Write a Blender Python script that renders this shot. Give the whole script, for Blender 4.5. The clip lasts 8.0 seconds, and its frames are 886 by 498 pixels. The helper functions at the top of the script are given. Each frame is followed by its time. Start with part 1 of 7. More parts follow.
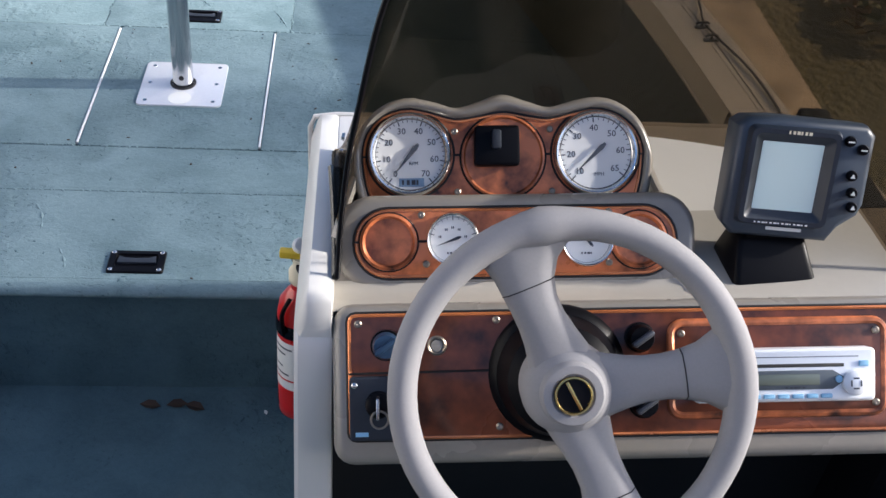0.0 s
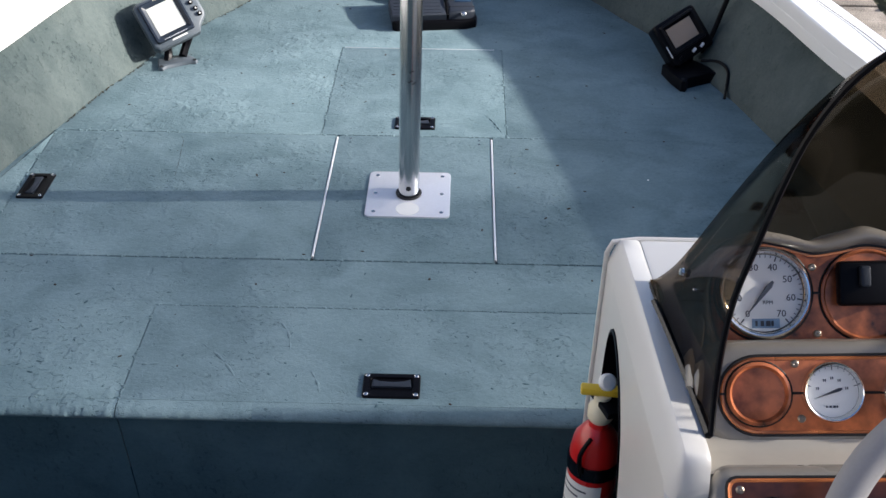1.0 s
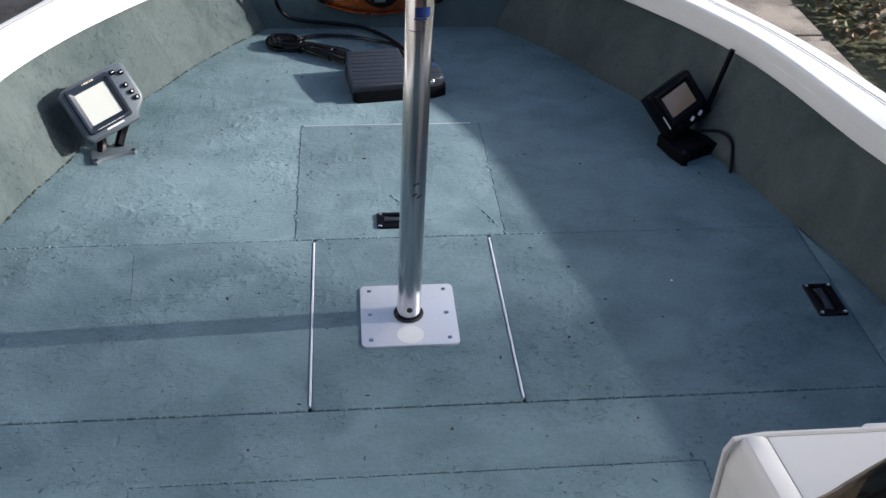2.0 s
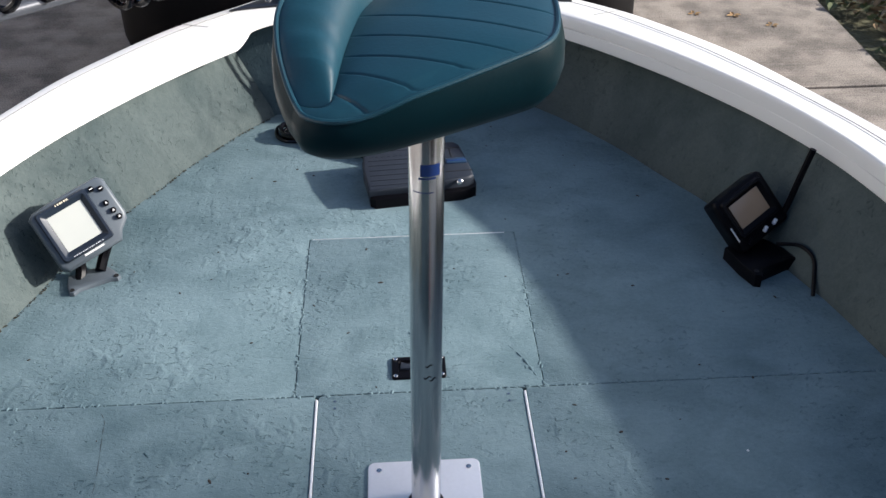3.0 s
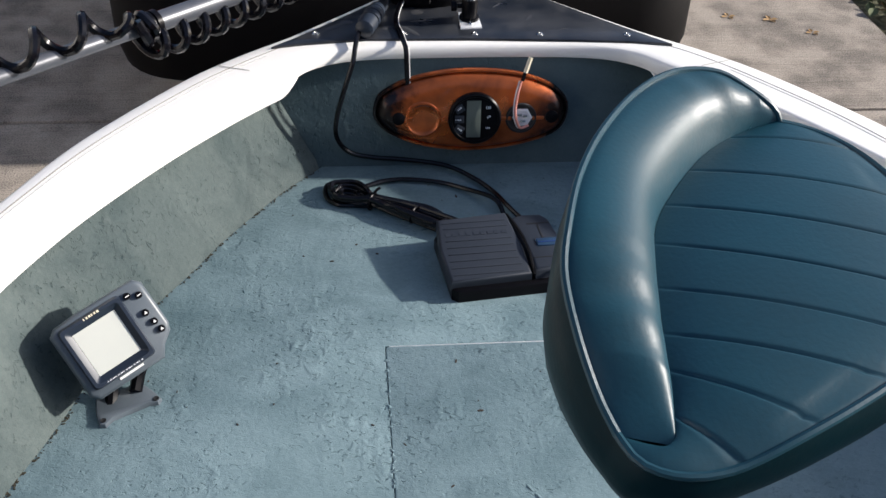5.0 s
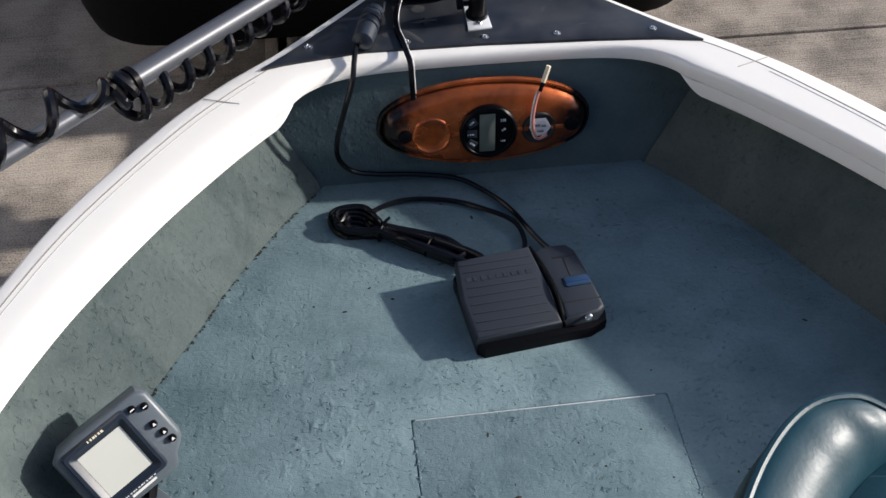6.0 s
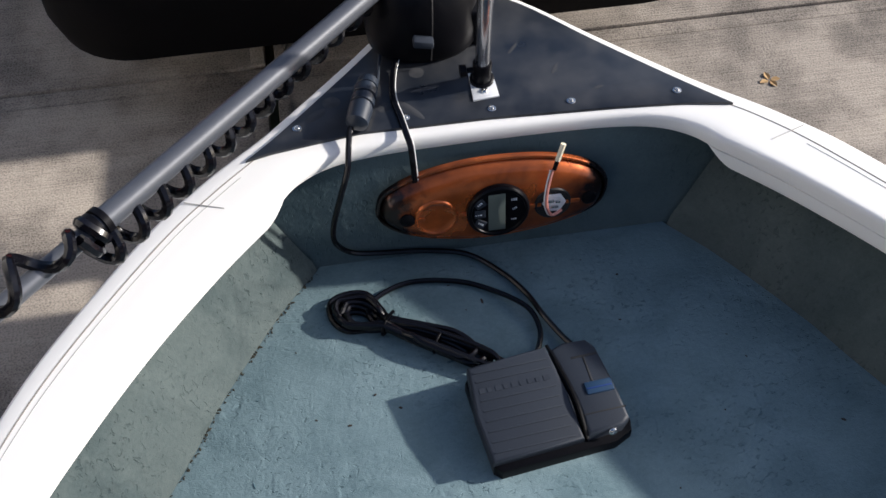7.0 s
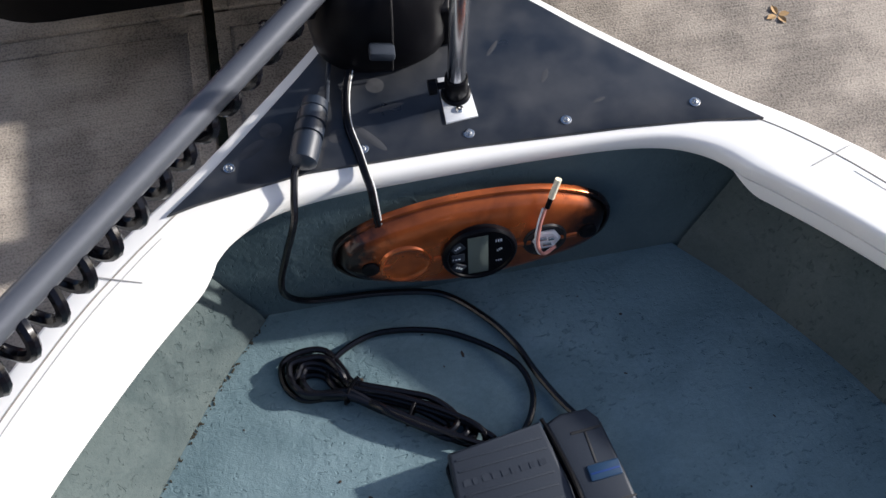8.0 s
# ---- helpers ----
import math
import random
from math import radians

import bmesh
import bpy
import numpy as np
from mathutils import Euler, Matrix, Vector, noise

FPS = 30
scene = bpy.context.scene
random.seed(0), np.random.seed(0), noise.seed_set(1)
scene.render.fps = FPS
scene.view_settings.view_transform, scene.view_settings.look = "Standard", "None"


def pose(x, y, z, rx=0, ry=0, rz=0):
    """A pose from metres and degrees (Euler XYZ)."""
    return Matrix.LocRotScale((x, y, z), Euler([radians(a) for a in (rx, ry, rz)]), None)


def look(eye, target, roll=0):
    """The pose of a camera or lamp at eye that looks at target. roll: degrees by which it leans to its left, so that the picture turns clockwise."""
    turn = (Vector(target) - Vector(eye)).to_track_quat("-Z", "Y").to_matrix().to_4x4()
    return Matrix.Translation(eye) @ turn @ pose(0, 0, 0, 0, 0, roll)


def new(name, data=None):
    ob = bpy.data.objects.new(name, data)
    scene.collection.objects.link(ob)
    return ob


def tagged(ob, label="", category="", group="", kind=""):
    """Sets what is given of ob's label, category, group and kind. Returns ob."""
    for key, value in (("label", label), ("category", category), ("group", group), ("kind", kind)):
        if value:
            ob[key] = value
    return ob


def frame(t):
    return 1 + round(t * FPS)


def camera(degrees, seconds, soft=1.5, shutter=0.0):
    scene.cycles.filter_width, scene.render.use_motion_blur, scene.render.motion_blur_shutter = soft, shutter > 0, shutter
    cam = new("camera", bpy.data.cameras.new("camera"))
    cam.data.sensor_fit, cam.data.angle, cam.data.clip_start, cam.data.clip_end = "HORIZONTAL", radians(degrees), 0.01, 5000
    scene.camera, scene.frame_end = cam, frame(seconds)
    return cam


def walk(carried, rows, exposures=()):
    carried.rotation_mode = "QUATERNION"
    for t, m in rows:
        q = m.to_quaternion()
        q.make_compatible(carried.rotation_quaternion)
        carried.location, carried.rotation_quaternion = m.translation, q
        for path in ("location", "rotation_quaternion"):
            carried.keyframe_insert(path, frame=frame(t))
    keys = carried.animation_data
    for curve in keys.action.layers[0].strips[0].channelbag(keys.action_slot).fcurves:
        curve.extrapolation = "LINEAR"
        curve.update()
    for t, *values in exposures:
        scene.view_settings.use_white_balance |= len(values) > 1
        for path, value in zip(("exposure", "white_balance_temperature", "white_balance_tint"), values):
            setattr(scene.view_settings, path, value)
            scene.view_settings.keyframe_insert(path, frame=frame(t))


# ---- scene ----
cam = camera(47.2, 8.0)
PATH = [
    (0, (0.322, -1.701, 1.043), (0.505, -0.18, -0.244), 5.6),
    (0.5, (0.167, -1.736, 1.055), (0.234, -0.147, -0.158), 3.7),
    (1, (0.088, -1.596, 1.032), (0.065, 0.024, -0.14), 0.7),
    (1.2, (0.053, -1.538, 1.038), (0.057, 0.081, -0.136), 0.6),
    (2.3, (-0.1, -1.158, 1.05), (0.095, 0.462, -0.105), 2.1),
    (2.5, (-0.061, -1.078, 1.046), (0.09, 0.553, -0.102), 1.1),
    (3, (-0.015, -0.918, 1.055), (0.061, 0.722, -0.087), -0.8),
    (3.5, (0.006, -0.827, 1.067), (0.021, 0.82, -0.068), -2.5),
    (4, (-0.097, -0.737, 1.087), (-0.015, 0.904, -0.053), -0.9),
    (4.5, (-0.228, -0.628, 1.08), (-0.034, 0.982, -0.09), 1.8),
    (4.7, (-0.246, -0.593, 1.054), (-0.047, 1.023, -0.107), 3.0),
    (5.8, (-0.213, -0.213, 1.207), (-0.091, 1.149, -0.252), -1.3),
    (6, (-0.266, -0.181, 1.229), (-0.069, 1.184, -0.221), 0.8),
    (6.5, (-0.254, -0.057, 1.277), (-0.044, 1.29, -0.187), 0.0),
    (7, (-0.233, 0.158, 1.345), (-0.057, 1.346, -0.254), -0.8),
    (7.5, (-0.332, 0.367, 1.298), (0.012, 1.405, -0.377), 5.8),
    (8, (-0.172, 0.518, 1.264), (0.019, 1.473, -0.483), -0.1),
]
walk(cam, [(t, look(eye, target, roll)) for t, eye, target, roll in PATH], [(0, 1.65, 5640, 11), (0.5, 1.62, 5720, 11), (1, 1.30, 5660, 11), (2.5, 0.98, 5590, 11), (3.5, 0.97, 5660, 11), (4.5, 0.95, 5700, 11), (6, 0.58, 5710, 11), (6.5, 0.74, 5690, 11), (7.5, 0.74, 5600, 11), (8, 0.86, 5560, 11)])

# ---------------------------------------------------------------- world and sun
SUN_EL, SUN_AZ = 23.3, 88.0
world = bpy.data.worlds.new("sky")
scene.world = world
world.use_nodes = True
_wn = world.node_tree
_sky = _wn.nodes.new("ShaderNodeTexSky")
_sky.sky_type, _sky.sun_disc = "NISHITA", False
_sky.air_density, _sky.dust_density, _sky.ozone_density = 0.8, 3.0, 1.0
_sky.sun_elevation, _sky.sun_rotation = radians(SUN_EL), radians(SUN_AZ)
_wn.links.new(_sky.outputs[0], _wn.nodes["Background"].inputs[0])
_wn.nodes["Background"].inputs[1].default_value = 0.090
_sun = bpy.data.lights.new("sun", "SUN")
_sun.energy, _sun.angle, _sun.color = 4.5, radians(1.5), (1.0, 0.87, 0.70)
sun = new("sun", _sun)
_to_sun = Vector((math.sin(radians(SUN_AZ)) * math.cos(radians(SUN_EL)), math.cos(radians(SUN_AZ)) * math.cos(radians(SUN_EL)), math.sin(radians(SUN_EL))))
sun.matrix_world = look(_to_sun * 3, (0, 0, 0))


# ---------------------------------------------------------------- materials
def material(name, color, rough=0.6, metal=0.0, vary=0.12, grain=60.0, bump=0.15, coarse=5.0, depth=0.002, dark=None, spots=0.0,
             coat=0.0, random_value=0.0, stretch=(1, 1, 1), spec=0.5):
    """A painted, moulded or woven surface: colour varied at two scales, grain as bump, and optional worn patches."""
    m = bpy.data.materials.new(name)
    m.use_nodes = True
    t = m.node_tree
    b = t.nodes["Principled BSDF"]
    co = t.nodes.new("ShaderNodeTexCoord")
    mp = t.nodes.new("ShaderNodeMapping")
    mp.inputs["Scale"].default_value = stretch
    t.links.new(co.outputs["Object"], mp.inputs[0])
    big, fine = t.nodes.new("ShaderNodeTexNoise"), t.nodes.new("ShaderNodeTexNoise")
    big.inputs["Scale"].default_value, fine.inputs["Scale"].default_value = coarse, grain
    big.inputs["Detail"].default_value, fine.inputs["Detail"].default_value = 4, 3
    for n in (big, fine):
        t.links.new(mp.outputs[0], n.inputs[0])
    dark = dark or tuple(c * 0.55 for c in color)
    mix = t.nodes.new("ShaderNodeMix")
    mix.data_type = "RGBA"
    mix.inputs[6].default_value, mix.inputs[7].default_value = (*color, 1), (*dark, 1)
    fac = t.nodes.new("ShaderNodeMapRange")
    fac.inputs[1].default_value, fac.inputs[2].default_value = 0.35 + spots * 0.1, 0.75 - spots * 0.08
    fac.inputs[3].default_value, fac.inputs[4].default_value = 0.0, min(1.0, vary * 3)
    add = t.nodes.new("ShaderNodeMath")
    add.operation = "MULTIPLY_ADD"
    add.inputs[1].default_value = 0.35
    t.links.new(fine.outputs[0], add.inputs[0])
    sc = t.nodes.new("ShaderNodeMath")
    sc.operation = "MULTIPLY"
    sc.inputs[1].default_value = 0.68
    t.links.new(big.outputs[0], sc.inputs[0])
    t.links.new(sc.outputs[0], add.inputs[2])
    t.links.new(add.outputs[0], fac.inputs[0])
    t.links.new(fac.outputs[0], mix.inputs[0])
    out = mix.outputs[2]
    if random_value:
        info, hue = t.nodes.new("ShaderNodeObjectInfo"), t.nodes.new("ShaderNodeHueSaturation")
        rng = t.nodes.new("ShaderNodeMapRange")
        rng.inputs[3].default_value, rng.inputs[4].default_value = 1 - random_value, 1 + random_value
        t.links.new(info.outputs["Random"], rng.inputs[0])
        t.links.new(rng.outputs[0], hue.inputs["Value"])
        t.links.new(out, hue.inputs["Color"])
        out = hue.outputs[0]
    t.links.new(out, b.inputs["Base Color"])
    rr = t.nodes.new("ShaderNodeMapRange")
    rr.inputs[3].default_value, rr.inputs[4].default_value = max(0.02, rough - 0.1), min(1.0, rough + 0.12)
    t.links.new(big.outputs[0], rr.inputs[0])
    t.links.new(rr.outputs[0], b.inputs["Roughness"])
    b.inputs["Metallic"].default_value = metal
    b.inputs["Coat Weight"].default_value = coat
    b.inputs["Specular IOR Level"].default_value = spec
    if bump:
        bp = t.nodes.new("ShaderNodeBump")
        bp.inputs["Strength"].default_value, bp.inputs["Distance"].default_value = bump, depth
        t.links.new(fine.outputs[0], bp.inputs["Height"])
        t.links.new(bp.outputs[0], b.inputs["Normal"])
    return m


def carpet_material(name, color, dark, along=(0.6, 1.0, 1.0), wave=6.0, swell_depth=1.5, relief=0.74):
    """Short marine carpet: fibres, picked pits lying one way, creases, swells and wide faded patches."""
    m = bpy.data.materials.new(name)
    m.use_nodes = True
    t = m.node_tree
    b = t.nodes["Principled BSDF"]
    co = t.nodes.new("ShaderNodeTexCoord")

    def noise_node(scale, detail, stretch=(1, 1, 1), distort=0.0, rot=0.0):
        mp, n = t.nodes.new("ShaderNodeMapping"), t.nodes.new("ShaderNodeTexNoise")
        mp.inputs["Scale"].default_value = stretch
        mp.inputs["Rotation"].default_value = (0, 0, rot)
        n.inputs["Scale"].default_value, n.inputs["Detail"].default_value, n.inputs["Distortion"].default_value = scale, detail, distort
        t.links.new(co.outputs["Object"], mp.inputs[0])
        t.links.new(mp.outputs[0], n.inputs[0])
        return n.outputs[0]

    def mapped(v, lo, hi, a, c):
        r = t.nodes.new("ShaderNodeMapRange")
        for k, x in zip((1, 2, 3, 4), (lo, hi, a, c)):
            r.inputs[k].default_value = x
        t.links.new(v, r.inputs[0])
        return r.outputs[0]

    def maths(op, a, c):
        n = t.nodes.new("ShaderNodeMath")
        n.operation = op
        for k, v in ((0, a), (1, c)):
            if isinstance(v, float):
                n.inputs[k].default_value = v
            else:
                t.links.new(v, n.inputs[k])
        return n.outputs[0]

    fibre, tuft = noise_node(520, 2), noise_node(150, 3, (0.8, 1, 1), 0.6)
    pit_size = noise_node(140, 2, along, 0.9, 0.12)
    crowd = mapped(noise_node(5.5, 3), 0.40, 0.62, 0.0, 1.0)
    pit = maths("MULTIPLY", mapped(pit_size, 0.62, 0.67, 0.0, 1.0), crowd)
    crease = mapped(noise_node(7, 3, (0.6, 1.5, 1), 2.2, 0.9), 0.70, 0.73, 0.0, 1.0)
    swell = noise_node(wave, 2, (1, 1, 1), 0.8)
    lump = mapped(noise_node(42, 2, (1, 0.7, 1), 0.35, 0.5), 0.50, 0.72, 0.0, 1.0)
    patch = mapped(noise_node(2.3, 4, (1, 1.5, 1)), 0.32, 0.7, 0.0, 1.0)
    smudge = mapped(noise_node(9.0, 5, (1, 1.3, 1), 0.7), 0.40, 0.66, 0.0, 1.0)
    worn = maths("ADD", maths("MULTIPLY", patch, 0.42), maths("MULTIPLY", mapped(tuft, 0.3, 0.75, 0.0, 1.0), 0.17))
    worn = maths("ADD", worn, maths("MULTIPLY", smudge, 0.27))
    worn = maths("ADD", worn, maths("MULTIPLY", pit, 0.24))
    worn = maths("ADD", worn, maths("MULTIPLY", mapped(fibre, 0.3, 0.7, 0.0, 1.0), 0.12))
    mix = t.nodes.new("ShaderNodeMix")
    mix.data_type = "RGBA"
    mix.inputs[6].default_value, mix.inputs[7].default_value = (*color, 1), (*dark, 1)
    t.links.new(worn, mix.inputs[0])
    t.links.new(mix.outputs[2], b.inputs["Base Color"])
    b.inputs["Roughness"].default_value = 0.95
    b.inputs["Specular IOR Level"].default_value = 0.15
    high = maths("ADD", maths("MULTIPLY", fibre, 0.20), maths("MULTIPLY", tuft, 0.34))
    high = maths("ADD", high, maths("MULTIPLY", maths("MULTIPLY", lump, crowd), 0.45))
    high = maths("SUBTRACT", high, maths("MULTIPLY", pit, 0.75))
    high = maths("SUBTRACT", high, maths("MULTIPLY", crease, 0.25))
    high = maths("ADD", high, maths("MULTIPLY", swell, swell_depth))
    bp = t.nodes.new("ShaderNodeBump")
    bp.inputs["Strength"].default_value, bp.inputs["Distance"].default_value = relief, 0.0040
    t.links.new(high, bp.inputs["Height"])
    t.links.new(bp.outputs[0], b.inputs["Normal"])
    return m


def concrete_material(name, pale, dark):
    """Old broom-finished concrete: blotches, fine broom lines across the drive, dark grains."""
    m = bpy.data.materials.new(name)
    m.use_nodes = True
    t = m.node_tree
    b = t.nodes["Principled BSDF"]
    co = t.nodes.new("ShaderNodeTexCoord")
    height, tone = [], []
    for scale, detail, stretch, lo, hi, share, lift in ((0.9, 5, (1, 1, 1), 0.36, 0.62, 0.30, 0.0), (7.5, 6, (1, 1, 1), 0.40, 0.62, 0.44, 0.15), (22, 3, (0.14, 7.0, 1), 0.40, 0.66, 0.12, 0.6), (210, 3, (1, 1, 1), 0.46, 0.64, 0.40, 0.7)):
        mp, n, r = t.nodes.new("ShaderNodeMapping"), t.nodes.new("ShaderNodeTexNoise"), t.nodes.new("ShaderNodeMapRange")
        mp.inputs["Scale"].default_value = stretch
        mp.inputs["Rotation"].default_value = (0, 0, 0.04)
        n.inputs["Scale"].default_value, n.inputs["Detail"].default_value = scale, detail
        r.inputs[1].default_value, r.inputs[2].default_value, r.inputs[4].default_value = lo, hi, share
        t.links.new(co.outputs["Object"], mp.inputs[0])
        t.links.new(mp.outputs[0], n.inputs[0])
        t.links.new(n.outputs[0], r.inputs[0])
        tone.append(r.outputs[0])
        k = t.nodes.new("ShaderNodeMath")
        k.operation = "MULTIPLY"
        k.inputs[1].default_value = lift
        t.links.new(n.outputs[0], k.inputs[0])
        height.append(k.outputs[0])

    def total(values):
        out = values[0]
        for v in values[1:]:
            a = t.nodes.new("ShaderNodeMath")
            t.links.new(out, a.inputs[0])
            t.links.new(v, a.inputs[1])
            out = a.outputs[0]
        return out

    mix = t.nodes.new("ShaderNodeMix")
    mix.data_type = "RGBA"
    mix.inputs[6].default_value, mix.inputs[7].default_value = (*pale, 1), (*dark, 1)
    t.links.new(total(tone), mix.inputs[0])
    t.links.new(mix.outputs[2], b.inputs["Base Color"])
    b.inputs["Roughness"].default_value = 0.92
    b.inputs["Specular IOR Level"].default_value = 0.2
    bp = t.nodes.new("ShaderNodeBump")
    bp.inputs["Strength"].default_value, bp.inputs["Distance"].default_value = 0.9, 0.004
    t.links.new(total(height), bp.inputs["Height"])
    t.links.new(bp.outputs[0], b.inputs["Normal"])
    return m


def tinted_plastic(name, tint, gloss=0.06):
    """Clear or smoked sheet: tinted see-through with a Fresnel gloss."""
    m = bpy.data.materials.new(name)
    m.use_nodes = True
    t = m.node_tree
    t.nodes.remove(t.nodes["Principled BSDF"])
    clear, shine, lw, mix, pw = (t.nodes.new(k) for k in ("ShaderNodeBsdfTransparent", "ShaderNodeBsdfGlossy", "ShaderNodeLayerWeight", "ShaderNodeMixShader", "ShaderNodeMath"))
    clear.inputs[0].default_value = (*tint, 1)
    shine.inputs["Roughness"].default_value = gloss
    lw.inputs[0].default_value = 0.5
    pw.operation = "POWER"
    pw.inputs[1].default_value = 4.0
    lift = t.nodes.new("ShaderNodeMath")
    lift.operation = "MULTIPLY_ADD"
    lift.inputs[1].default_value, lift.inputs[2].default_value = 0.24, 0.015
    t.links.new(lw.outputs["Facing"], pw.inputs[0])
    t.links.new(pw.outputs[0], lift.inputs[0])
    t.links.new(lift.outputs[0], mix.inputs[0])
    t.links.new(clear.outputs[0], mix.inputs[1])
    t.links.new(shine.outputs[0], mix.inputs[2])
    t.links.new(mix.outputs[0], t.nodes["Material Output"].inputs[0])
    return m


CARPET = carpet_material("marine_carpet", (0.208, 0.286, 0.308), (0.066, 0.110, 0.128))
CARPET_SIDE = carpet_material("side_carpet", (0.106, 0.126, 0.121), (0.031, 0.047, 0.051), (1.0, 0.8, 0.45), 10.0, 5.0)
# darker copy of the deck carpet: the cockpit's shade is put into the colour
CARPET_STEP = carpet_material("shade_and_snag_carpet", (0.099, 0.158, 0.183), (0.035, 0.065, 0.080), (1.0, 0.8, 0.45), 8.0, 3.0)
CARPET_BOW = carpet_material("bow_carpet", (0.100, 0.140, 0.152), (0.040, 0.062, 0.070), (1.0, 0.8, 0.45), 10.0, 0.8, 0.26)
CARPET_GAP = material("carpet_backing", (0.085, 0.120, 0.128), 0.95, bump=0)
GELCOAT = material("white_gelcoat", (0.80, 0.79, 0.76), 0.35, vary=0.03, grain=25, bump=0.03, dark=(0.62, 0.60, 0.55), coat=0.15)
HULL = material("hull_gelcoat", (0.32, 0.29, 0.25), 0.3, vary=0.08, grain=90, bump=0.02, coat=0.3)
CONSOLE_WHITE = material("console_white_gelcoat", (0.60, 0.585, 0.555), 0.35, vary=0.04, grain=30, bump=0.03, dark=(0.46, 0.44, 0.41), coat=0.15)
CONSOLE_GREY = material("console_taupe", (0.240, 0.220, 0.190), 0.27, vary=0.08, grain=160, bump=0.05, coarse=9, depth=0.001, coat=0.25)
# paler copy of the taupe: the sweep's sheen is put into the colour
CONSOLE_SHEEN = material("sheen_pale_taupe", (0.41, 0.383, 0.335), 0.32, vary=0.06, grain=120, bump=0.03, coarse=6)
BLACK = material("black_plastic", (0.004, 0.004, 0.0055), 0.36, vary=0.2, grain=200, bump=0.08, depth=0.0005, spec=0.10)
BLACK_RUBBER = material("black_rubber", (0.004, 0.004, 0.006), 0.22, vary=0.2, grain=260, bump=0.05, depth=0.0004, spec=0.32)
CHARCOAL = material("charcoal_plastic", (0.028, 0.034, 0.046), 0.5, vary=0.18, grain=320, bump=0.2, depth=0.0006, spec=0.24)
# darker copy of the slate: the console unit's shade is put into the colour
SONAR_SHADED = material("shaded_slate_plastic", (0.032, 0.046, 0.070), 0.42, vary=0.12, grain=300, bump=0.1, depth=0.0005)
SONAR_GREY = material("slate_plastic", (0.088, 0.106, 0.124), 0.42, vary=0.12, grain=300, bump=0.1, depth=0.0005)
PLATE_BLACK = material("scuffed_black_sheet", (0.008, 0.011, 0.017), 0.30, vary=0.25, grain=30, bump=0.03, coarse=9, dark=(0.060, 0.060, 0.062), spots=0.45)
ALUMINIUM = material("brushed_aluminium", (0.56, 0.57, 0.59), 0.20, 1.0, vary=0.08, grain=14, bump=0.05, stretch=(8, 8, 0.6))
HINGE = material("pale_aluminium", (0.80, 0.81, 0.82), 0.5, 0.35, vary=0.08, grain=60, bump=0.05)
PLATE_METAL = material("satin_plate", (0.74, 0.75, 0.78), 0.40, 0.4, vary=0.08, grain=180, bump=0.05)
STEEL = material("screw_steel", (0.62, 0.62, 0.60), 0.25, 1.0, vary=0.1, grain=200, bump=0.05)
CHROME = material("chrome", (0.80, 0.80, 0.79), 0.15, 1.0, vary=0.02, grain=50, bump=0)
CONCRETE = concrete_material("driveway_concrete", (0.435, 0.385, 0.325), (0.115, 0.102, 0.090))
SOIL = material("lawn_soil", (0.12, 0.11, 0.06), 0.95, vary=0.35, grain=30, bump=0.6, coarse=1.2, depth=0.02, dark=(0.05, 0.06, 0.025))
CAR_PAINT = material("black_car_paint", (0.003, 0.003, 0.0033), 0.3, vary=0.1, grain=20, bump=0, spec=0.12)
CAR_TRIM = material("bumper_plastic", (0.004, 0.0036, 0.004), 0.7, vary=0.2, grain=150, bump=0.1, spec=0.1)
GLASS_DARK = material("car_glass", (0.01, 0.012, 0.014), 0.05, vary=0.05, grain=10, bump=0)
RED_LENS = material("tail_lamp_red", (0.25, 0.015, 0.012), 0.2, vary=0.1, grain=80, bump=0.1)
CLEAR_LENS = material("lamp_lens", (0.55, 0.58, 0.60), 0.2, vary=0.1, grain=60, bump=0.1)
TYRE = material("tyre", (0.015, 0.015, 0.015), 0.8, vary=0.2, grain=90, bump=0.3)


# ---------------------------------------------------------------- mesh helpers
class Mesh:
    """Vertices and faces of one part."""

    def __init__(self):
        self.v, self.f = [], []

    def add(self, verts, faces, m=None):
        base = len(self.v)
        self.v += [tuple((m @ Vector(p)) if m else p) for p in verts]
        self.f += [tuple(base + i for i in face) for face in faces]
        return self

    def rings(self, rings, closed=True, start=True, end=True, m=None):
        """Skin a list of rings of equal length; closed: each ring is a loop."""
        n = len(rings[0])
        faces = []
        for k in range(len(rings) - 1):
            for i in range(n if closed else n - 1):
                j = (i + 1) % n
                faces.append((k * n + i, k * n + j, (k + 1) * n + j, (k + 1) * n + i))
        if start:
            faces.append(tuple(range(n))[::-1])
        if end:
            faces.append(tuple((len(rings) - 1) * n + i for i in range(n)))
        return self.add([p for r in rings for p in r], faces, m)


def part(name, mesh, mat, parent=None, label="", angle=38.0, at=None):
    data = bpy.data.meshes.new(name)
    data.from_pydata(mesh.v, [], mesh.f)
    bm = bmesh.new()
    bm.from_mesh(data)
    bmesh.ops.recalc_face_normals(bm, faces=bm.faces)
    bm.to_mesh(data)
    bm.free()
    data.polygons.foreach_set("use_smooth", [True] * len(data.polygons))
    data.set_sharp_from_angle(angle=radians(angle))
    data.materials.append(mat)
    ob = new(name, data)
    if parent:
        ob.parent = parent
    if at is not None:
        ob.matrix_basis = at
    if label:
        tagged(ob, label)
    return ob


def thing(name, label, category, at=None, group="", kind=""):
    ob = new(name)
    ob.empty_display_size = 0.05
    if at is not None:
        ob.matrix_basis = at
    return tagged(ob, label, category, group, kind)


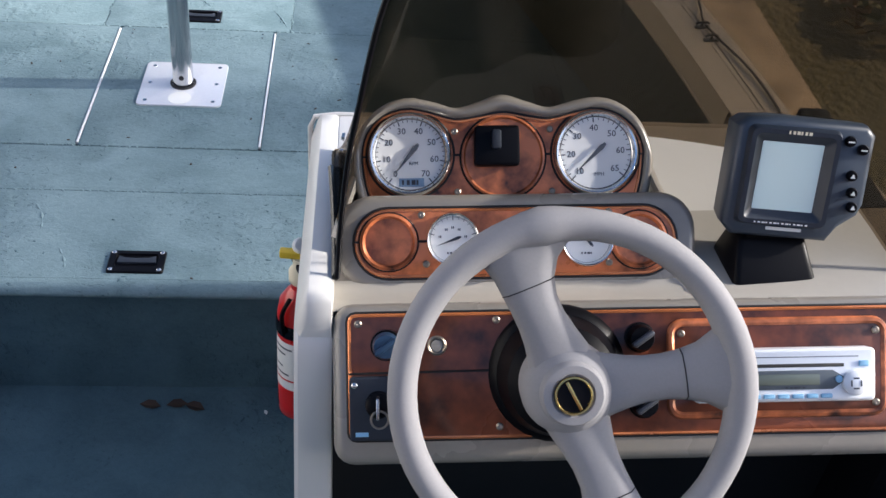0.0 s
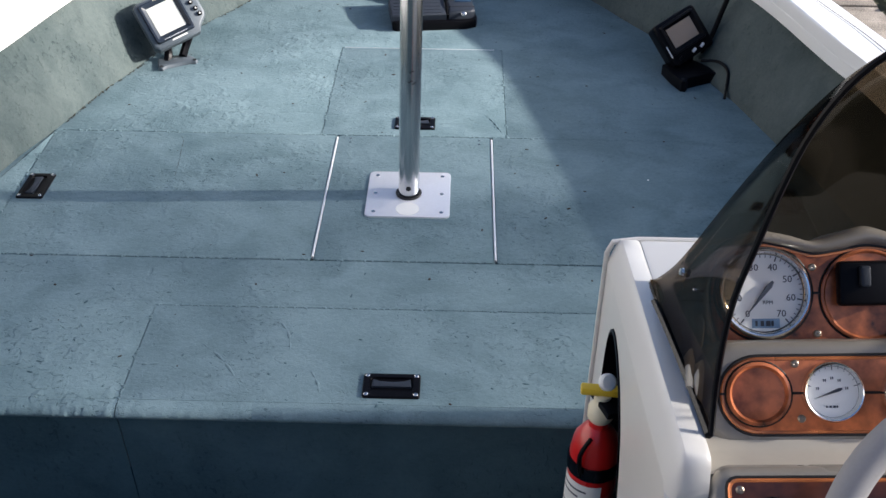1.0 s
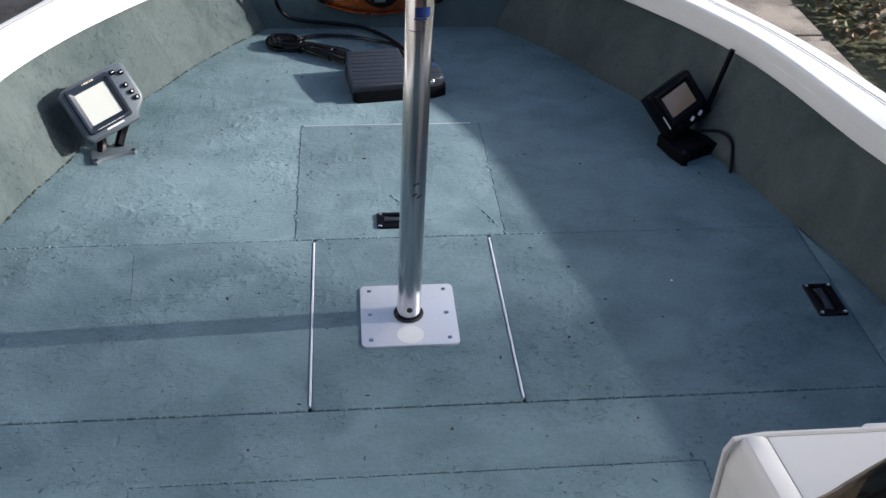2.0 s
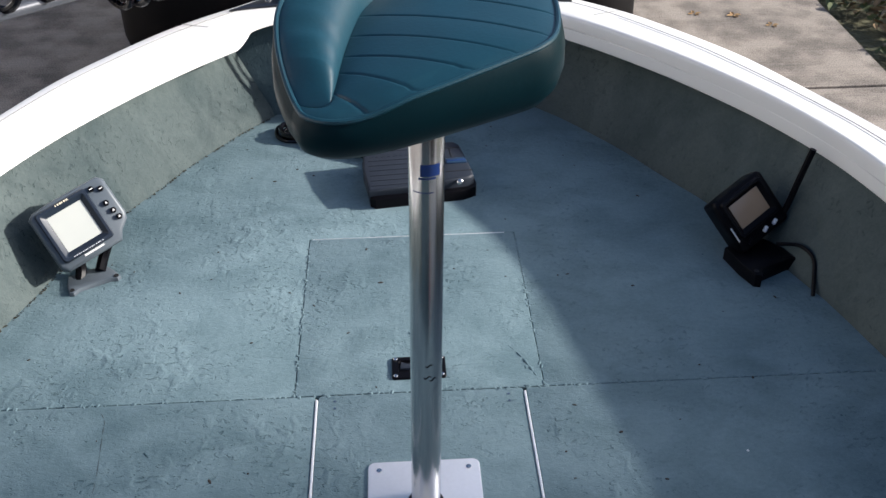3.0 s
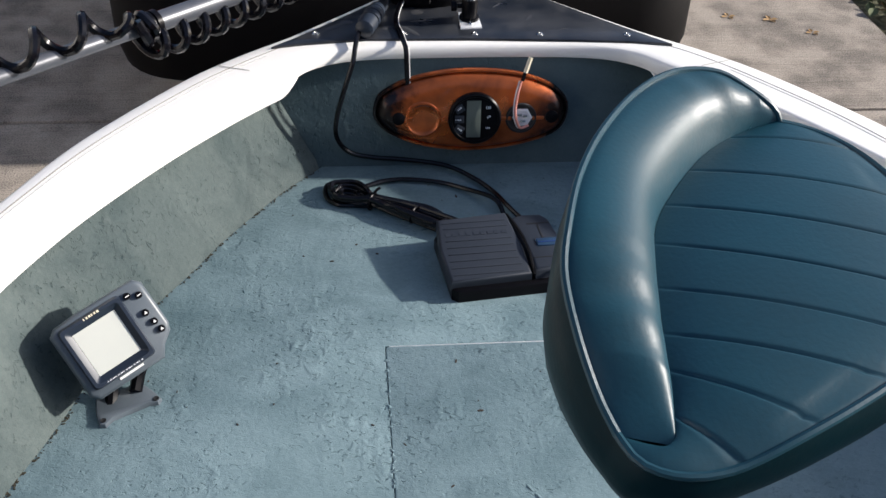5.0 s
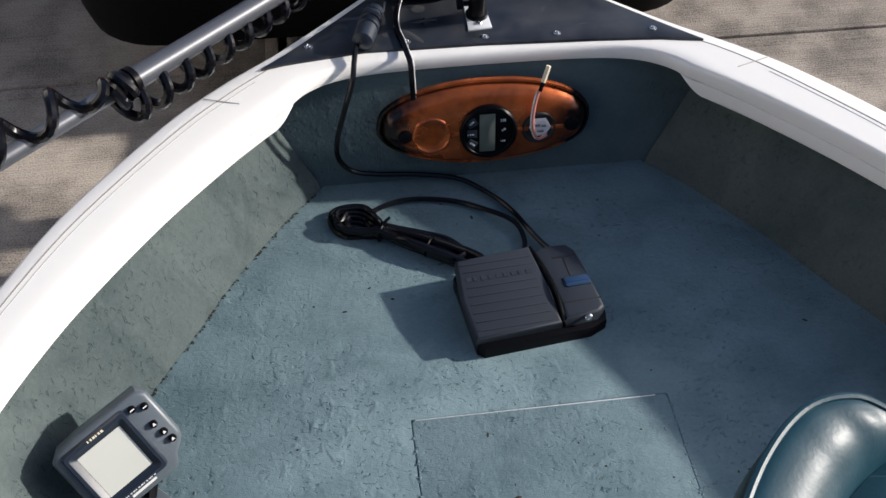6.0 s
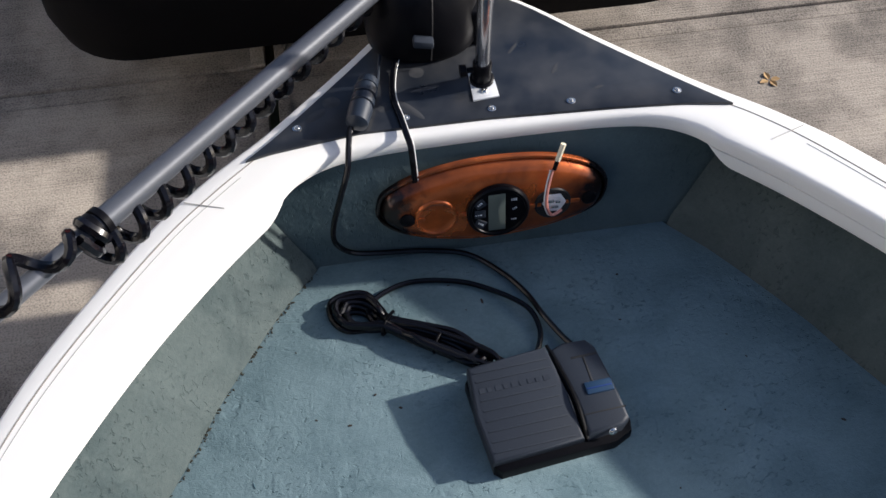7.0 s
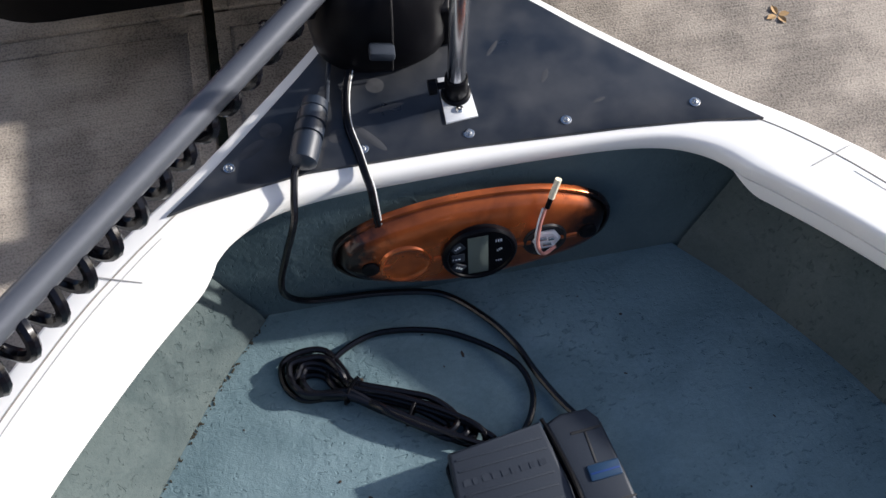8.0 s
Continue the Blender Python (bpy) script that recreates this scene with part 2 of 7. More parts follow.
def frame_of(origin, u, v):
    """A pose with x along u, y near v and z out of the face."""
    u = Vector(u).normalized()
    w = u.cross(Vector(v)).normalized()
    v = w.cross(u)
    m = Matrix((u, v, w)).transposed().to_4x4()
    m.translation = origin
    return m


def smooth_path(points, n=8, closed=False):
    """A Catmull-Rom line through points of any dimension."""
    p = [np.array(q, float) for q in points]
    out, count = [], len(p)
    for i in range(count if closed else count - 1):
        a, b, c, d = (p[(i + k) % count] if closed else p[min(max(i + k, 0), count - 1)] for k in (-1, 0, 1, 2))
        for s in range(n):
            t = s / n
            out.append(0.5 * (2 * b + (c - a) * t + (2 * a - 5 * b + 4 * c - d) * t * t + (3 * b - a - 3 * c + d) * t**3))
    if not closed:
        out.append(p[-1])
    return [tuple(q) for q in out]


def tube(points, r, sides=8, closed=False, mesh=None, m=None):
    """A round cord along points; r: one radius, or one for each point."""
    mesh = mesh or Mesh()
    pts = [Vector(p) for p in points]
    n = len(pts)
    rad = r if isinstance(r, (list, tuple)) else [r] * n
    rings, side = [], None
    for i in range(n):
        a, b = pts[i - 1 if (closed or i) else 0], pts[(i + 1) % n if (closed or i < n - 1) else n - 1]
        d = (b - a).normalized()
        if side is None:
            side = d.orthogonal().normalized()
        side = (side - d * side.dot(d)).normalized()
        other = d.cross(side)
        rings.append([tuple(pts[i] + rad[i] * (math.cos(k * math.tau / sides) * side + math.sin(k * math.tau / sides) * other)) for k in range(sides)])
    if closed:
        # turn the last ring so that it meets the first with little twist
        first = [Vector(p) for p in rings[0]]
        turn = min(range(sides), key=lambda s: (Vector(rings[-1][s]) - first[0]).length)
        rings.append(rings[0])
        rings = [r_[:] for r_ in rings]
        rings[-1] = [rings[0][(k - turn) % sides] for k in range(sides)]
        return mesh.rings(rings, True, False, False, m)
    return mesh.rings(rings, True, True, True, m)


def lathe(profile, sides=24, mesh=None, m=None):
    """Turn (radius, height) pairs round z; a radius of 0 closes an end."""
    mesh = mesh or Mesh()
    rings = [[(max(r, 1e-5) * math.cos(k * math.tau / sides), max(r, 1e-5) * math.sin(k * math.tau / sides), z) for k in range(sides)] for r, z in profile]
    return mesh.rings(rings, True, True, True, m)


def offset(outline, d):
    """Move each edge of a counter-clockwise outline inwards by d (one value or one an edge)."""
    n = len(outline)
    d = d if isinstance(d, (list, tuple)) else [d] * n
    lines = []
    for i in range(n):
        (ax, ay), (bx, by) = outline[i], outline[(i + 1) % n]
        l = math.hypot(bx - ax, by - ay) or 1e-9
        nx, ny = -(by - ay) / l, (bx - ax) / l
        lines.append((nx, ny, nx * ax + ny * ay + d[i]))
    out = []
    for i in range(n):
        (a, b, c), (e, f, g) = lines[i - 1], lines[i]
        det = a * f - b * e
        if abs(det) < 0.05:
            px, py = outline[i]
            out.append((px + (a * d[i - 1] + e * d[i]) / 2, py + (b * d[i - 1] + f * d[i]) / 2))
        else:
            out.append(((c * f - b * g) / det, (a * g - c * e) / det))
    return out


def slab(outline, z0, z1, r=0.004, steps=3, mesh=None, m=None, soft=None, lower=False):
    """An outline drawn up from z0 to z1, with its top edge (and its lower one) rounded by r; soft: which edges are rounded."""
    mesh = mesh or Mesh()
    soft = soft or [1] * len(outline)
    rings = []

    def ring(inset, z):
        rings.append([(x, y, z) for x, y in (offset(outline, [inset * s for s in soft]) if inset else outline)])

    if lower:
        for k in range(steps + 1):
            a = k / steps * math.pi / 2
            ring(r * (1 - math.sin(a)), z0 + r * (1 - math.cos(a)))
    else:
        ring(0, z0)
    for k in range(steps + 1):
        a = k / steps * math.pi / 2
        ring(r * (1 - math.cos(a)), z1 - r + r * math.sin(a))
    return mesh.rings(rings, True, True, True, m)


def rect(x0, y0, x1, y1, r=0.0, n=4):
    if r <= 0:
        return [(x0, y0), (x1, y0), (x1, y1), (x0, y1)]
    out = []
    for cx, cy, a0 in ((x1 - r, y0 + r, -90), (x1 - r, y1 - r, 0), (x0 + r, y1 - r, 90), (x0 + r, y0 + r, 180)):
        for k in range(n + 1):
            a = radians(a0 + 90 * k / n)
            out.append((cx + r * math.cos(a), cy + r * math.sin(a)))
    return out


def box(x0, y0, z0, x1, y1, z1, r=0.003, mesh=None, m=None):
    return slab(rect(x0, y0, x1, y1, r * 1.2 if r else 0, 2), z0, z1, r, 2, mesh, m, lower=True) if r else slab(rect(x0, y0, x1, y1), z0, z1, 1e-5, 1, mesh, m)


def text_part(body, size, mat, parent, at, name="lettering"):
    curve = bpy.data.curves.new(name, "FONT")
    curve.body, curve.size, curve.align_x, curve.align_y, curve.extrude = body, size, "CENTER", "CENTER", 0.00015
    curve.resolution_u = 2
    tmp = bpy.data.objects.new(name, curve)
    scene.collection.objects.link(tmp)
    data = bpy.data.meshes.new_from_object(tmp.evaluated_get(bpy.context.evaluated_depsgraph_get()))
    bpy.data.objects.remove(tmp)
    data.name = name
    data.materials.clear()
    data.materials.append(mat)
    ob = new(name, data)
    ob.parent, ob.matrix_basis = parent, at
    return ob


# ---------------------------------------------------------------- plan of the boat
# half of the plan, bow to stern: the rim's inner edge and the hull's outer edge
RIM_IN = [(0, 1.190), (0.10, 1.189), (0.18, 1.185), (0.235, 1.177), (0.275, 1.163), (0.308, 1.141), (0.335, 1.110), (0.37, 1.075), (0.43, 1.01), (0.515, 0.905),
          (0.59, 0.80), (0.652, 0.70), (0.715, 0.57), (0.755, 0.44), (0.80, 0.23), (0.845, 0.04), (0.90, -0.4), (0.94, -1.1), (0.945, -2.3)]
RIM_OUT = [(0, 1.545), (0.10, 1.475), (0.20, 1.372), (0.285, 1.288), (0.345, 1.232), (0.40, 1.188), (0.445, 1.150), (0.515, 1.082), (0.60, 0.972),
           (0.675, 0.86), (0.737, 0.735), (0.80, 0.60), (0.85, 0.47), (0.905, 0.25), (0.95, 0.05), (1.01, -0.4), (1.05, -1.1), (1.055, -2.3)]
SEAM = [(0.285, 1.145), (0.351, 1.07), (0.45, 0.925), (0.505, 0.825), (0.549, 0.755), (0.604, 0.65), (0.655, 0.49), (0.69, 0.40), (0.735, 0.232),
        (0.791, 0.042), (0.855, -0.4), (0.885, -1.1), (0.89, -2.3)]
BOW = 0.011  # the bow's fittings sit this much further forward than drawn


def forward(line):
    return [(x, y + BOW * min(1.0, max(0.0, (y - 0.5) / 0.4))) for x, y in line]


RIM_OUT = [(x - 0.010 * min(1.0, max(0.0, (1.25 - y) / 0.2)), y) for x, y in RIM_OUT]
RIM_IN, RIM_OUT, SEAM = forward(RIM_IN), forward(RIM_OUT), forward(SEAM)
SEAM_Y = np.array([p[1] for p in smooth_path(SEAM, 10)][::-1])
SEAM_X = np.array([p[0] for p in smooth_path(SEAM, 10)][::-1])
LIP, TOP, STERN, EDGE, SOLE, GROUND = 0.178, 0.233, -2.3, -0.578, -0.225, -0.5


def wall_x(y):
    return float(np.interp(y, SEAM_Y, SEAM_X))


RIM_Y = np.array([p[1] for p in smooth_path(RIM_IN, 5)][::-1])
RIM_X = np.array([p[0] for p in smooth_path(RIM_IN, 5)][::-1])


def rim_x(y):
    return float(np.interp(y, RIM_Y, RIM_X))


def both_sides(half):
    """The half plan on both sides, port stern to starboard stern."""
    return [(-x, y) for x, y in half[:0:-1]] + list(half)


inner, outer = smooth_path(RIM_IN, 5), smooth_path(RIM_OUT, 5)
inner, outer = both_sides(inner), both_sides(outer)

boat = thing("bass_boat", "white fibreglass bass boat with teal carpeted bow deck", "boat")


def gunwale():
    # f < 0: the rounded nose; f = 0: the flange set back below it
    prof = [(0.75, 0.19), (0.05, LIP + 0.006), (0.02, LIP), (-0.02, LIP + 0.001), (-0.03, LIP + 0.005), (-0.03, 0.2025), (-0.022, 0.2038), (0.05, 0.2040), (0.05, 0.2068), (-0.040, 0.2075), (-0.052, 0.2110), (-0.052, 0.2175), (-0.036, 0.2250),
            (-0.002, 0.2300), (0.06, TOP - 0.001), (0.22, TOP), (0.42, TOP), (0.7, TOP - 0.001), (0.88, TOP - 0.0015), (0.95, TOP - 0.004), (1.0, TOP - 0.016), (1.005, TOP - 0.05), (0.95, TOP - 0.055)]
    rings = []
    for (ix, iy), (ox, oy) in zip(inner, outer):
        width = math.hypot(ox - ix, oy - iy)
        ring = []
        flange = min(1.0, max(0.0, (1.135 - iy) / 0.03))
        for f, z in prof:
            z = max(z, 0.207 - (0.207 - LIP) * flange) if f < 0.3 else z
            g = 1 - (1 - f) * min(1.0, 0.07 / width) if f > 0.8 else f if f > 0.5 else f * min(1.0, 0.105 / width)
            ring.append((ix + (ox - ix) * g, iy + (oy - iy) * g, z))
        rings.append(ring)
    return rings


rim_rings = gunwale()
part("gunwale", Mesh().rings(rim_rings, False, False, False), GELCOAT, boat, "white gelcoat rim with rounded inner lip", 50)
for lo, hi in ((0, 0.44), (0.56, 1)):
    run = rim_rings[int(lo * (len(rim_rings) - 1)):int(hi * (len(rim_rings) - 1))]
    part("rail_groove", tube([(r[17][0], r[17][1], r[17][2] - 0.0006) for r in run], 0.0014, 6), CONSOLE_GREY, boat, "thin grey groove along the rim")


def hull_side():
    rings = []
    for (x, y), (ix, iy) in zip(outer, inner):
        k = 1.0 if y < 0.9 else max(0.0, 1 - (y - 0.9) * 0.9)
        ring = [(x * 0.985, y - 0.006, TOP - 0.05), (x * 0.99, y - 0.004, TOP - 0.085), (x * 0.97, y - 0.015, 0.08), (x * 0.92, y - 0.03, -0.10), (x * 0.72 * k + x * 0.12, y - 0.05, -0.28), (x * 0.30 * k, y - 0.09, -0.43)]
        rings.append(ring)
    return Mesh().rings(rings, False, False, False)


part("hull", hull_side(), HULL, boat, "taupe gelcoat hull side", 50)


def side_panels(sign):
    rings = []
    for k in range(61):
        y = STERN + (1.146 - STERN) * k / 60
        x = wall_x(y)
        base = 0.0 if y > EDGE else SOLE
        top = max(rim_x(y) + 0.004, x + 0.095)
        on = 0.22 * min(1.0, max(0.0, (y - 0.95) / 0.19))
        rings.append([(sign * px, y + on * max(0.0, z), z) for px, z in ((x - 0.004, base - 0.02), (x + 0.001, base + 0.004), (x + 0.006, base + 0.02),
                      (x + (top - x) * 0.30, 0.06), (x + (top - x) * 0.62, 0.118), (top, 0.184), (top + 0.004, 0.200))])
    return Mesh().rings(rings, False, False, False)


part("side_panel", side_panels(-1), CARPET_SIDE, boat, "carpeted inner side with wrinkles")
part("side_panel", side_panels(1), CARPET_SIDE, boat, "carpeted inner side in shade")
part("bow_panel", Mesh().rings([[(x, y + BOW, z) for x in (-w, w)] for w, y, z in ((0.30, 1.142, -0.02), (0.305, 1.144, 0.01), (0.41, 1.186, 0.196), (0.41, 1.189, 0.2075), (0.36, 1.21, 0.2075))], False, False, False), CARPET_BOW, boat, "carpeted bow bulkhead")
# floor in the same darkened carpet, its shade put into the colour
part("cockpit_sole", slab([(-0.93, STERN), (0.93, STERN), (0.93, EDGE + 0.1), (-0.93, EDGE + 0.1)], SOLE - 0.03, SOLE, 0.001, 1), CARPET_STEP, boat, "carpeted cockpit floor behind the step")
# unseen wall added to block low sky light from the step
part("cockpit_shade_wall", slab([(-0.9, -1.62), (0.9, -1.62), (0.9, -1.55), (-0.9, -1.55)], SOLE, 0.34, 0.01, 2), CARPET_STEP, boat, "unseen carpeted wall added aft to keep sky light off the step")
part("deck_base", slab([(-0.84, EDGE + 0.03), (0.84, EDGE + 0.03), (0.84, 0.2), (0.40, 1.17), (-0.40, 1.17), (-0.84, 0.2)], -0.04, -0.012, 0.001, 1), CARPET_GAP, boat, "dark backing below the deck lids")
# unseen raised deck added aft, also to darken the cockpit
part("rear_shade_deck", slab([(-0.93, STERN), (0.93, STERN), (0.93, -1.38), (-0.93, -1.38)], SOLE, 0.17, 0.02, 3), CARPET, boat, "unseen carpeted deck added aft to cut sky light on the step")
part("transom", box(-1.0, STERN - 0.04, -0.38, 1.0, STERN, TOP - 0.004, 0.01), GELCOAT, boat)


# ---------------------------------------------------------------- carpeted deck: fixed panels and lids
def wall_line(y0, y1, sign, n=24):
    return [(sign * (wall_x(y0 + (y1 - y0) * k / n) + 0.002), y0 + (y1 - y0) * k / n) for k in range(n + 1)]


G = 0.0007
deck = tagged(thing("floor", "teal carpeted bow deck of fixed panels", "deck"), kind="structure")
fwd = wall_line(0.2215 + G, 1.158, 1) + wall_line(1.158, 0.2215 + G, -1) + [(-0.1895 - G, 0.2215 + G), (-0.1895 - G, 0.644 + G), (0.1895 + G, 0.644 + G), (0.1895 + G, 0.2215 + G)]
part("deck_panel", slab(fwd, -0.012, 0.0, 0.0017), CARPET, deck)
for s in (-1, 1):
    line = wall_line(-0.2085, 0.2215 - G, s)
    o = (line + [(s * (0.735 + G), 0.2215 - G), (s * (0.735 + G), -0.2085)]) if s > 0 else (line[::-1] + [(-0.735 - G, -0.2085), (-0.735 - G, 0.2215 - G)])
    part("deck_panel", slab(o, -0.012, 0.0, 0.004), CARPET, deck)
aft = [(-0.39 - G, EDGE + 0.025), (-0.39 - G, -0.338 + G), (0.39 + G, -0.338 + G), (0.39 + G, EDGE + 0.025)] + wall_line(EDGE + 0.025, -0.2085 - 2 * G, 1) + wall_line(-0.2085 - 2 * G, EDGE + 0.025, -1)
part("deck_panel", slab(aft, -0.012, 0.0, 0.002), CARPET, deck)
NOSE = [(EDGE + 0.025, 0.0), (EDGE + 0.012, -0.0005), (EDGE + 0.005, -0.0022), (EDGE - 0.001, -0.0062), (EDGE - 0.0025, -0.0100), (EDGE - 0.0005, -0.0138), (EDGE + 0.006, -0.0165)]
RISER = [(EDGE + 0.0035, -0.0125), (EDGE + 0.007, -0.030), (EDGE + 0.011, -0.12), (EDGE + 0.014, SOLE - 0.01)]
for x0, x1 in ((-0.89, -0.39 - 0.0006), (-0.39 + 0.0006, 0.89)):
    n = 260
    lip, face = [], []
    for k in range(n + 1):
        x = x0 + (x1 - x0) * k / n
        lump = [noise.noise((x * f, d, 1.7)) for f, d in ((26, 2.0), (75, 5.0), (160, 9.0))]
        lip.append([(x, y - (0.0018 * lump[0] + 0.0014 * lump[1] + 0.0007 * lump[2]) * (z < -0.001), z + (0.0014 * lump[0] + 0.0010 * lump[1] + 0.0006 * lump[2]) * (z < -0.0012)) for y, z in NOSE])
        face.append([(x, y + 0.0010 * noise.noise((x * 9, y * 20, z * 8)), z) for y, z in RISER])
    part("step_nosing", Mesh().rings(lip, False, False, False), CARPET, deck, "worn rounded carpet nosing", 70)
    part("step_riser", Mesh().rings(face, False, False, False), CARPET_STEP, deck, "carpeted step face, its shade put into a darker carpet colour")


def latch_on(parent, at):
    """A flush pull latch let into a lid: plate, pull bar and four screws."""
    o = rect(-0.042, -0.025, 0.042, 0.025, 0.004, 3)
    rings = [[(x, y, z) for x, y in offset(o, i)] for i, z in ((0, 0.0), (0, 0.0022), (0.0012, 0.0036), (0.003, 0.0038))]
    rings.append([(x, y, 0.0038) for x, y in rect(-0.032, -0.013, 0.032, 0.0165, 0.006, 3)])
    rings.append([(x, y, 0.0004) for x, y in rect(-0.031, -0.012, 0.031, 0.0155, 0.006, 3)])
    plate = part("flush_latch", Mesh().rings(rings, True, False, True), BLACK, parent, "black plastic flush pull latch", at=at)
    bar = [(-0.029, -0.004), (0.029, -0.004), (0.027, 0.012), (0.018, 0.0075), (0.0, 0.006), (-0.018, 0.0075), (-0.027, 0.012)]
    part("pull_bar", slab(bar, 0.0006, 0.0046, 0.0012, 2), CHARCOAL, plate)
    for x in (-0.036, 0.036):
        for y in (-0.0195, 0.0195):
            part("screw", lathe([(0, 0), (0.0036, 0), (0.0036, 0.0008), (0.0025, 0.0016), (0, 0.0012)], 10), STEEL, plate, at=pose(x, y, 0.0036))


def lid(outline, label, latch=None, hinge=None, soft=None):
    x, y = (sum(p[k] for p in outline) / len(outline) for k in (0, 1))
    ob = tagged(thing("hatch_lid", label, "hatch", pose(x, y, 0)), group="deck hatches")
    back = Matrix.Translation((-x, -y, 0))
    part("carpet_panel", slab(outline, -0.012, 0.0005, 0.0017, soft=soft), CARPET, ob, at=back)
    if latch is not None:
        latch_on(ob, back @ latch)
    if hinge is not None:
        part("hinge_strip", box(hinge - 0.0018, -0.201, -0.004, hinge + 0.0018, 0.2125, 0.0022, 0.0012), HINGE, ob, "thin bare aluminium hinge strip", at=back)
    return ob


front = lid(rect(-0.1895, 0.2215 + G, 0.1895, 0.644 - G, 0.006, 3), "square carpeted front hatch lid, flush in the deck", pose(0, 0.274, 0.0006))
part("edge_strip", box(-0.184, 0.6417, -0.003, 0.172, 0.6433, 0.0014, 0.0006), HINGE, front, "thin bare metal front edge", at=front.matrix_basis.inverted())
centre = lid(rect(-0.1535, -0.2085, 0.1565, 0.2215 - G, 0.006, 3), "carpeted centre hatch lid under the seat post")
for x in (-0.128, 0.133):
    for y in (0.192, 0.207):
        part("screw", lathe([(0.0022, 0), (0.0020, 0.0008), (0, 0.001)], 8), STEEL, centre, at=centre.matrix_basis.inverted() @ pose(x, y, 0.0006))
lid(rect(-0.735, -0.2085, -0.1578, 0.2215 - G, 0.006, 3), "wide carpeted side hatch lid hinged by the seat post", pose(-0.702, 0.004, 0.0006, 0, 0, 90), -0.1555)
lid(rect(0.1608, -0.2085, 0.735, 0.2215 - G, 0.006, 3), "wide carpeted side hatch lid half in shade", pose(0.703, 0.001, 0.0006, 0, 0, 90), 0.1585)
lid([(-0.39, EDGE + 0.025), (0.39, EDGE + 0.025), (0.39, -0.338 - G), (-0.39, -0.338 - G)], "carpeted aft hatch lid at the step edge", pose(0, -0.516, 0.0006), None, [0, 1, 1, 1])


# ---------------------------------------------------------------- ground, driveway, tow car
ground = tagged(part("ground", slab([(-400, -400), (400, -400), (400, 400), (-400, 400)], GROUND - 0.5, GROUND - 0.04, 0.001, 1), SOIL), "bare winter lawn and soil round the driveway", "ground", kind="structure")
drive = thing("driveway", "weathered brushed concrete driveway slabs with joints", "driveway", kind="structure")
JOINT = 2.175
for x0, x1 in ((-7.0, -3.4), (-3.385, -0.398), (-0.372, 1.72)):
    for y0, y1 in ((-7.4, -5.2), (-5.188, -1.5), (-1.488, JOINT - 0.03), (JOINT + 0.03, 5.9), (5.912, 9.6)):
        part("slab", slab([(x0, y0), (x1, y0), (x1, y1), (x0, y1)], GROUND - 0.1, GROUND, 0.006, 2), CONCRETE, drive)
    part("slab", slab([(x0, JOINT - 0.025), (x1, JOINT - 0.025), (x1, JOINT + 0.026), (x0, JOINT + 0.026)], GROUND - 0.1, GROUND - 0.006, 0.004, 2), CONCRETE, drive, "narrow strip of concrete in the joint")
for x0, x1 in ((-0.434, -0.3985), (-0.3715, -0.339)):
    for y0, y1 in ((-1.488, JOINT - 0.03), (JOINT + 0.03, 5.9)):
        part("tooled_edge", slab([(x0, y0), (x1, y0), (x1, y1), (x0, y1)], GROUND - 0.1, GROUND + 0.0035, 0.003, 2), CONCRETE, drive, "smooth tooled slab edge beside the joint")


def tow_car():
    car = thing("tow_car", "black tow car parked in front of the boat", "car")
    c0, c1, y0 = -0.86, 0.74, 2.06
    out = lambda z, grow, y: [(x, y_, z) for x, y_ in rect(c0 - grow, y - grow, c1 + grow, y + 4.3, 0.22, 8)]
    body = Mesh().rings([out(-0.27, -0.05, y0 + 0.03), out(-0.20, 0.0, y0 + 0.01), out(-0.02, 0.01, y0 + 0.04), out(0.10, 0.01, y0 + 0.06), out(0.30, 0.0, y0 + 0.10), out(0.52, -0.02, y0 + 0.13), out(0.60, -0.05, y0 + 0.18)])
    part("body", body, CAR_PAINT, car, "glossy black car body")
    cabin = lambda z, inset, y, y2: [(x, y_, z) for x, y_ in rect(c0 + inset, y, c1 - inset, y2, 0.15, 6)]
    part("cabin", Mesh().rings([cabin(0.58, 0.06, y0 + 0.2, y0 + 3.2), cabin(0.85, 0.12, y0 + 0.42, y0 + 2.9), cabin(1.02, 0.18, y0 + 0.7, y0 + 2.5), cabin(1.05, 0.3, y0 + 0.85, y0 + 2.3)]), GLASS_DARK, car, "dark glazed cabin")
    bump = lambda z, g: [(x, y_, z) for x, y_ in rect(c0 - 0.015 - g, y0 - 0.06 - g, c1 + 0.015 + g, y0 + 0.5, 0.2, 8)]
    part("bumper", Mesh().rings([bump(-0.30, -0.06), bump(-0.27, -0.015), bump(-0.2, 0.0), bump(-0.04, 0.0), bump(0.0, -0.02), bump(0.01, -0.05)]), CAR_TRIM, car, "black plastic bumper")
    for s in (-1, 1):
        m = pose(-0.06 + s * 0.74, y0 + 0.07, 0.24, 0, 0, -s * 38)
        part("tail_lamp", box(-0.09, -0.05, -0.11, 0.09, 0.05, 0.11, 0.02), RED_LENS if s < 0 else CLEAR_LENS, car, at=m)
        for k, yy in ((0, 0.75), (1, 3.5)):
            wheel = part("wheel", lathe([(0, -0.1), (0.19, -0.1), (0.2, -0.08), (0.31, -0.1), (0.33, -0.07), (0.33, 0.07), (0.31, 0.1), (0.2, 0.08), (0, 0.09)], 28), TYRE, car, at=pose(-0.06 + s * 0.68, y0 + yy, GROUND + 0.33, 0, 90, 0))
    return car


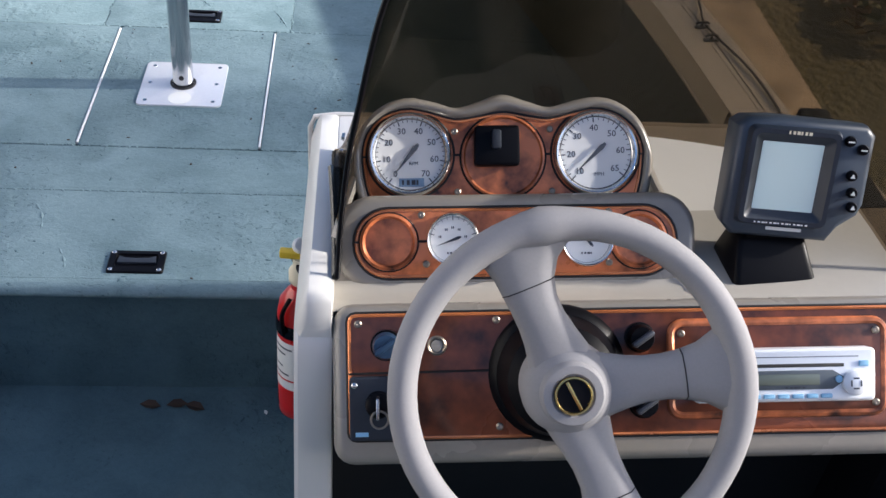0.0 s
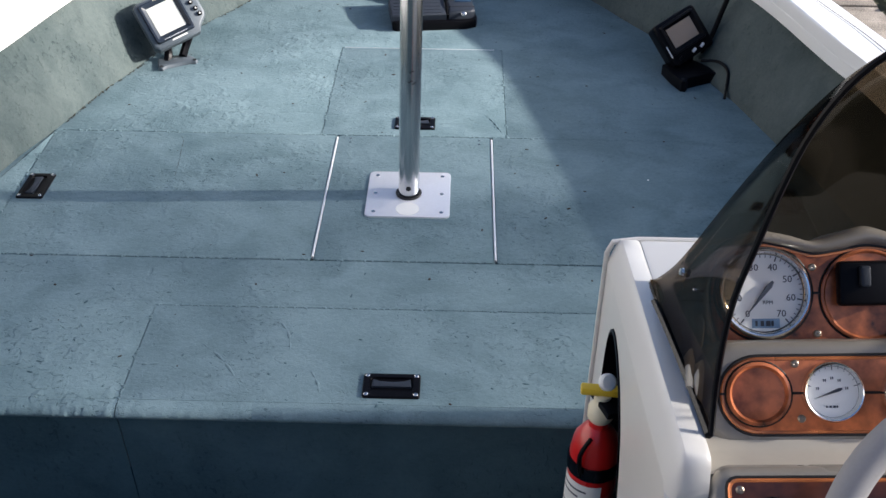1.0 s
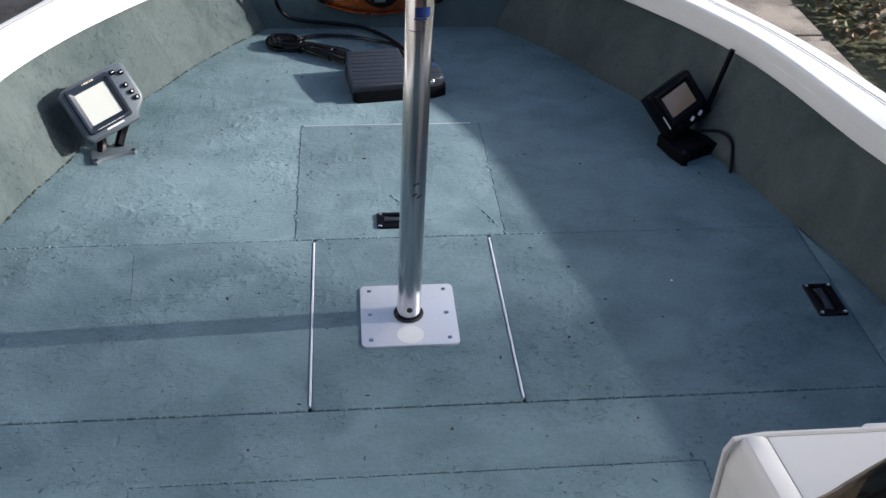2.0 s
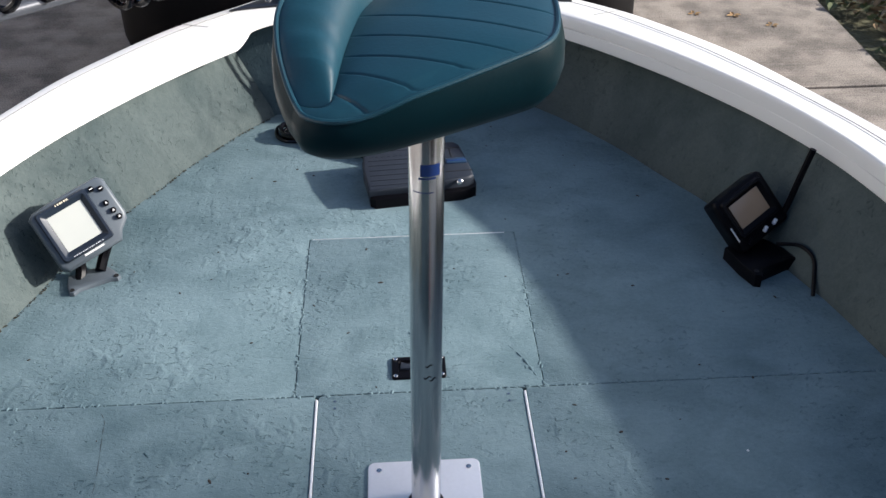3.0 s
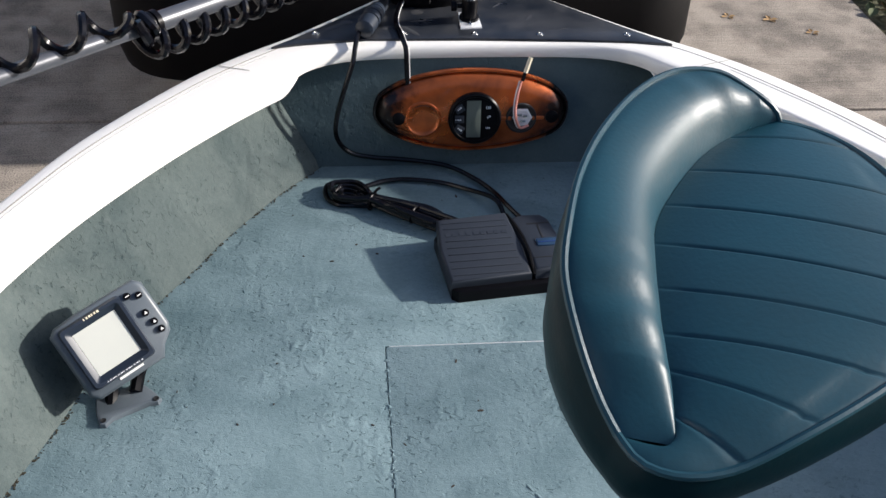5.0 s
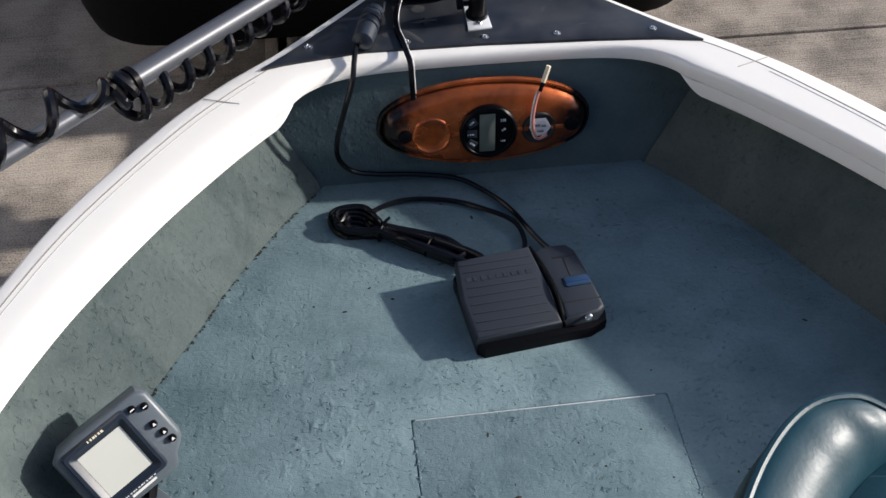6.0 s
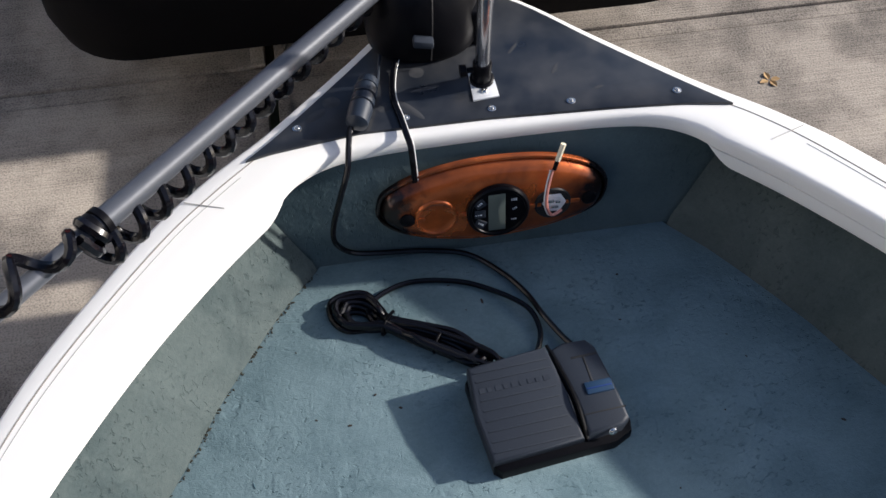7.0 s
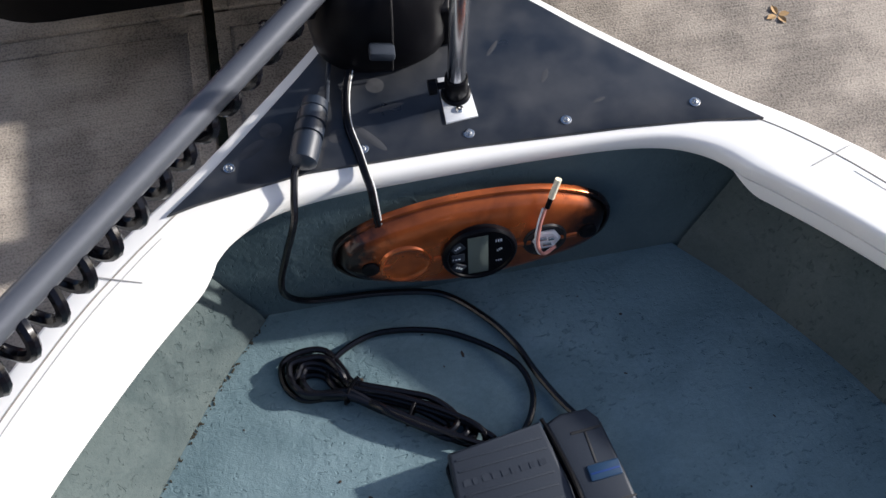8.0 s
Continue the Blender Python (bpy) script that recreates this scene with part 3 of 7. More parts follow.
tow_car()
# unseen pale wall added as a reflector for the shaded side
tagged(part("unseen_wall", box(-7.3, -7.5, GROUND - 0.1, -7.0, 11.0, 5.2, 0.01), material("pale_bounce_wall", (0.50, 0.49, 0.48), 0.7, vary=0.08, grain=40, bump=0.1, coarse=2)), "unseen pale wall added to bounce sunlight onto the shaded side of the boat", "wall", kind="structure")
# unseen wall added aft, its height set to cut low sky light
tagged(part("unseen_wall", box(-9, -7.8, GROUND - 0.1, 9, -7.5, 3.2, 0.01), material("sky_block_wall", (0.16, 0.09, 0.065), 0.9, vary=0.3, grain=8, bump=0.3, coarse=2)), "unseen brown wall added behind the stern to block low sky light", "wall", kind="structure")


def boat_trailer():
    tr = thing("boat_trailer", "dark steel boat trailer under the hull, hitched to the tow car", "trailer")
    beam = lambda pts, r=0.035: tube(pts, r, 4)
    for sx in (-1, 1):
        part("side_rail", beam([(sx * 0.62, -2.5, -0.36), (sx * 0.60, 0.3, -0.36), (sx * 0.05, 1.75, -0.30)]), CAR_TRIM, tr)
        part("bunk", box(sx * 0.42 - 0.05, -2.2, -0.40, sx * 0.42 + 0.05, 0.4, -0.33, 0.01), CARPET_GAP, tr)
        wheel = part("wheel", lathe([(0, -0.08), (0.13, -0.08), (0.14, -0.06), (0.22, -0.085), (0.235, -0.06), (0.235, 0.06), (0.22, 0.085), (0.14, 0.06), (0, 0.07)], 28), TYRE, tr, at=pose(sx * 0.98, -1.3, GROUND + 0.235, 0, 90, 0))
        part("hub", lathe([(0, -0.09), (0.05, -0.09), (0.05, 0.09), (0, 0.09)], 16), STEEL, wheel)
    for y in (-2.3, -1.3, -0.4, 0.3):
        part("cross_beam", beam([(-0.62, y, -0.37), (0.62, y, -0.37)]), CAR_TRIM, tr)
    part("axle", beam([(-0.98, -1.3, GROUND + 0.235), (0.98, -1.3, GROUND + 0.235)], 0.03), CAR_TRIM, tr)
    # unseen tongue, its depth set to block sun from the concrete beside it
    part("tongue", box(-0.05, 0.3, -0.42, 0.05, 2.10, -0.17, 0.008), CAR_TRIM, tr, "box section tongue made deeper to shade the concrete beside the bow")
    part("winch_post", box(-0.05, 1.60, -0.32, 0.05, 1.70, 0.10, 0.006), CAR_TRIM, tr)
    part("winch_drum", lathe([(0, -0.07), (0.06, -0.07), (0.06, -0.06), (0.03, -0.055), (0.03, 0.055), (0.06, 0.06), (0.06, 0.07), (0, 0.07)], 18), CAR_TRIM, tr, at=pose(0, 1.72, 0.03, 0, 90, 0))
    part("bow_stop", box(-0.06, 1.46, -0.02, 0.06, 1.62, 0.05, 0.015), TYRE, tr)
    part("jack_stand", tube([(0.12, 1.66, GROUND), (0.12, 1.66, 0.05)], 0.03, 12), STEEL, tr)
    return tr


boat_trailer()


# ================================================================ things on and in the boat
COPPER = material("worn_copper_burl", (0.72, 0.222, 0.082), 0.30, 0.25, vary=0.34, grain=70, bump=0.05, coarse=13, dark=(0.032, 0.014, 0.011), spots=0.9, coat=0.15)
COPPER_DARK = material("dark_copper_burl", (0.22, 0.063, 0.028), 0.28, 0.25, vary=0.40, grain=55, bump=0.05, coarse=9, dark=(0.014, 0.008, 0.008), spots=0.85, coat=0.2)


def end_worn_copper(name):
    """Glossy orange copper film, worn to dark plastic towards both ends of the panel."""
    m = material(name, (0.66, 0.160, 0.036), 0.28, 0.72, vary=0.26, grain=26, bump=0.02, coarse=12, dark=(0.075, 0.021, 0.010), spots=0.6, coat=0.35)
    t = m.node_tree
    b = t.nodes["Principled BSDF"]
    co, sep, size, n, reach, mix = (t.nodes.new(k) for k in ("ShaderNodeTexCoord", "ShaderNodeSeparateXYZ", "ShaderNodeMath", "ShaderNodeTexNoise", "ShaderNodeMath", "ShaderNodeMix"))
    size.operation, reach.operation = "ABSOLUTE", "MULTIPLY_ADD"
    n.inputs["Scale"].default_value, n.inputs["Detail"].default_value = 34, 5
    reach.inputs[1].default_value = 0.12
    ramp = t.nodes.new("ShaderNodeMapRange")
    for k, x in zip((1, 2, 3, 4), (0.176, 0.212, 0.0, 1.0)):
        ramp.inputs[k].default_value = x
    mix.data_type = "RGBA"
    mix.inputs[7].default_value = (0.018, 0.010, 0.009, 1)
    t.links.new(co.outputs["Object"], sep.inputs[0])
    t.links.new(sep.outputs[0], size.inputs[0])
    t.links.new(co.outputs["Object"], n.inputs[0])
    t.links.new(n.outputs[0], reach.inputs[0])
    t.links.new(size.outputs[0], reach.inputs[2])
    t.links.new(reach.outputs[0], ramp.inputs[0])
    t.links.new(ramp.outputs[0], mix.inputs[0])
    old = b.inputs["Base Color"].links[0].from_socket
    t.links.new(old, mix.inputs[6])
    t.links.new(mix.outputs[2], b.inputs["Base Color"])
    return m


PANEL_COPPER = end_worn_copper("end_worn_copper")
# brighter copper: the highlight on the fascia edges is put into the colour
COPPER_LIP = material("copper_edge_highlight", (0.86, 0.30, 0.105), 0.24, 0.5, vary=0.25, grain=40, bump=0.02, coarse=15, dark=(0.16, 0.05, 0.025), coat=0.2)
OLD_SCREW = material("dull_screw", (0.34, 0.29, 0.23), 0.38, 0.9, vary=0.25, grain=200, bump=0.05)
WHEEL_GREY = material("grey_wheel_foam", (0.262, 0.256, 0.262), 0.72, spec=0.2, vary=0.1, grain=420, bump=0.12, depth=0.0006)
VINYL = material("teal_vinyl", (0.0080, 0.051, 0.076), 0.42, spec=0.42, vary=0.2, grain=300, bump=0.25, coarse=9, depth=0.0006, dark=(0.008, 0.030, 0.044))
# darker copy of the seat vinyl, with the flank's shade in its colour
VINYL_SHADED = material("shaded_teal_vinyl", (0.003, 0.016, 0.022), 0.40, vary=0.16, grain=240, bump=0.2, coarse=12, depth=0.0007, spec=0.08)
FACE_WHITE = material("dial_white", (0.88, 0.88, 0.86), 0.5, vary=0.03, grain=80, bump=0)
INK = material("dial_ink", (0.03, 0.035, 0.05), 0.5, vary=0.02, grain=50, bump=0)
LCD = material("grey_lcd", (0.55, 0.56, 0.51), 0.16, vary=0.04, grain=8, bump=0)
LCD_PALE = material("pale_lcd", (0.68, 0.82, 0.80), 0.16, vary=0.04, grain=8, bump=0)
LCD_DIM = material("dull_lcd", (0.11, 0.13, 0.115), 0.15, vary=0.08, grain=20, bump=0)
LCD_BROWN = material("brown_lcd", (0.30, 0.21, 0.13), 0.12, vary=0.08, grain=8, bump=0)
LCD_BLUE = material("blue_lcd", (0.22, 0.32, 0.45), 0.2, vary=0.08, grain=60, bump=0)
WHITE_PRINT = material("white_print", (0.75, 0.75, 0.72), 0.5, vary=0.04, grain=60, bump=0)
YELLOW = material("yellow_plastic", (0.72, 0.50, 0.03), 0.45, vary=0.06, grain=60, bump=0)
RED = material("extinguisher_red", (0.52, 0.012, 0.010), 0.28, vary=0.08, grain=30, bump=0.02, coat=0.3)
BLUE_KNOB = material("blue_black_knob", (0.02, 0.045, 0.09), 0.3, vary=0.1, grain=60, bump=0)
BLUE = material("blue_film", (0.015, 0.040, 0.17), 0.35, vary=0.12, grain=60, bump=0)
GOLD = material("gold_trim", (0.62, 0.45, 0.16), 0.25, 1.0, vary=0.05, grain=60, bump=0)
SILVER = material("silver_fascia", (0.82, 0.84, 0.86), 0.34, 0.2, vary=0.04, grain=120, bump=0.03)
PALE_BLUE = material("pale_blue_key", (0.25, 0.47, 0.68), 0.35, vary=0.05, grain=60, bump=0)
SHAFT_GREY = material("grey_shaft", (0.080, 0.086, 0.102), 0.34, 0.2, vary=0.12, grain=120, bump=0.05)
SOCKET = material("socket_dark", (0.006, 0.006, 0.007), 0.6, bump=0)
BROWN_LINE = material("pinstripe_maroon", (0.20, 0.11, 0.09), 0.5, vary=0.1, grain=60, bump=0)
GREY_LINE = material("tape_edge_grey", (0.45, 0.44, 0.42), 0.6, vary=0.1, grain=60, bump=0)
PINK_WIRE = material("pink_wire", (0.52, 0.22, 0.18), 0.5, vary=0.1, grain=60, bump=0)
CREAM = material("cream_connector", (0.75, 0.68, 0.5), 0.4, vary=0.06, grain=60, bump=0)
SMOKE = tinted_plastic("smoked_acrylic", (0.35, 0.295, 0.225), 0.05)
BEZEL = material("navy_bezel", (0.013, 0.020, 0.034), 0.4, vary=0.1, grain=200, bump=0.05)


def screw(parent, at, r=0.0035, h=0.0016, mat=None):
    return part("screw", lathe([(0, 0), (r, 0), (r, h * 0.5), (r * 0.7, h), (r * 0.25, h * 1.05), (0, h * 0.7)], 10), mat or STEEL, parent, at=at)


def bar_text(parent, at, w, h, n, mat, name="marking"):
    """Unreadable writing: a row of short plain bars."""
    mesh, x = Mesh(), -w / 2
    for k in range(n):
        l = w / n * (0.62 + 0.2 * ((k * 7) % 3 - 1))
        mesh.add(*_bar(x, -h / 2, x + l, h / 2))
        x += w / n
    return part(name, mesh, mat, parent, at=at)


def _bar(x0, y0, x1, y1, z=0.0004):
    v = [(x0, y0, 0), (x1, y0, 0), (x1, y1, 0), (x0, y1, 0), (x0, y0, z), (x1, y0, z), (x1, y1, z), (x0, y1, z)]
    return v, [(3, 2, 1, 0), (4, 5, 6, 7), (0, 1, 5, 4), (1, 2, 6, 5), (2, 3, 7, 6), (3, 0, 4, 7)]


# ---------------------------------------------------------------- bow: black deck plate, rivets, rim lines
edge_out = [(x * 0.962, y - 0.020) for x, y in smooth_path(RIM_OUT[:5], 5)]
plate_right = [p for p in edge_out if p[1] > 1.205]
plate_outline = [(0.371, 1.185)] + plate_right[:0:-1] + [(0, plate_right[0][1] - 0.004)] + [(-x, y) for x, y in plate_right[1:]] + [(-0.371, 1.188), (-0.335, 1.197), (-0.2, 1.216), (0, 1.215), (0.2, 1.205), (0.3, 1.196)]
bow_plate = thing("bow_deck_plate", "scuffed black sheet riveted over the pointed bow deck", "deck plate", pose(0, 0, TOP))
part("sheet", slab(plate_outline, -0.0005, 0.0045, 0.0015, 2), PLATE_BLACK, bow_plate)
for x, y in ((-0.292, 1.229), (-0.128, 1.225), (0.004, 1.222), (0.127, 1.218), (0.293, 1.213)):
    part("rivet", lathe([(0.0070, 0), (0.0070, 0.0010), (0.0062, 0.0014), (0.0040, 0.0012), (0.0036, 0.0030), (0.0024, 0.0036), (0.0016, 0.0024), (0, 0.0022)], 14), STEEL, bow_plate, at=pose(x, y + BOW, 0.0045))

SCUFF = material("pale_scuff", (0.055, 0.056, 0.060), 0.5, vary=0.3, grain=90, bump=0.05, coarse=30, dark=(0.016, 0.018, 0.022))
for x, y, r, long, turn in ((-0.098, 1.330, 0.012, 1.0, 0), (-0.155, 1.262, 0.010, 1.3, 20), (-0.118, 1.252, 0.006, 5.0, -52), (-0.236, 1.286, 0.012, 1.2, 0), (-0.262, 1.262, 0.008, 2.5, 35), (0.118, 1.303, 0.004, 3.0, 60), (0.176, 1.252, 0.003, 3.0, 15), (0.062, 1.36, 0.003, 5.0, 50), (-0.09, 1.292, 0.004, 6.0, 8)):
    part("scuff", lathe([(r, 0), (r * 0.7, 0.0002), (0, 0.0003)], 14), SCUFF, bow_plate, "pale scuff in the black sheet", at=pose(x, y, 0.0045, 0, 0, turn) @ Matrix.Diagonal((long, 1.0, 1.0, 1.0)))


def rim_line(f, width, mat, side, name, y_max=1.12, y_min=-2.2, z=0.0006):
    rings = []
    for (ix, iy), (ox, oy) in zip(inner, outer):
        if not (y_min < iy < y_max) or ix * side <= 0:
            continue
        l = math.hypot(ox - ix, oy - iy)
        h = np.interp(f, (0.42, 0.7, 0.88, 0.95), (TOP, TOP - 0.001, TOP - 0.004, TOP - 0.009)) + z
        rings.append([(ix + (ox - ix) * g, iy + (oy - iy) * g, h + dz) for g, dz in ((f - width / l, -0.002), (f - width / l, 0), (f + width / l, -0.0004), (f + width / l, -0.003))])
    return part(name, Mesh().rings(rings, False, False, False), mat, boat)


rim_line(0.86, 0.0014, BROWN_LINE, 1, "pinstripe")
rim_line(0.62, 0.0008, GREY_LINE, 1, "pinstripe")
rim_line(0.60, 0.0007, GREY_LINE, -1, "pinstripe")
rim_line(0.86, 0.0007, GREY_LINE, -1, "pinstripe")
for s in (-1, 1):
    part("seam_line", tube([(s * 0.405, 1.106, TOP + 0.0004), (s * 0.462, 1.126, TOP + 0.0002)], 0.0008, 5), GREY_LINE, boat)

# ---------------------------------------------------------------- pedestal seat
seat_post = thing("pedestal_seat", "teal vinyl pedestal boat seat on a brushed aluminium post", "boat seat")
base = part("base_plate", slab(rect(-0.0775, -0.0775, 0.0775, 0.0775, 0.010, 4), 0.0003, 0.0038, 0.0012, 2), PLATE_METAL, seat_post, "square satin metal plate")
for x, y in ((-0.062, 0.062), (0.062, 0.062), (-0.062, 0.0), (0.062, 0.0), (-0.062, -0.062), (0.062, -0.062)):
    screw(base, pose(x, y, 0.0038), 0.004, 0.0012)
part("socket_ring", lathe([(0.0235, 0.003), (0.0245, 0.0065), (0.0225, 0.008), (0.0195, 0.006), (0.0192, 0.003)], 28), SOCKET, seat_post)
part("round_label", lathe([(0, 0), (0.0215, 0), (0.0215, 0.0003), (0, 0.0004)], 28), WHITE_PRINT, base, at=pose(0.0, -0.052, 0.0038))
LEAN = Matrix.Shear("XY", 4, (0.022, 0.0))
post = part("post", lathe([(0.0188, 0.004), (0.0190, 0.012), (0.0190, 0.605), (0.017, 0.61), (0, 0.61)], 32, m=LEAN), ALUMINIUM, seat_post)
part("pin_hole", lathe([(0, 0), (0.0048, 0), (0.0048, 0.0006), (0, 0.0007)], 14), SOCKET, post, at=pose(0.0005, -0.0190, 0.026, 90, 0, 0))
band = Mesh()
for z0, z1, a0, a1 in ((0.520, 0.534, -112, -48), (0.5165, 0.5185, -118, -62), (0.500, 0.5008, -140, -70)):
    arc = [radians(a0 + (a1 - a0) * k / 10) for k in range(11)]
    band.rings([[(0.0194 * math.cos(a), 0.0194 * math.sin(a), z) for a in arc] for z in (z0, z1)], False, False, False, LEAN)
part("sticker", band, BLUE, post, "worn blue sticker")
for k, (z, a) in enumerate(((0.262, -95), (0.24, -80), (0.244, -100))):
    part("scratch", tube([(0.0191 * math.cos(radians(a + d)), 0.0191 * math.sin(radians(a + d)), z + 0.002 * math.sin(d)) for d in range(0, 26, 5)], 0.0007, 4, m=LEAN), BLACK, post)

SEAT_RIGHT = [(-0.0915, -0.146, 0.670), (-0.083, -0.165, 0.668), (-0.063, -0.174, 0.667), (-0.036, -0.172, 0.669), (0.000, -0.161, 0.680), (0.042, -0.141, 0.687), (0.087, -0.114, 0.692), (0.112, -0.095, 0.694),
              (0.125, -0.070, 0.694), (0.132, -0.034, 0.694), (0.135, 0.008, 0.694), (0.132, 0.050, 0.694), (0.120, 0.086, 0.696), (0.099, 0.107, 0.700), (0.074, 0.114, 0.705)]
SEAT_LEFT = [(-0.1005, -0.146, 0.670), (-0.108, -0.126, 0.681), (-0.115, -0.097, 0.699), (-0.117, -0.062, 0.713), (-0.110, -0.030, 0.724), (-0.097, 0.010, 0.730), (-0.076, 0.052, 0.735),
             (-0.045, 0.097, 0.737), (-0.012, 0.126, 0.737), (0.020, 0.133, 0.733), (0.044, 0.125, 0.722), (0.060, 0.118, 0.711), (0.065, 0.114, 0.705)]
SEAT_FOLD = [(-0.085, -0.160, 0.671), (-0.078, -0.132, 0.676), (-0.067, -0.082, 0.681), (-0.055, -0.034, 0.685), (-0.042, 0.008, 0.688), (-0.021, 0.045, 0.692), (0.009, 0.083, 0.696), (0.041, 0.106, 0.700), (0.069, 0.114, 0.705)]


SEAT_RIGHT = [(x - 0.006, y, z) for x, y, z in SEAT_RIGHT]
SEAT_LEFT = [(x + 0.003, y, z) for x, y, z in SEAT_LEFT]
SEAT_FOLD = [(x - 0.001, y, z) for x, y, z in SEAT_FOLD]


SEAT_FOLD = [(x + 0.015 * max(0.0, min(1.0, -y / 0.15)), y, z) for x, y, z in SEAT_FOLD]
SEAT_LEFT = [(x, y, z + 0.003 * max(0.0, min(1.0, (y + 0.10) / 0.12))) if z > 0.706 else (x, y, z) for x, y, z in SEAT_LEFT]
SEAT_RIGHT, SEAT_LEFT, SEAT_FOLD = ([(x * 1.06 + 0.002, y, z) for x, y, z in line] for line in (SEAT_RIGHT, SEAT_LEFT, SEAT_FOLD))


def even(points, n):
    """n points at equal steps along a smooth line."""
    p = np.array(smooth_path(points, 12))
    s = np.r_[0, np.cumsum(np.linalg.norm(np.diff(p, axis=0), axis=1))]
    q = np.linspace(0, s[-1], n)
    return np.stack([np.interp(q, s, p[:, k]) for k in range(3)], 1)


def butt_seat():
    seat = seat_post
    n = 385
    right, left, fold = even(SEAT_RIGHT, n), even(SEAT_LEFT, n), even(SEAT_FOLD, n)
    # where each seam leaves the fold, and where it meets the outer edge
    seams = (0.06, 0.15, 0.23, 0.34, 0.46, 0.58, 0.71, 0.87)
    ends = (0.155, 0.25, 0.36, 0.45, 0.54, 0.64, 0.75, 0.88)
    warp = np.interp(np.linspace(0, 1, n), (0, *seams, 1), (0, *ends, 1))
    right = np.stack([np.interp(warp, np.linspace(0, 1, n), right[:, k]) for k in range(3)], 1)
    rings = []
    for i in range(n):
        t = i / (n - 1)
        ring = []
        for k in range(17):
            s = k / 16
            p = fold[i] * (1 - s) + right[i] * s
            z = p[2] + 0.011 * max(0.0, math.sin(math.pi * min(1.0, 0.06 + 0.94 * s))) ** 0.6 * math.sin(math.pi * t) ** 0.5
            edge = min(1.0, s / 0.12, (1 - s) / 0.10)
            for c in seams:
                z -= 0.0016 * edge * math.exp(-((t - c) / 0.0030) ** 2)
            z -= 0.0022 * edge * math.exp(-((s - 0.86 - 0.02 * math.sin(9 * t)) / 0.02) ** 2) * max(0.0, math.cos((t - 0.18) * 22))
            ring.append((p[0], p[1], z))
        rings.append(ring)
    part("cushion", Mesh().rings(rings, False, False, False), VINYL, seat, "stitched ribbed teal vinyl cushion", 60)
    rings = []
    for i in range(n):
        t = i / (n - 1)
        ring = []
        w = np.linalg.norm(left[i] - fold[i])
        for k in range(13):
            s = k / 12
            p = fold[i] * (1 - s) + left[i] * s
            up = math.sin(math.pi * s) ** 0.7 * (0.27 * w + 0.003) * min(1.0, t * 9) ** 0.8
            crease = 0.0009 * math.sin(t * 74 + 3 * s) * math.sin(math.pi * s) * max(0.0, math.sin(t * 9)) * min(1.0, t * 9)
            ring.append((p[0] + 0.012 * math.sin(math.pi * s) * (1 - s) * (1 if w > 0.03 else 0), p[1], p[2] + up * (0.55 + 0.45 * (1 - s)) + crease))
        rings.append(ring)
    part("bolster", Mesh().rings(rings, False, False, False), VINYL, seat, "raised teal vinyl roll along the back", 60)
    loop = [tuple(p) for p in even(SEAT_RIGHT, n)] + [tuple(p) for p in left[-2:0:-1]]
    c = Vector((0.01, -0.02, 0.6))
    rings = []
    for g, f in ((0.0, 0.0), (0.004, 0.10), (0.0075, 0.3), (0.008, 0.5), (0.004, 0.72), (-0.006, 0.9), (-0.02, 0.98), (-0.034, 1.0)):
        ring = []
        for x, y, z in loop:
            d = Vector((x - c.x, y - c.y, 0)).normalized()
            low = 0.617 + 0.02 * (x + 0.1)
            front = 0.016 * f * max(0.0, -d.y)
            ring.append((x + d.x * g, y + d.y * g + front, z + (low - z) * f))
        rings.append(ring)
    part("side_band", Mesh().rings(rings, True, False, True), VINYL_SHADED, seat, "teal vinyl side, its shade put into a darker colour", 60)
    part("piping", tube([(x, y, z + 0.0006) for x, y, z in loop[::6]], 0.0026, 8, True), VINYL, seat)
    part("seat_bracket", box(-0.06, -0.05, 0.592, 0.06, 0.05, 0.624, 0.004), BLACK, seat)
    part("strap_end", tube(smooth_path([(-0.032, -0.045, 0.615), (-0.034, -0.047, 0.60), (-0.032, -0.048, 0.592), (-0.034, -0.049, 0.582)], 3), 0.0022, 6), BLACK, seat)
    return seat


butt_seat()


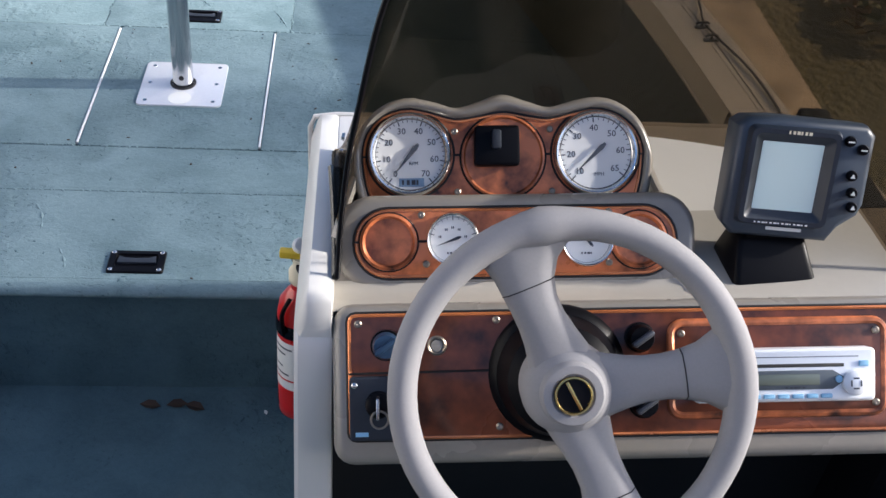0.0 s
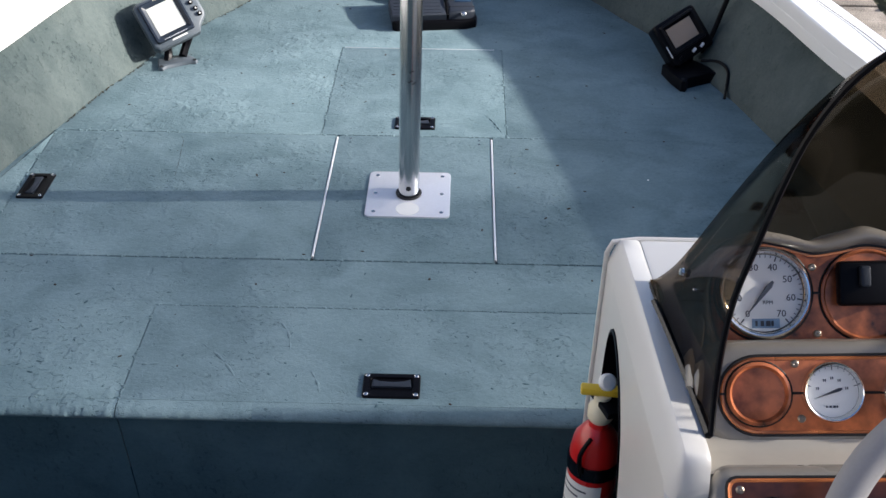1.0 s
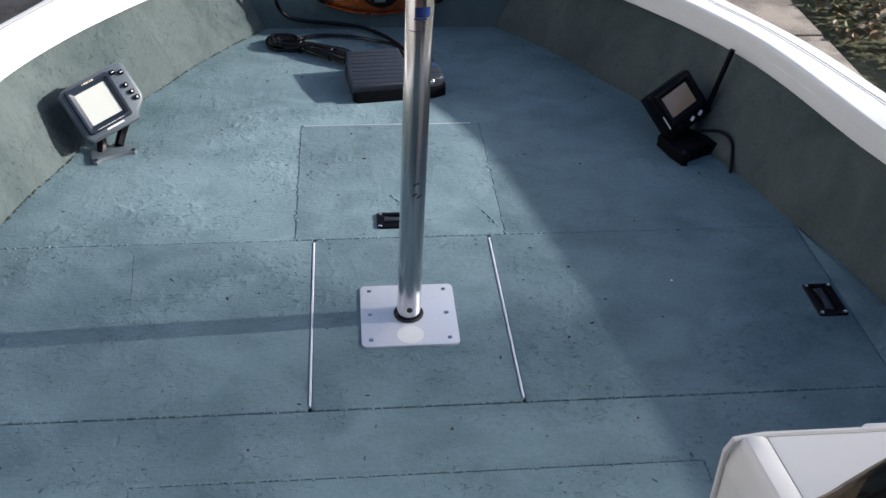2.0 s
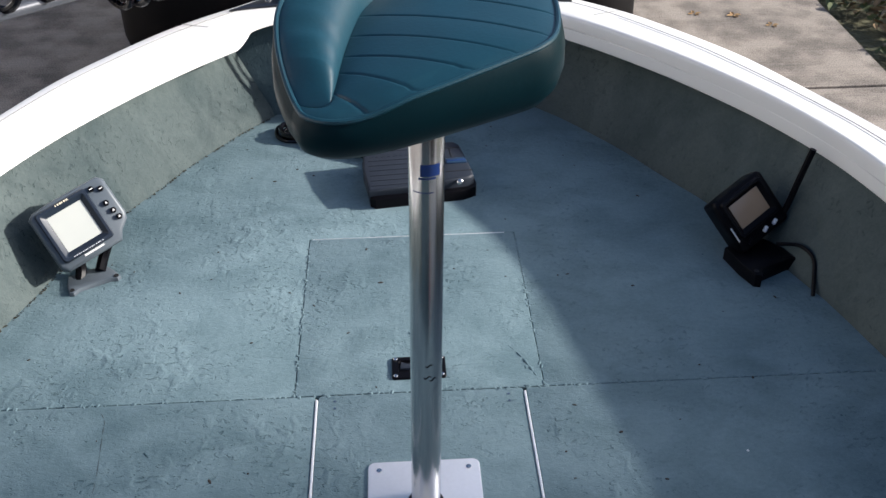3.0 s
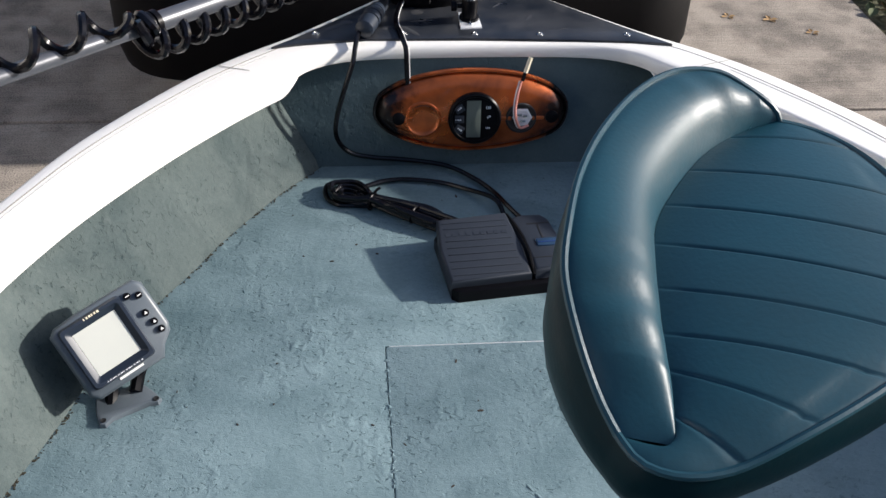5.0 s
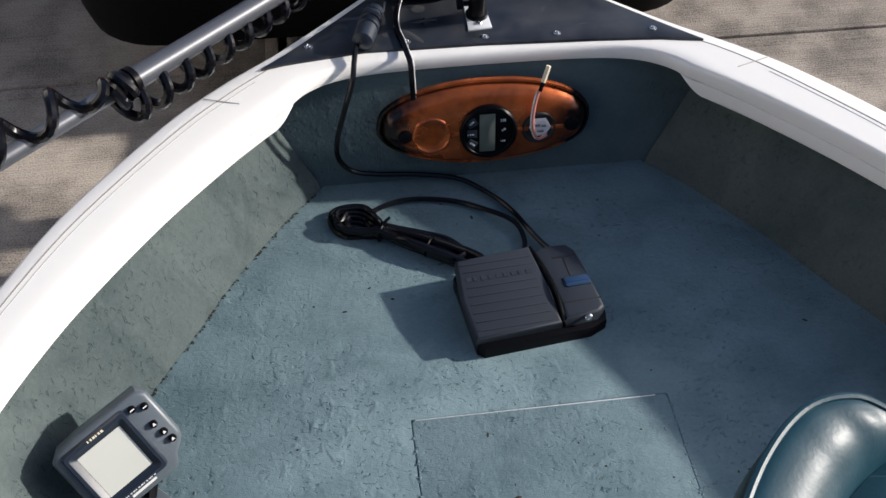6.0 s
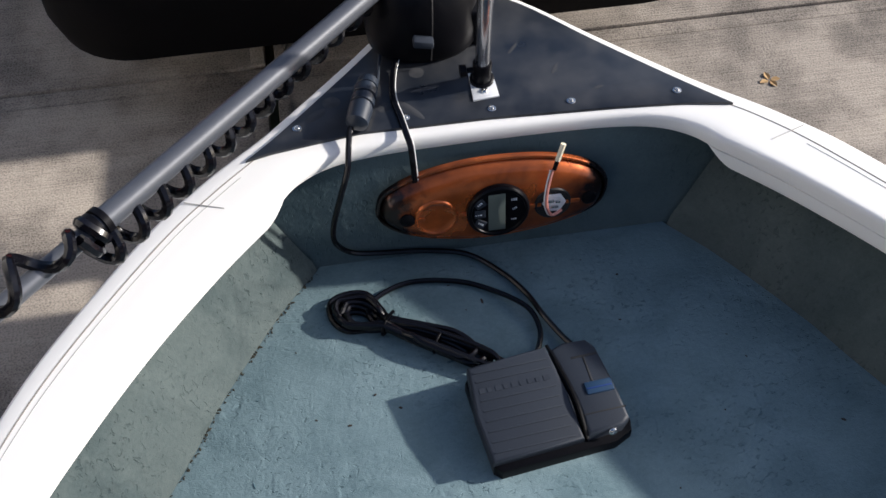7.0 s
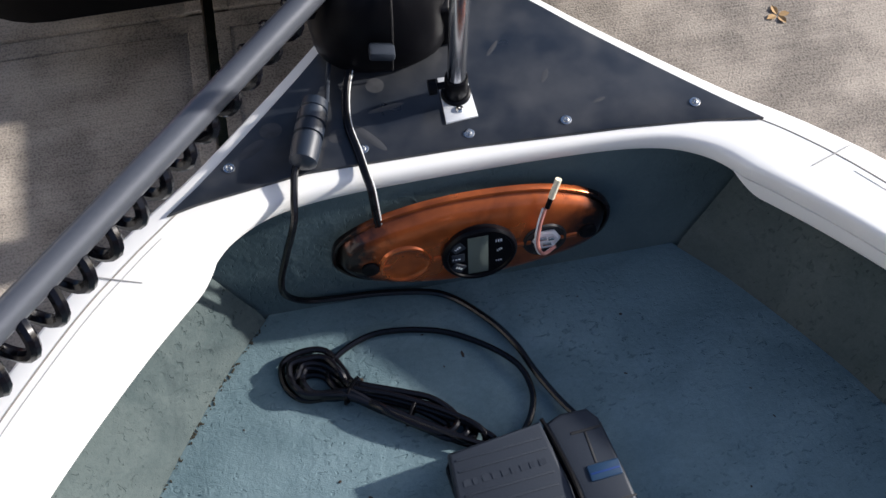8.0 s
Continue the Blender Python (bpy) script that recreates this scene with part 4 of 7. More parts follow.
# ---------------------------------------------------------------- fish finders
def fishfinder(name, label, at, w, h, body_mat, screen_mat, keys, foot, dark=False, wedge=False):
    """A tilted screen housing; its face looks along its own z, its foot is given in its own space."""
    unit = thing(name, label, "fishfinder", at, "fish finders")
    x0, x1, y0, y1 = -w / 2, w / 2, -h / 2, h / 2
    r = 0.09 * h
    o = [(x0 + r, y0), (x1 - 0.22 * w, y0), (x1 - 0.15 * w, y0 + 0.13 * h), (x1 - 0.03 * w, y0 + 0.24 * h), (x1, y0 + 0.34 * h), (x1 - 0.01 * w, y1 - r), (x1 - r, y1 - 0.01 * h), (x0 + 0.3 * w, y1),
         (x0 + r, y1 - 0.02 * h), (x0, y1 - r), (x0, y0 + r)]
    if dark:
        o = rect(x0, y0, x1, y1, r, 3)
    rings = [[(x, y, z) for x, y in offset(o, i)] for i, z in ((0.10 * h, -0.46 * h), (0.03 * h, -0.42 * h), (0.0, -0.16 * h), (0.0, -0.05 * h), (0.018 * h, -0.015 * h), (0.05 * h, 0.0))]
    part("housing", Mesh().rings(rings), body_mat, unit)
    sx0, sx1, sy0, sy1 = x0 + 0.08 * w, x1 - (0.265 * w if keys else 0.1 * w), y0 + 0.12 * h, y1 - 0.07 * h
    if dark:
        sy0 = y0 + 0.24 * h
    frame_in = lambda i: rect(sx0 + i, sy0 + i, sx1 - i, sy1 - i, 0.03 * h + 0.25 * (0.1 * h - i), 3)
    rings = [[(x, y, z) for x, y in frame_in(i)] for i, z in ((-0.012 * h, -0.002), (0, 0.004), (0.012 * h, 0.0075), (0.05 * h, 0.0075), (0.062 * h, 0.006), (0.125 * h, 0.0006))]
    part("bezel", Mesh().rings(rings, True, False, False), BLACK if dark else BEZEL, unit)
    part("screen", slab(rect(sx0 + 0.122 * h, sy0 + 0.122 * h, sx1 - 0.122 * h, sy1 - 0.122 * h), 0.0003, 0.0014, 0.0002, 1), screen_mat, unit, "blank grey screen" if not dark else "blank brown screen")
    for k, (kx, ky) in enumerate(keys):
        key = part("key", lathe([(0.044 * h, -0.001), (0.044 * h, 0.003), (0.037 * h, 0.005), (0, 0.0055)], 16), BLACK, unit, at=pose(kx * w, ky * h, 0))
        tri = Mesh().add([(-0.02 * h, -0.014 * h, 0.0055), (0.02 * h, -0.014 * h, 0.0055), (0.004 * h, 0.018 * h, 0.0055), (-0.004 * h, 0.018 * h, 0.0055)], [(0, 1, 2, 3)]) if k > 1 else Mesh().add(*_bar(-0.026 * h, -0.006 * h, 0.026 * h, 0.006 * h, 0.0058))
        part("symbol", tri, WHITE_PRINT, key)
    if not dark:
        bar_text(unit, pose((sx0 + sx1) / 2 + 0.02 * w, sy1 - 0.03 * h, 0.0077), 0.17 * w, 0.026 * h, 6, CREAM, "brand_mark")
        part("model_plate", Mesh().add(*_bar(-0.13 * w, -0.014 * h, 0.13 * w, 0.014 * h)), WHITE_PRINT, unit, at=pose((sx0 + sx1) / 2 + 0.04 * w, sy0 - 0.035 * h, 0.001))
        bar_text(unit, pose((sx0 + sx1) / 2, sy0 + 0.025 * h, 0.0077), 0.40 * w, 0.012 * h, 14, SILVER, "marking")
    else:
        part("model_plate", Mesh().add(*_bar(-0.012 * w, -0.14 * h, 0.012 * w, 0.14 * h)), WHITE_PRINT, unit, at=pose(x0 + 0.035 * w, y0 + 0.36 * h, 0.001))
        for kx in (-0.3, 0.02, 0.22):
            part("key", box(-0.05 * w, -0.03 * h, -0.001, 0.05 * w, 0.03 * h, 0.004, 0.001), SILVER if kx > -0.2 else BLACK, unit, at=pose(kx * w, y0 + 0.12 * h, 0, 0, 0, 20))
    # bracket: a yoke behind the housing and a flat foot on the deck
    inv = at.inverted()
    fx, fy, fz, turn, fw, fd = foot
    fm = inv @ pose(fx, fy, fz, 0, 0, turn)
    fo = [(-fw / 2, -fd / 2), (-fw * 0.25, -fd * 0.62), (fw * 0.25, -fd * 0.62), (fw / 2, -fd / 2), (fw * 0.42, fd / 2), (-fw * 0.42, fd / 2)]
    if wedge:
        # a solid rounded wedge, high at the back, with a block that carries the housing
        rings = [[(x * fw, y * fd, z) for x, y in rect(-a, -c, a, d_, 0.08, 3)] for z, a, c, d_ in ((0.0, 0.5, 0.62, 0.5), (0.006, 0.5, 0.62, 0.5), (0.012, 0.485, 0.58, 0.5), (0.030, 0.43, 0.20, 0.48), (0.038, 0.40, 0.06, 0.46), (0.040, 0.36, 0.0, 0.42))]
        ft = part("foot", Mesh().rings(rings), BLACK, unit, "solid black wedge foot", at=fm)
        part("neck", box(-0.32 * fw, -0.02 * fd, 0.034, 0.32 * fw, 0.4 * fd, 0.062, 0.003), BLACK, unit, at=fm)
    else:
        fo = [(-fw / 2, -fd * 0.55), (-fw * 0.42, -fd * 0.64), (-fw * 0.28, -fd * 0.5), (fw * 0.3, -fd * 0.5), (fw * 0.42, -fd * 0.62), (fw / 2, -fd * 0.5), (fw * 0.46, -fd * 0.1), (fw * 0.36, fd / 2), (-fw * 0.36, fd / 2), (-fw * 0.47, -fd * 0.1)]
        ft = part("foot", slab(fo, 0.0, 0.026 if dark else 0.008, 0.004, 2), body_mat, unit, at=fm)
        for x in (-0.42, 0.42):
            part("screw_hole", lathe([(0.0042, 0), (0.0042, 0.0010), (0.003, 0.0004), (0, 0.0004)], 14), SOCKET, ft, at=pose(x * fw, -fd * 0.47, 0.026 if dark else 0.008))
    top, low = Vector((0, -0.30 * h, -0.40 * h)), fm @ Vector((0, fd * 0.1, 0.004))
    mid = (top + low) / 2 + Vector((0, -0.02 * h, -0.06 * h))
    yoke = Mesh()
    arm = 0.0 if wedge else 0.24
    for s in (-1, 1):
        tube(smooth_path([top + Vector((s * arm * w, 0, 0.06 * h)), mid + Vector((s * 0.16 * w, 0, 0)), low + Vector((s * 0.14 * w, 0, 0))], 4), 0.08 * h, 8, mesh=yoke)
    tube([top + Vector((-0.27 * w, 0, 0.05 * h)), top + Vector((0.27 * w, 0, 0.05 * h))], 0.055 * h, 10, mesh=yoke)
    part("yoke", yoke, BLACK, unit)
    part("knob", lathe([(0, 0), (0.07 * h, 0), (0.08 * h, 0.03 * h), (0.06 * h, 0.06 * h), (0, 0.06 * h)], 12), SILVER if not dark else BLACK, unit, at=Matrix.Translation(top + Vector((0.27 * w, 0, 0.05 * h))) @ pose(0, 0, 0, 0, 90, 0))
    return unit


SONAR_KEYS = ((0.30, 0.36), (0.40, 0.30), (0.36, 0.08), (0.385, -0.06), (0.405, -0.18))
u, v = Vector((0.82, 0.53, 0.25)), Vector((-0.45, 0.43, 0.77))
fishfinder("fishfinder", "slate grey fishfinder with a blank bright screen on the bow deck", frame_of((-0.564, 0.5655, 0.106), u, v), 0.143, 0.118, SONAR_GREY, LCD, SONAR_KEYS, (-0.566, 0.545, 0.0, 30, 0.092, 0.048))
u, v = Vector((0.81, 0.46, 0.35)), Vector((-0.64, 0.33, 0.70))
fishfinder("fishfinder", "black fishfinder with a brown screen in the shade of the gunwale", frame_of((0.595, 0.545, 0.090), u, v), 0.112, 0.104, BLACK, LCD_BROWN, (), (0.606, 0.512, 0.0, 28, 0.105, 0.085), True)
sonar_cable = thing("fishfinder_cable", "black cable from the fishfinder up the carpeted side", "cable")
part("cable", tube(smooth_path([(0.640, 0.556, 0.045), (0.656, 0.558, 0.075), (0.664, 0.559, 0.10), (0.672, 0.560, 0.135), (0.680, 0.561, 0.168), (0.688, 0.562, 0.200)], 6), 0.0060, 8), BLACK, sonar_cable)
part("cable", tube(smooth_path([(0.63, 0.50, 0.05), (0.665, 0.485, 0.055), (0.682, 0.46, 0.045), (0.678, 0.432, 0.02), (0.672, 0.41, 0.003)], 6), 0.0035, 8), BLACK, sonar_cable)


# ---------------------------------------------------------------- foot pedal and its cables
def foot_pedal():
    ped = thing("foot_pedal", "charcoal trolling motor foot pedal on the bow carpet", "foot pedal", pose(0.020, 0.829, 0.0, 0, 0, 4.5) @ Matrix.Diagonal((1.05, 0.99, 1.0, 1.0)))
    o = [(-0.098, -0.072), (-0.088, -0.082), (0.075, -0.074), (0.100, -0.062), (0.104, -0.045), (0.094, 0.074), (0.084, 0.088), (0.02, 0.082), (-0.098, 0.080), (-0.104, 0.07)]
    part("base", slab(o, 0.0, 0.022, 0.004, 2), BLACK, ped, "black rubber edged base")
    tr = [(-0.099, -0.072), (0.030, -0.066), (0.028, 0.0), (0.016, 0.086), (-0.10, 0.078), (-0.106, 0.0)]
    tilt = pose(0, 0, 0.036, 7, 0, 0)
    tread = part("treadle", slab(tr, -0.016, 0.010, 0.005, 3), CHARCOAL, ped, "ribbed charcoal treadle", at=tilt)
    for k, y in enumerate((-0.058, -0.042, -0.026, -0.010, 0.006, 0.022, 0.052, 0.066)):
        part("tread_rib", box(-0.094, y - 0.0014, 0.0095, 0.018 - 0.0009 * k, y + 0.0014, 0.0112, 0.0006), CHARCOAL, tread)
    for k in range(9):
        part("embossed_bar", Mesh().add(*_bar(-0.0042, -0.0040, 0.0042 - 0.003 * (k % 2), 0.0040, 0.0007)), CHARCOAL, tread, at=pose(-0.088 + 0.0115 * k, 0.037, 0.0100, 0, 0, 4))
    side = [(0.036, -0.064), (0.086, -0.060), (0.098, -0.05), (0.096, 0.0), (0.088, 0.074), (0.078, 0.090), (0.045, 0.092), (0.022, 0.084), (0.034, 0.0)]
    block = part("control_block", slab(side, 0.018, 0.043, 0.006, 3), CHARCOAL, ped, "charcoal control block")
    part("guard_rail", tube(smooth_path([(0.020, 0.090, 0.046), (0.030, 0.03, 0.050), (0.034, -0.02, 0.048), (0.034, -0.066, 0.034)], 5), 0.0028, 6), BLACK, ped)
    for bx in ((0.048, 0.060, 0.086, 0.064), (0.064, 0.018, 0.067, 0.06), (0.038, -0.034, 0.098, -0.0315)):
        part("groove", box(bx[0], bx[1], 0.0415, bx[2], bx[3], 0.0436, 0.0005), SOCKET, block)
    part("blue_button", box(0.052, -0.004, 0.040, 0.092, 0.017, 0.0455, 0.002), BLUE_KNOB, block, "worn blue momentary button")
    part("button_edge", box(0.054, 0.004, 0.0452, 0.090, 0.0065, 0.0462, 0.0004), BLUE, block)
    screw(block, pose(0.07, -0.064, 0.036, 60, 0, 0), 0.006, 0.003)
    return ped


foot_pedal()
cord = thing("pedal_cable", "black pedal cable looped and tied on the carpet", "cable", pose(0, 0.012, 0))
run = smooth_path([(-0.209, 1.211, 0.252), (-0.215, 1.197, 0.247), (-0.220, 1.172, 0.238), (-0.226, 1.150, 0.215), (-0.243, 1.138, 0.165), (-0.258, 1.132, 0.11), (-0.258, 1.132, 0.070),
                   (-0.235, 1.136, 0.036), (-0.19, 1.138, 0.022), (-0.123, 1.136, 0.016), (-0.05, 1.122, 0.010), (0.002, 1.076, 0.0075), (0.032, 1.03, 0.0075), (0.048, 0.985, 0.0115), (0.070, 0.94, 0.0105), (0.090, 0.905, 0.016)], 7)
part("cable", tube(run, 0.0046, 8), BLACK_RUBBER, cord)
loop = smooth_path([(-0.205, 1.000, 0.014), (-0.222, 1.028, 0.012), (-0.205, 1.060, 0.009), (-0.150, 1.082, 0.0075), (-0.075, 1.072, 0.0075), (-0.02, 1.045, 0.0075), (0.025, 1.000, 0.0165), (0.038, 0.962, 0.010), (0.030, 0.93, 0.009), (0.012, 0.905, 0.010)], 7)
part("cable", tube(loop, 0.0044, 8), BLACK_RUBBER, cord)
rng = random.Random(4)
ax = Vector((-0.270, 1.048, 0)), Vector((-0.045, 0.912, 0))
along = (ax[1] - ax[0]).normalized()
across = Vector((-along.y, along.x, 0))
for k in range(6):
    j = lambda s: rng.uniform(-s, s)
    g = 0.50 + 0.125 * k
    tail = 0.80 + 0.045 * (k * 5 % 6)
    shape = [(0.020 - 0.0062 * k + j(0.004), 0.004 + j(0.003)), (0.024 - 0.0045 * k, 0.022 * g + j(0.003)), (0.042 - 0.002 * k, 0.034 * g + j(0.003)), (0.066, 0.020 * g + j(0.002)), (0.088, 0.006 * g + j(0.002)), (0.15, 0.015 * g + j(0.003)), (0.225 * tail, 0.018 * g + j(0.003)), (0.268 * tail + j(0.006), 0.012 * g),
             (0.279 * tail + j(0.006), -0.003), (0.255 * tail, -0.016 * g + j(0.003)), (0.19 * tail, -0.014 * g + j(0.003)), (0.13, -0.010 * g), (0.086, -0.006 * g + j(0.002)), (0.064, -0.016 * g + j(0.002)), (0.040 - 0.002 * k, -0.028 * g + j(0.003)), (0.023 - 0.0045 * k, -0.018 * g + j(0.003))]
    pts = []
    for n_, (s, w) in enumerate(shape):
        p = ax[0] + along * s + across * (w + 0.0016 * (k - 2.5))
        lift = 0.0048 + 0.0050 * ((k + n_ // 4) % 4) + (0.003 if 0.07 < s < 0.2 else 0)
        pts.append((p.x, p.y, lift))
    part("cable_loop", tube(smooth_path(pts, 6, True), 0.0046, 8, True), BLACK_RUBBER, cord)
for s, tail in ((0.086, 1), (0.172, 0)):
    p = ax[0] + along * s
    ring = [(p.x + across.x * 0.017 * math.cos(a), p.y + across.y * 0.017 * math.cos(a), 0.013 + 0.0145 * math.sin(a)) for a in np.linspace(0, math.tau, 15)[:-1]]
    part("cable_tie", tube(ring, 0.0022, 6, True), BLACK, cord)
    if tail:
        part("tie_end", tube([(p.x, p.y, 0.026), (p.x + 0.008, p.y + 0.006, 0.034), (p.x + 0.014, p.y + 0.010, 0.036)], 0.0026, 6), BLACK, cord)
part("plug", lathe([(0, -0.050), (0.008, -0.050), (0.0165, -0.044), (0.0178, -0.012), (0.0155, -0.011), (0.0155, -0.007), (0.0178, -0.006), (0.0178, 0.006), (0.0155, 0.007), (0.0155, 0.011), (0.0178, 0.012), (0.0175, 0.026),
                           (0.0150, 0.027), (0.0150, 0.031), (0.0165, 0.032), (0.0155, 0.044), (0.008, 0.047), (0, 0.047)], 18), BEZEL, cord, "ribbed rubber cable plug",
            at=frame_of((-0.189, 1.250, TOP + 0.022), (0.95, -0.30, 0), (0, 0, -1)) @ Matrix.Diagonal((1.04, 1.04, 1.02, 1.0)))
part("cable", tube(smooth_path([(-0.162, 1.290, TOP + 0.02), (-0.156, 1.330, TOP + 0.012), (-0.150, 1.36, TOP + 0.012)], 5), 0.003, 8), CHARCOAL, cord)

wires = thing("motor_power_wire", "black power wire over the bow rim, its highlight put in as a thin white strand", "wire", pose(0, BOW, 0))
# white strand stands in for the highlight along the black wire
for off, mat, r in ((0.0, BLACK_RUBBER, 0.0034), (0.0034, WHITE_PRINT, 0.0011), (-0.0036, BLACK_RUBBER, 0.0026)):
    pts = [(-0.122 + off, 1.35, TOP + 0.020), (-0.135 + off, 1.31, TOP + 0.010), (-0.140 + off, 1.265, TOP + 0.0085), (-0.134 + off, 1.22, TOP + 0.0085), (-0.130 + off, 1.185, TOP + 0.0080), (-0.127 + off, 1.167, 0.236), (-0.126 + off, 1.157, 0.215), (-0.125 + off, 1.1545, 0.19), (-0.124 + off, 1.152, 0.16)]
    part("wire", tube(smooth_path(pts, 6), r, 7), mat, wires)


# ---------------------------------------------------------------- bow gauge panel
def bow_gauge_panel():
    # own space: x to starboard, y up the bulkhead, z out towards the stern
    pan = thing("bow_gauge_panel", "orange copper oval gauge panel on the bow bulkhead", "gauge panel", pose(-0.005, 1.160, 0.114, 80, 0, 0))
    top = [(-0.184, 0.014), (-0.170, 0.042), (-0.12, 0.068), (-0.05, 0.083), (0.02, 0.085), (0.09, 0.077), (0.15, 0.055), (0.180, 0.026)]
    low = [(0.184, -0.008), (0.165, -0.040), (0.11, -0.062), (0.04, -0.074), (-0.03, -0.075), (-0.10, -0.063), (-0.155, -0.040), (-0.182, -0.012)]
    o = smooth_path(low + top, 5, True)
    area = sum(a[0] * b[1] - b[0] * a[1] for a, b in zip(o, o[1:] + o[:1]))
    o = o if area > 0 else o[::-1]
    rings = []
    for i, z in ((0.0, 0.0), (0.0, 0.0060), (0.0012, 0.0082), (0.0048, 0.0086), (0.0064, 0.0070), (0.0072, 0.0035), (0.0085, 0.0060), (0.0110, 0.0115), (0.0150, 0.0165), (0.0200, 0.0198), (0.0260, 0.0218), (0.034, 0.0232), (0.044, 0.0240)):
        rings.append([(x, y - 0.42 * max(0.0, i - 0.0072), z) for x, y in offset(o, i)])
    part("fascia", Mesh().rings(rings), PANEL_COPPER, pan, "worn orange copper fascia", 50)
    part("crease_line", tube([(x, y, 0.0032) for x, y in offset(o, 0.0074)], 0.0010, 5, True), SOCKET, pan, "dark line in the crease round the domed face")
    for cx, r in ((-0.093, 0.030), (0.092, 0.026)):
        ringp = [(r * 1.18, 0.0226), (r * 1.10, 0.0262), (r * 1.02, 0.0268), (r * 0.96, 0.0258), (r * 0.90, 0.0246), (r * 0.55, 0.0243), (0, 0.0242)]
        part("blank_ring" if cx < 0 else "socket_recess", lathe(ringp, 28), PANEL_COPPER if cx < 0 else SOCKET, pan, at=pose(cx, -0.006, 0))
    # tapering dark arc: shade under the ring's upper edge put in as colour
    part("recess_shade", tube([(0.0285 * math.cos(q) - 0.093, 0.0285 * math.sin(q) - 0.006, 0.0250) for q in np.linspace(0.2, 2.6, 14)], [0.0002 + 0.0016 * math.sin(math.pi * k / 13) for k in range(14)], 6), COPPER_DARK, pan, "dark crescent put in for the shade inside the blank ring")
    for cx, w in ((-0.138, 0.012), (0.150, 0.012)):
        part("blank_knob", lathe([(w * 1.1, 0.018), (w, 0.026), (w * 0.7, 0.028), (0, 0.0275)], 14), BLACK, pan, at=pose(cx, -0.004, 0))
    for cx in (-0.044, 0.062, -0.123, 0.124):
        part("bridge", box(-0.012, -0.004, 0.018, 0.012, 0.004, 0.0262, 0.002), PANEL_COPPER, pan, at=pose(cx, -0.006, 0))
    dial = part("display", lathe([(0.050, 0.018), (0.050, 0.030), (0.047, 0.0335), (0.0435, 0.0335), (0.042, 0.031), (0, 0.031)], 36), BLACK, pan, "round black gauge with a grey display", at=pose(0.004, -0.004, 0))
    part("lcd", box(-0.016, -0.036, 0.0308, 0.011, 0.036, 0.0322, 0.0004), LCD_DIM, dial)
    for y, a in ((0.020, 32), (0.0, 0), (-0.020, -32)):
        part("push_key", box(-0.0085, -0.0075, 0.0308, 0.0085, 0.0075, 0.0324, 0.0008), CHARCOAL, dial, at=pose(-0.029, y, 0, 0, 0, a))
    for x, y, w, h, a in ((-0.029, 0.021, 0.012, 0.0045, 40), (-0.031, -0.001, 0.015, 0.003, 0), (-0.028, -0.020, 0.013, 0.0045, -35), (0.025, 0.022, 0.012, 0.007, 0), (0.026, 0.004, 0.010, 0.005, 30), (0.025, -0.018, 0.011, 0.004, 0)):
        bar_text(dial, pose(x, y, 0.0326 if x < 0 else 0.0312, 0, 0, a), w * 0.75, h * 0.7, 3, SILVER)
    part("terminal", lathe([(0, 0.021), (0.019, 0.021), (0.019, 0.0268), (0.015, 0.0282), (0.012, 0.0274), (0, 0.0272)], 6), HINGE, pan, "bare metal socket terminals", at=pose(0.094, -0.004, 0))
    for dx, dy, l in ((-0.006, 0.006, 0.010), (0.005, 0.004, 0.008), (0.0, -0.006, 0.012)):
        part("terminal", box(dx - l / 2, dy - 0.002, 0.027, dx + l / 2, dy + 0.002, 0.031, 0.0008), STEEL, pan, at=pose(0.094, -0.004, 0))
    for off, mat, wide in ((0.0, PINK_WIRE, 0.0026), (-0.0036, WHITE_PRINT, 0.0012)):
        part("loose_wire", tube(smooth_path([(0.106 + off, -0.020, 0.027), (0.088 + off, -0.020, 0.036), (0.078 + off, 0.008, 0.041), (0.080 + off, 0.042, 0.039), (0.087 + off, 0.070, 0.035)], 6), wide, 7), mat, pan)
    part("connector", tube([(0.089, 0.070, 0.035), (0.094, 0.086, 0.033)], 0.0036, 8), BLACK, pan)
    part("connector", tube([(0.094, 0.085, 0.033), (0.103, 0.112, 0.029)], 0.0044, 8), CREAM, pan, "cream wire connector")
    return pan


bow_gauge_panel()


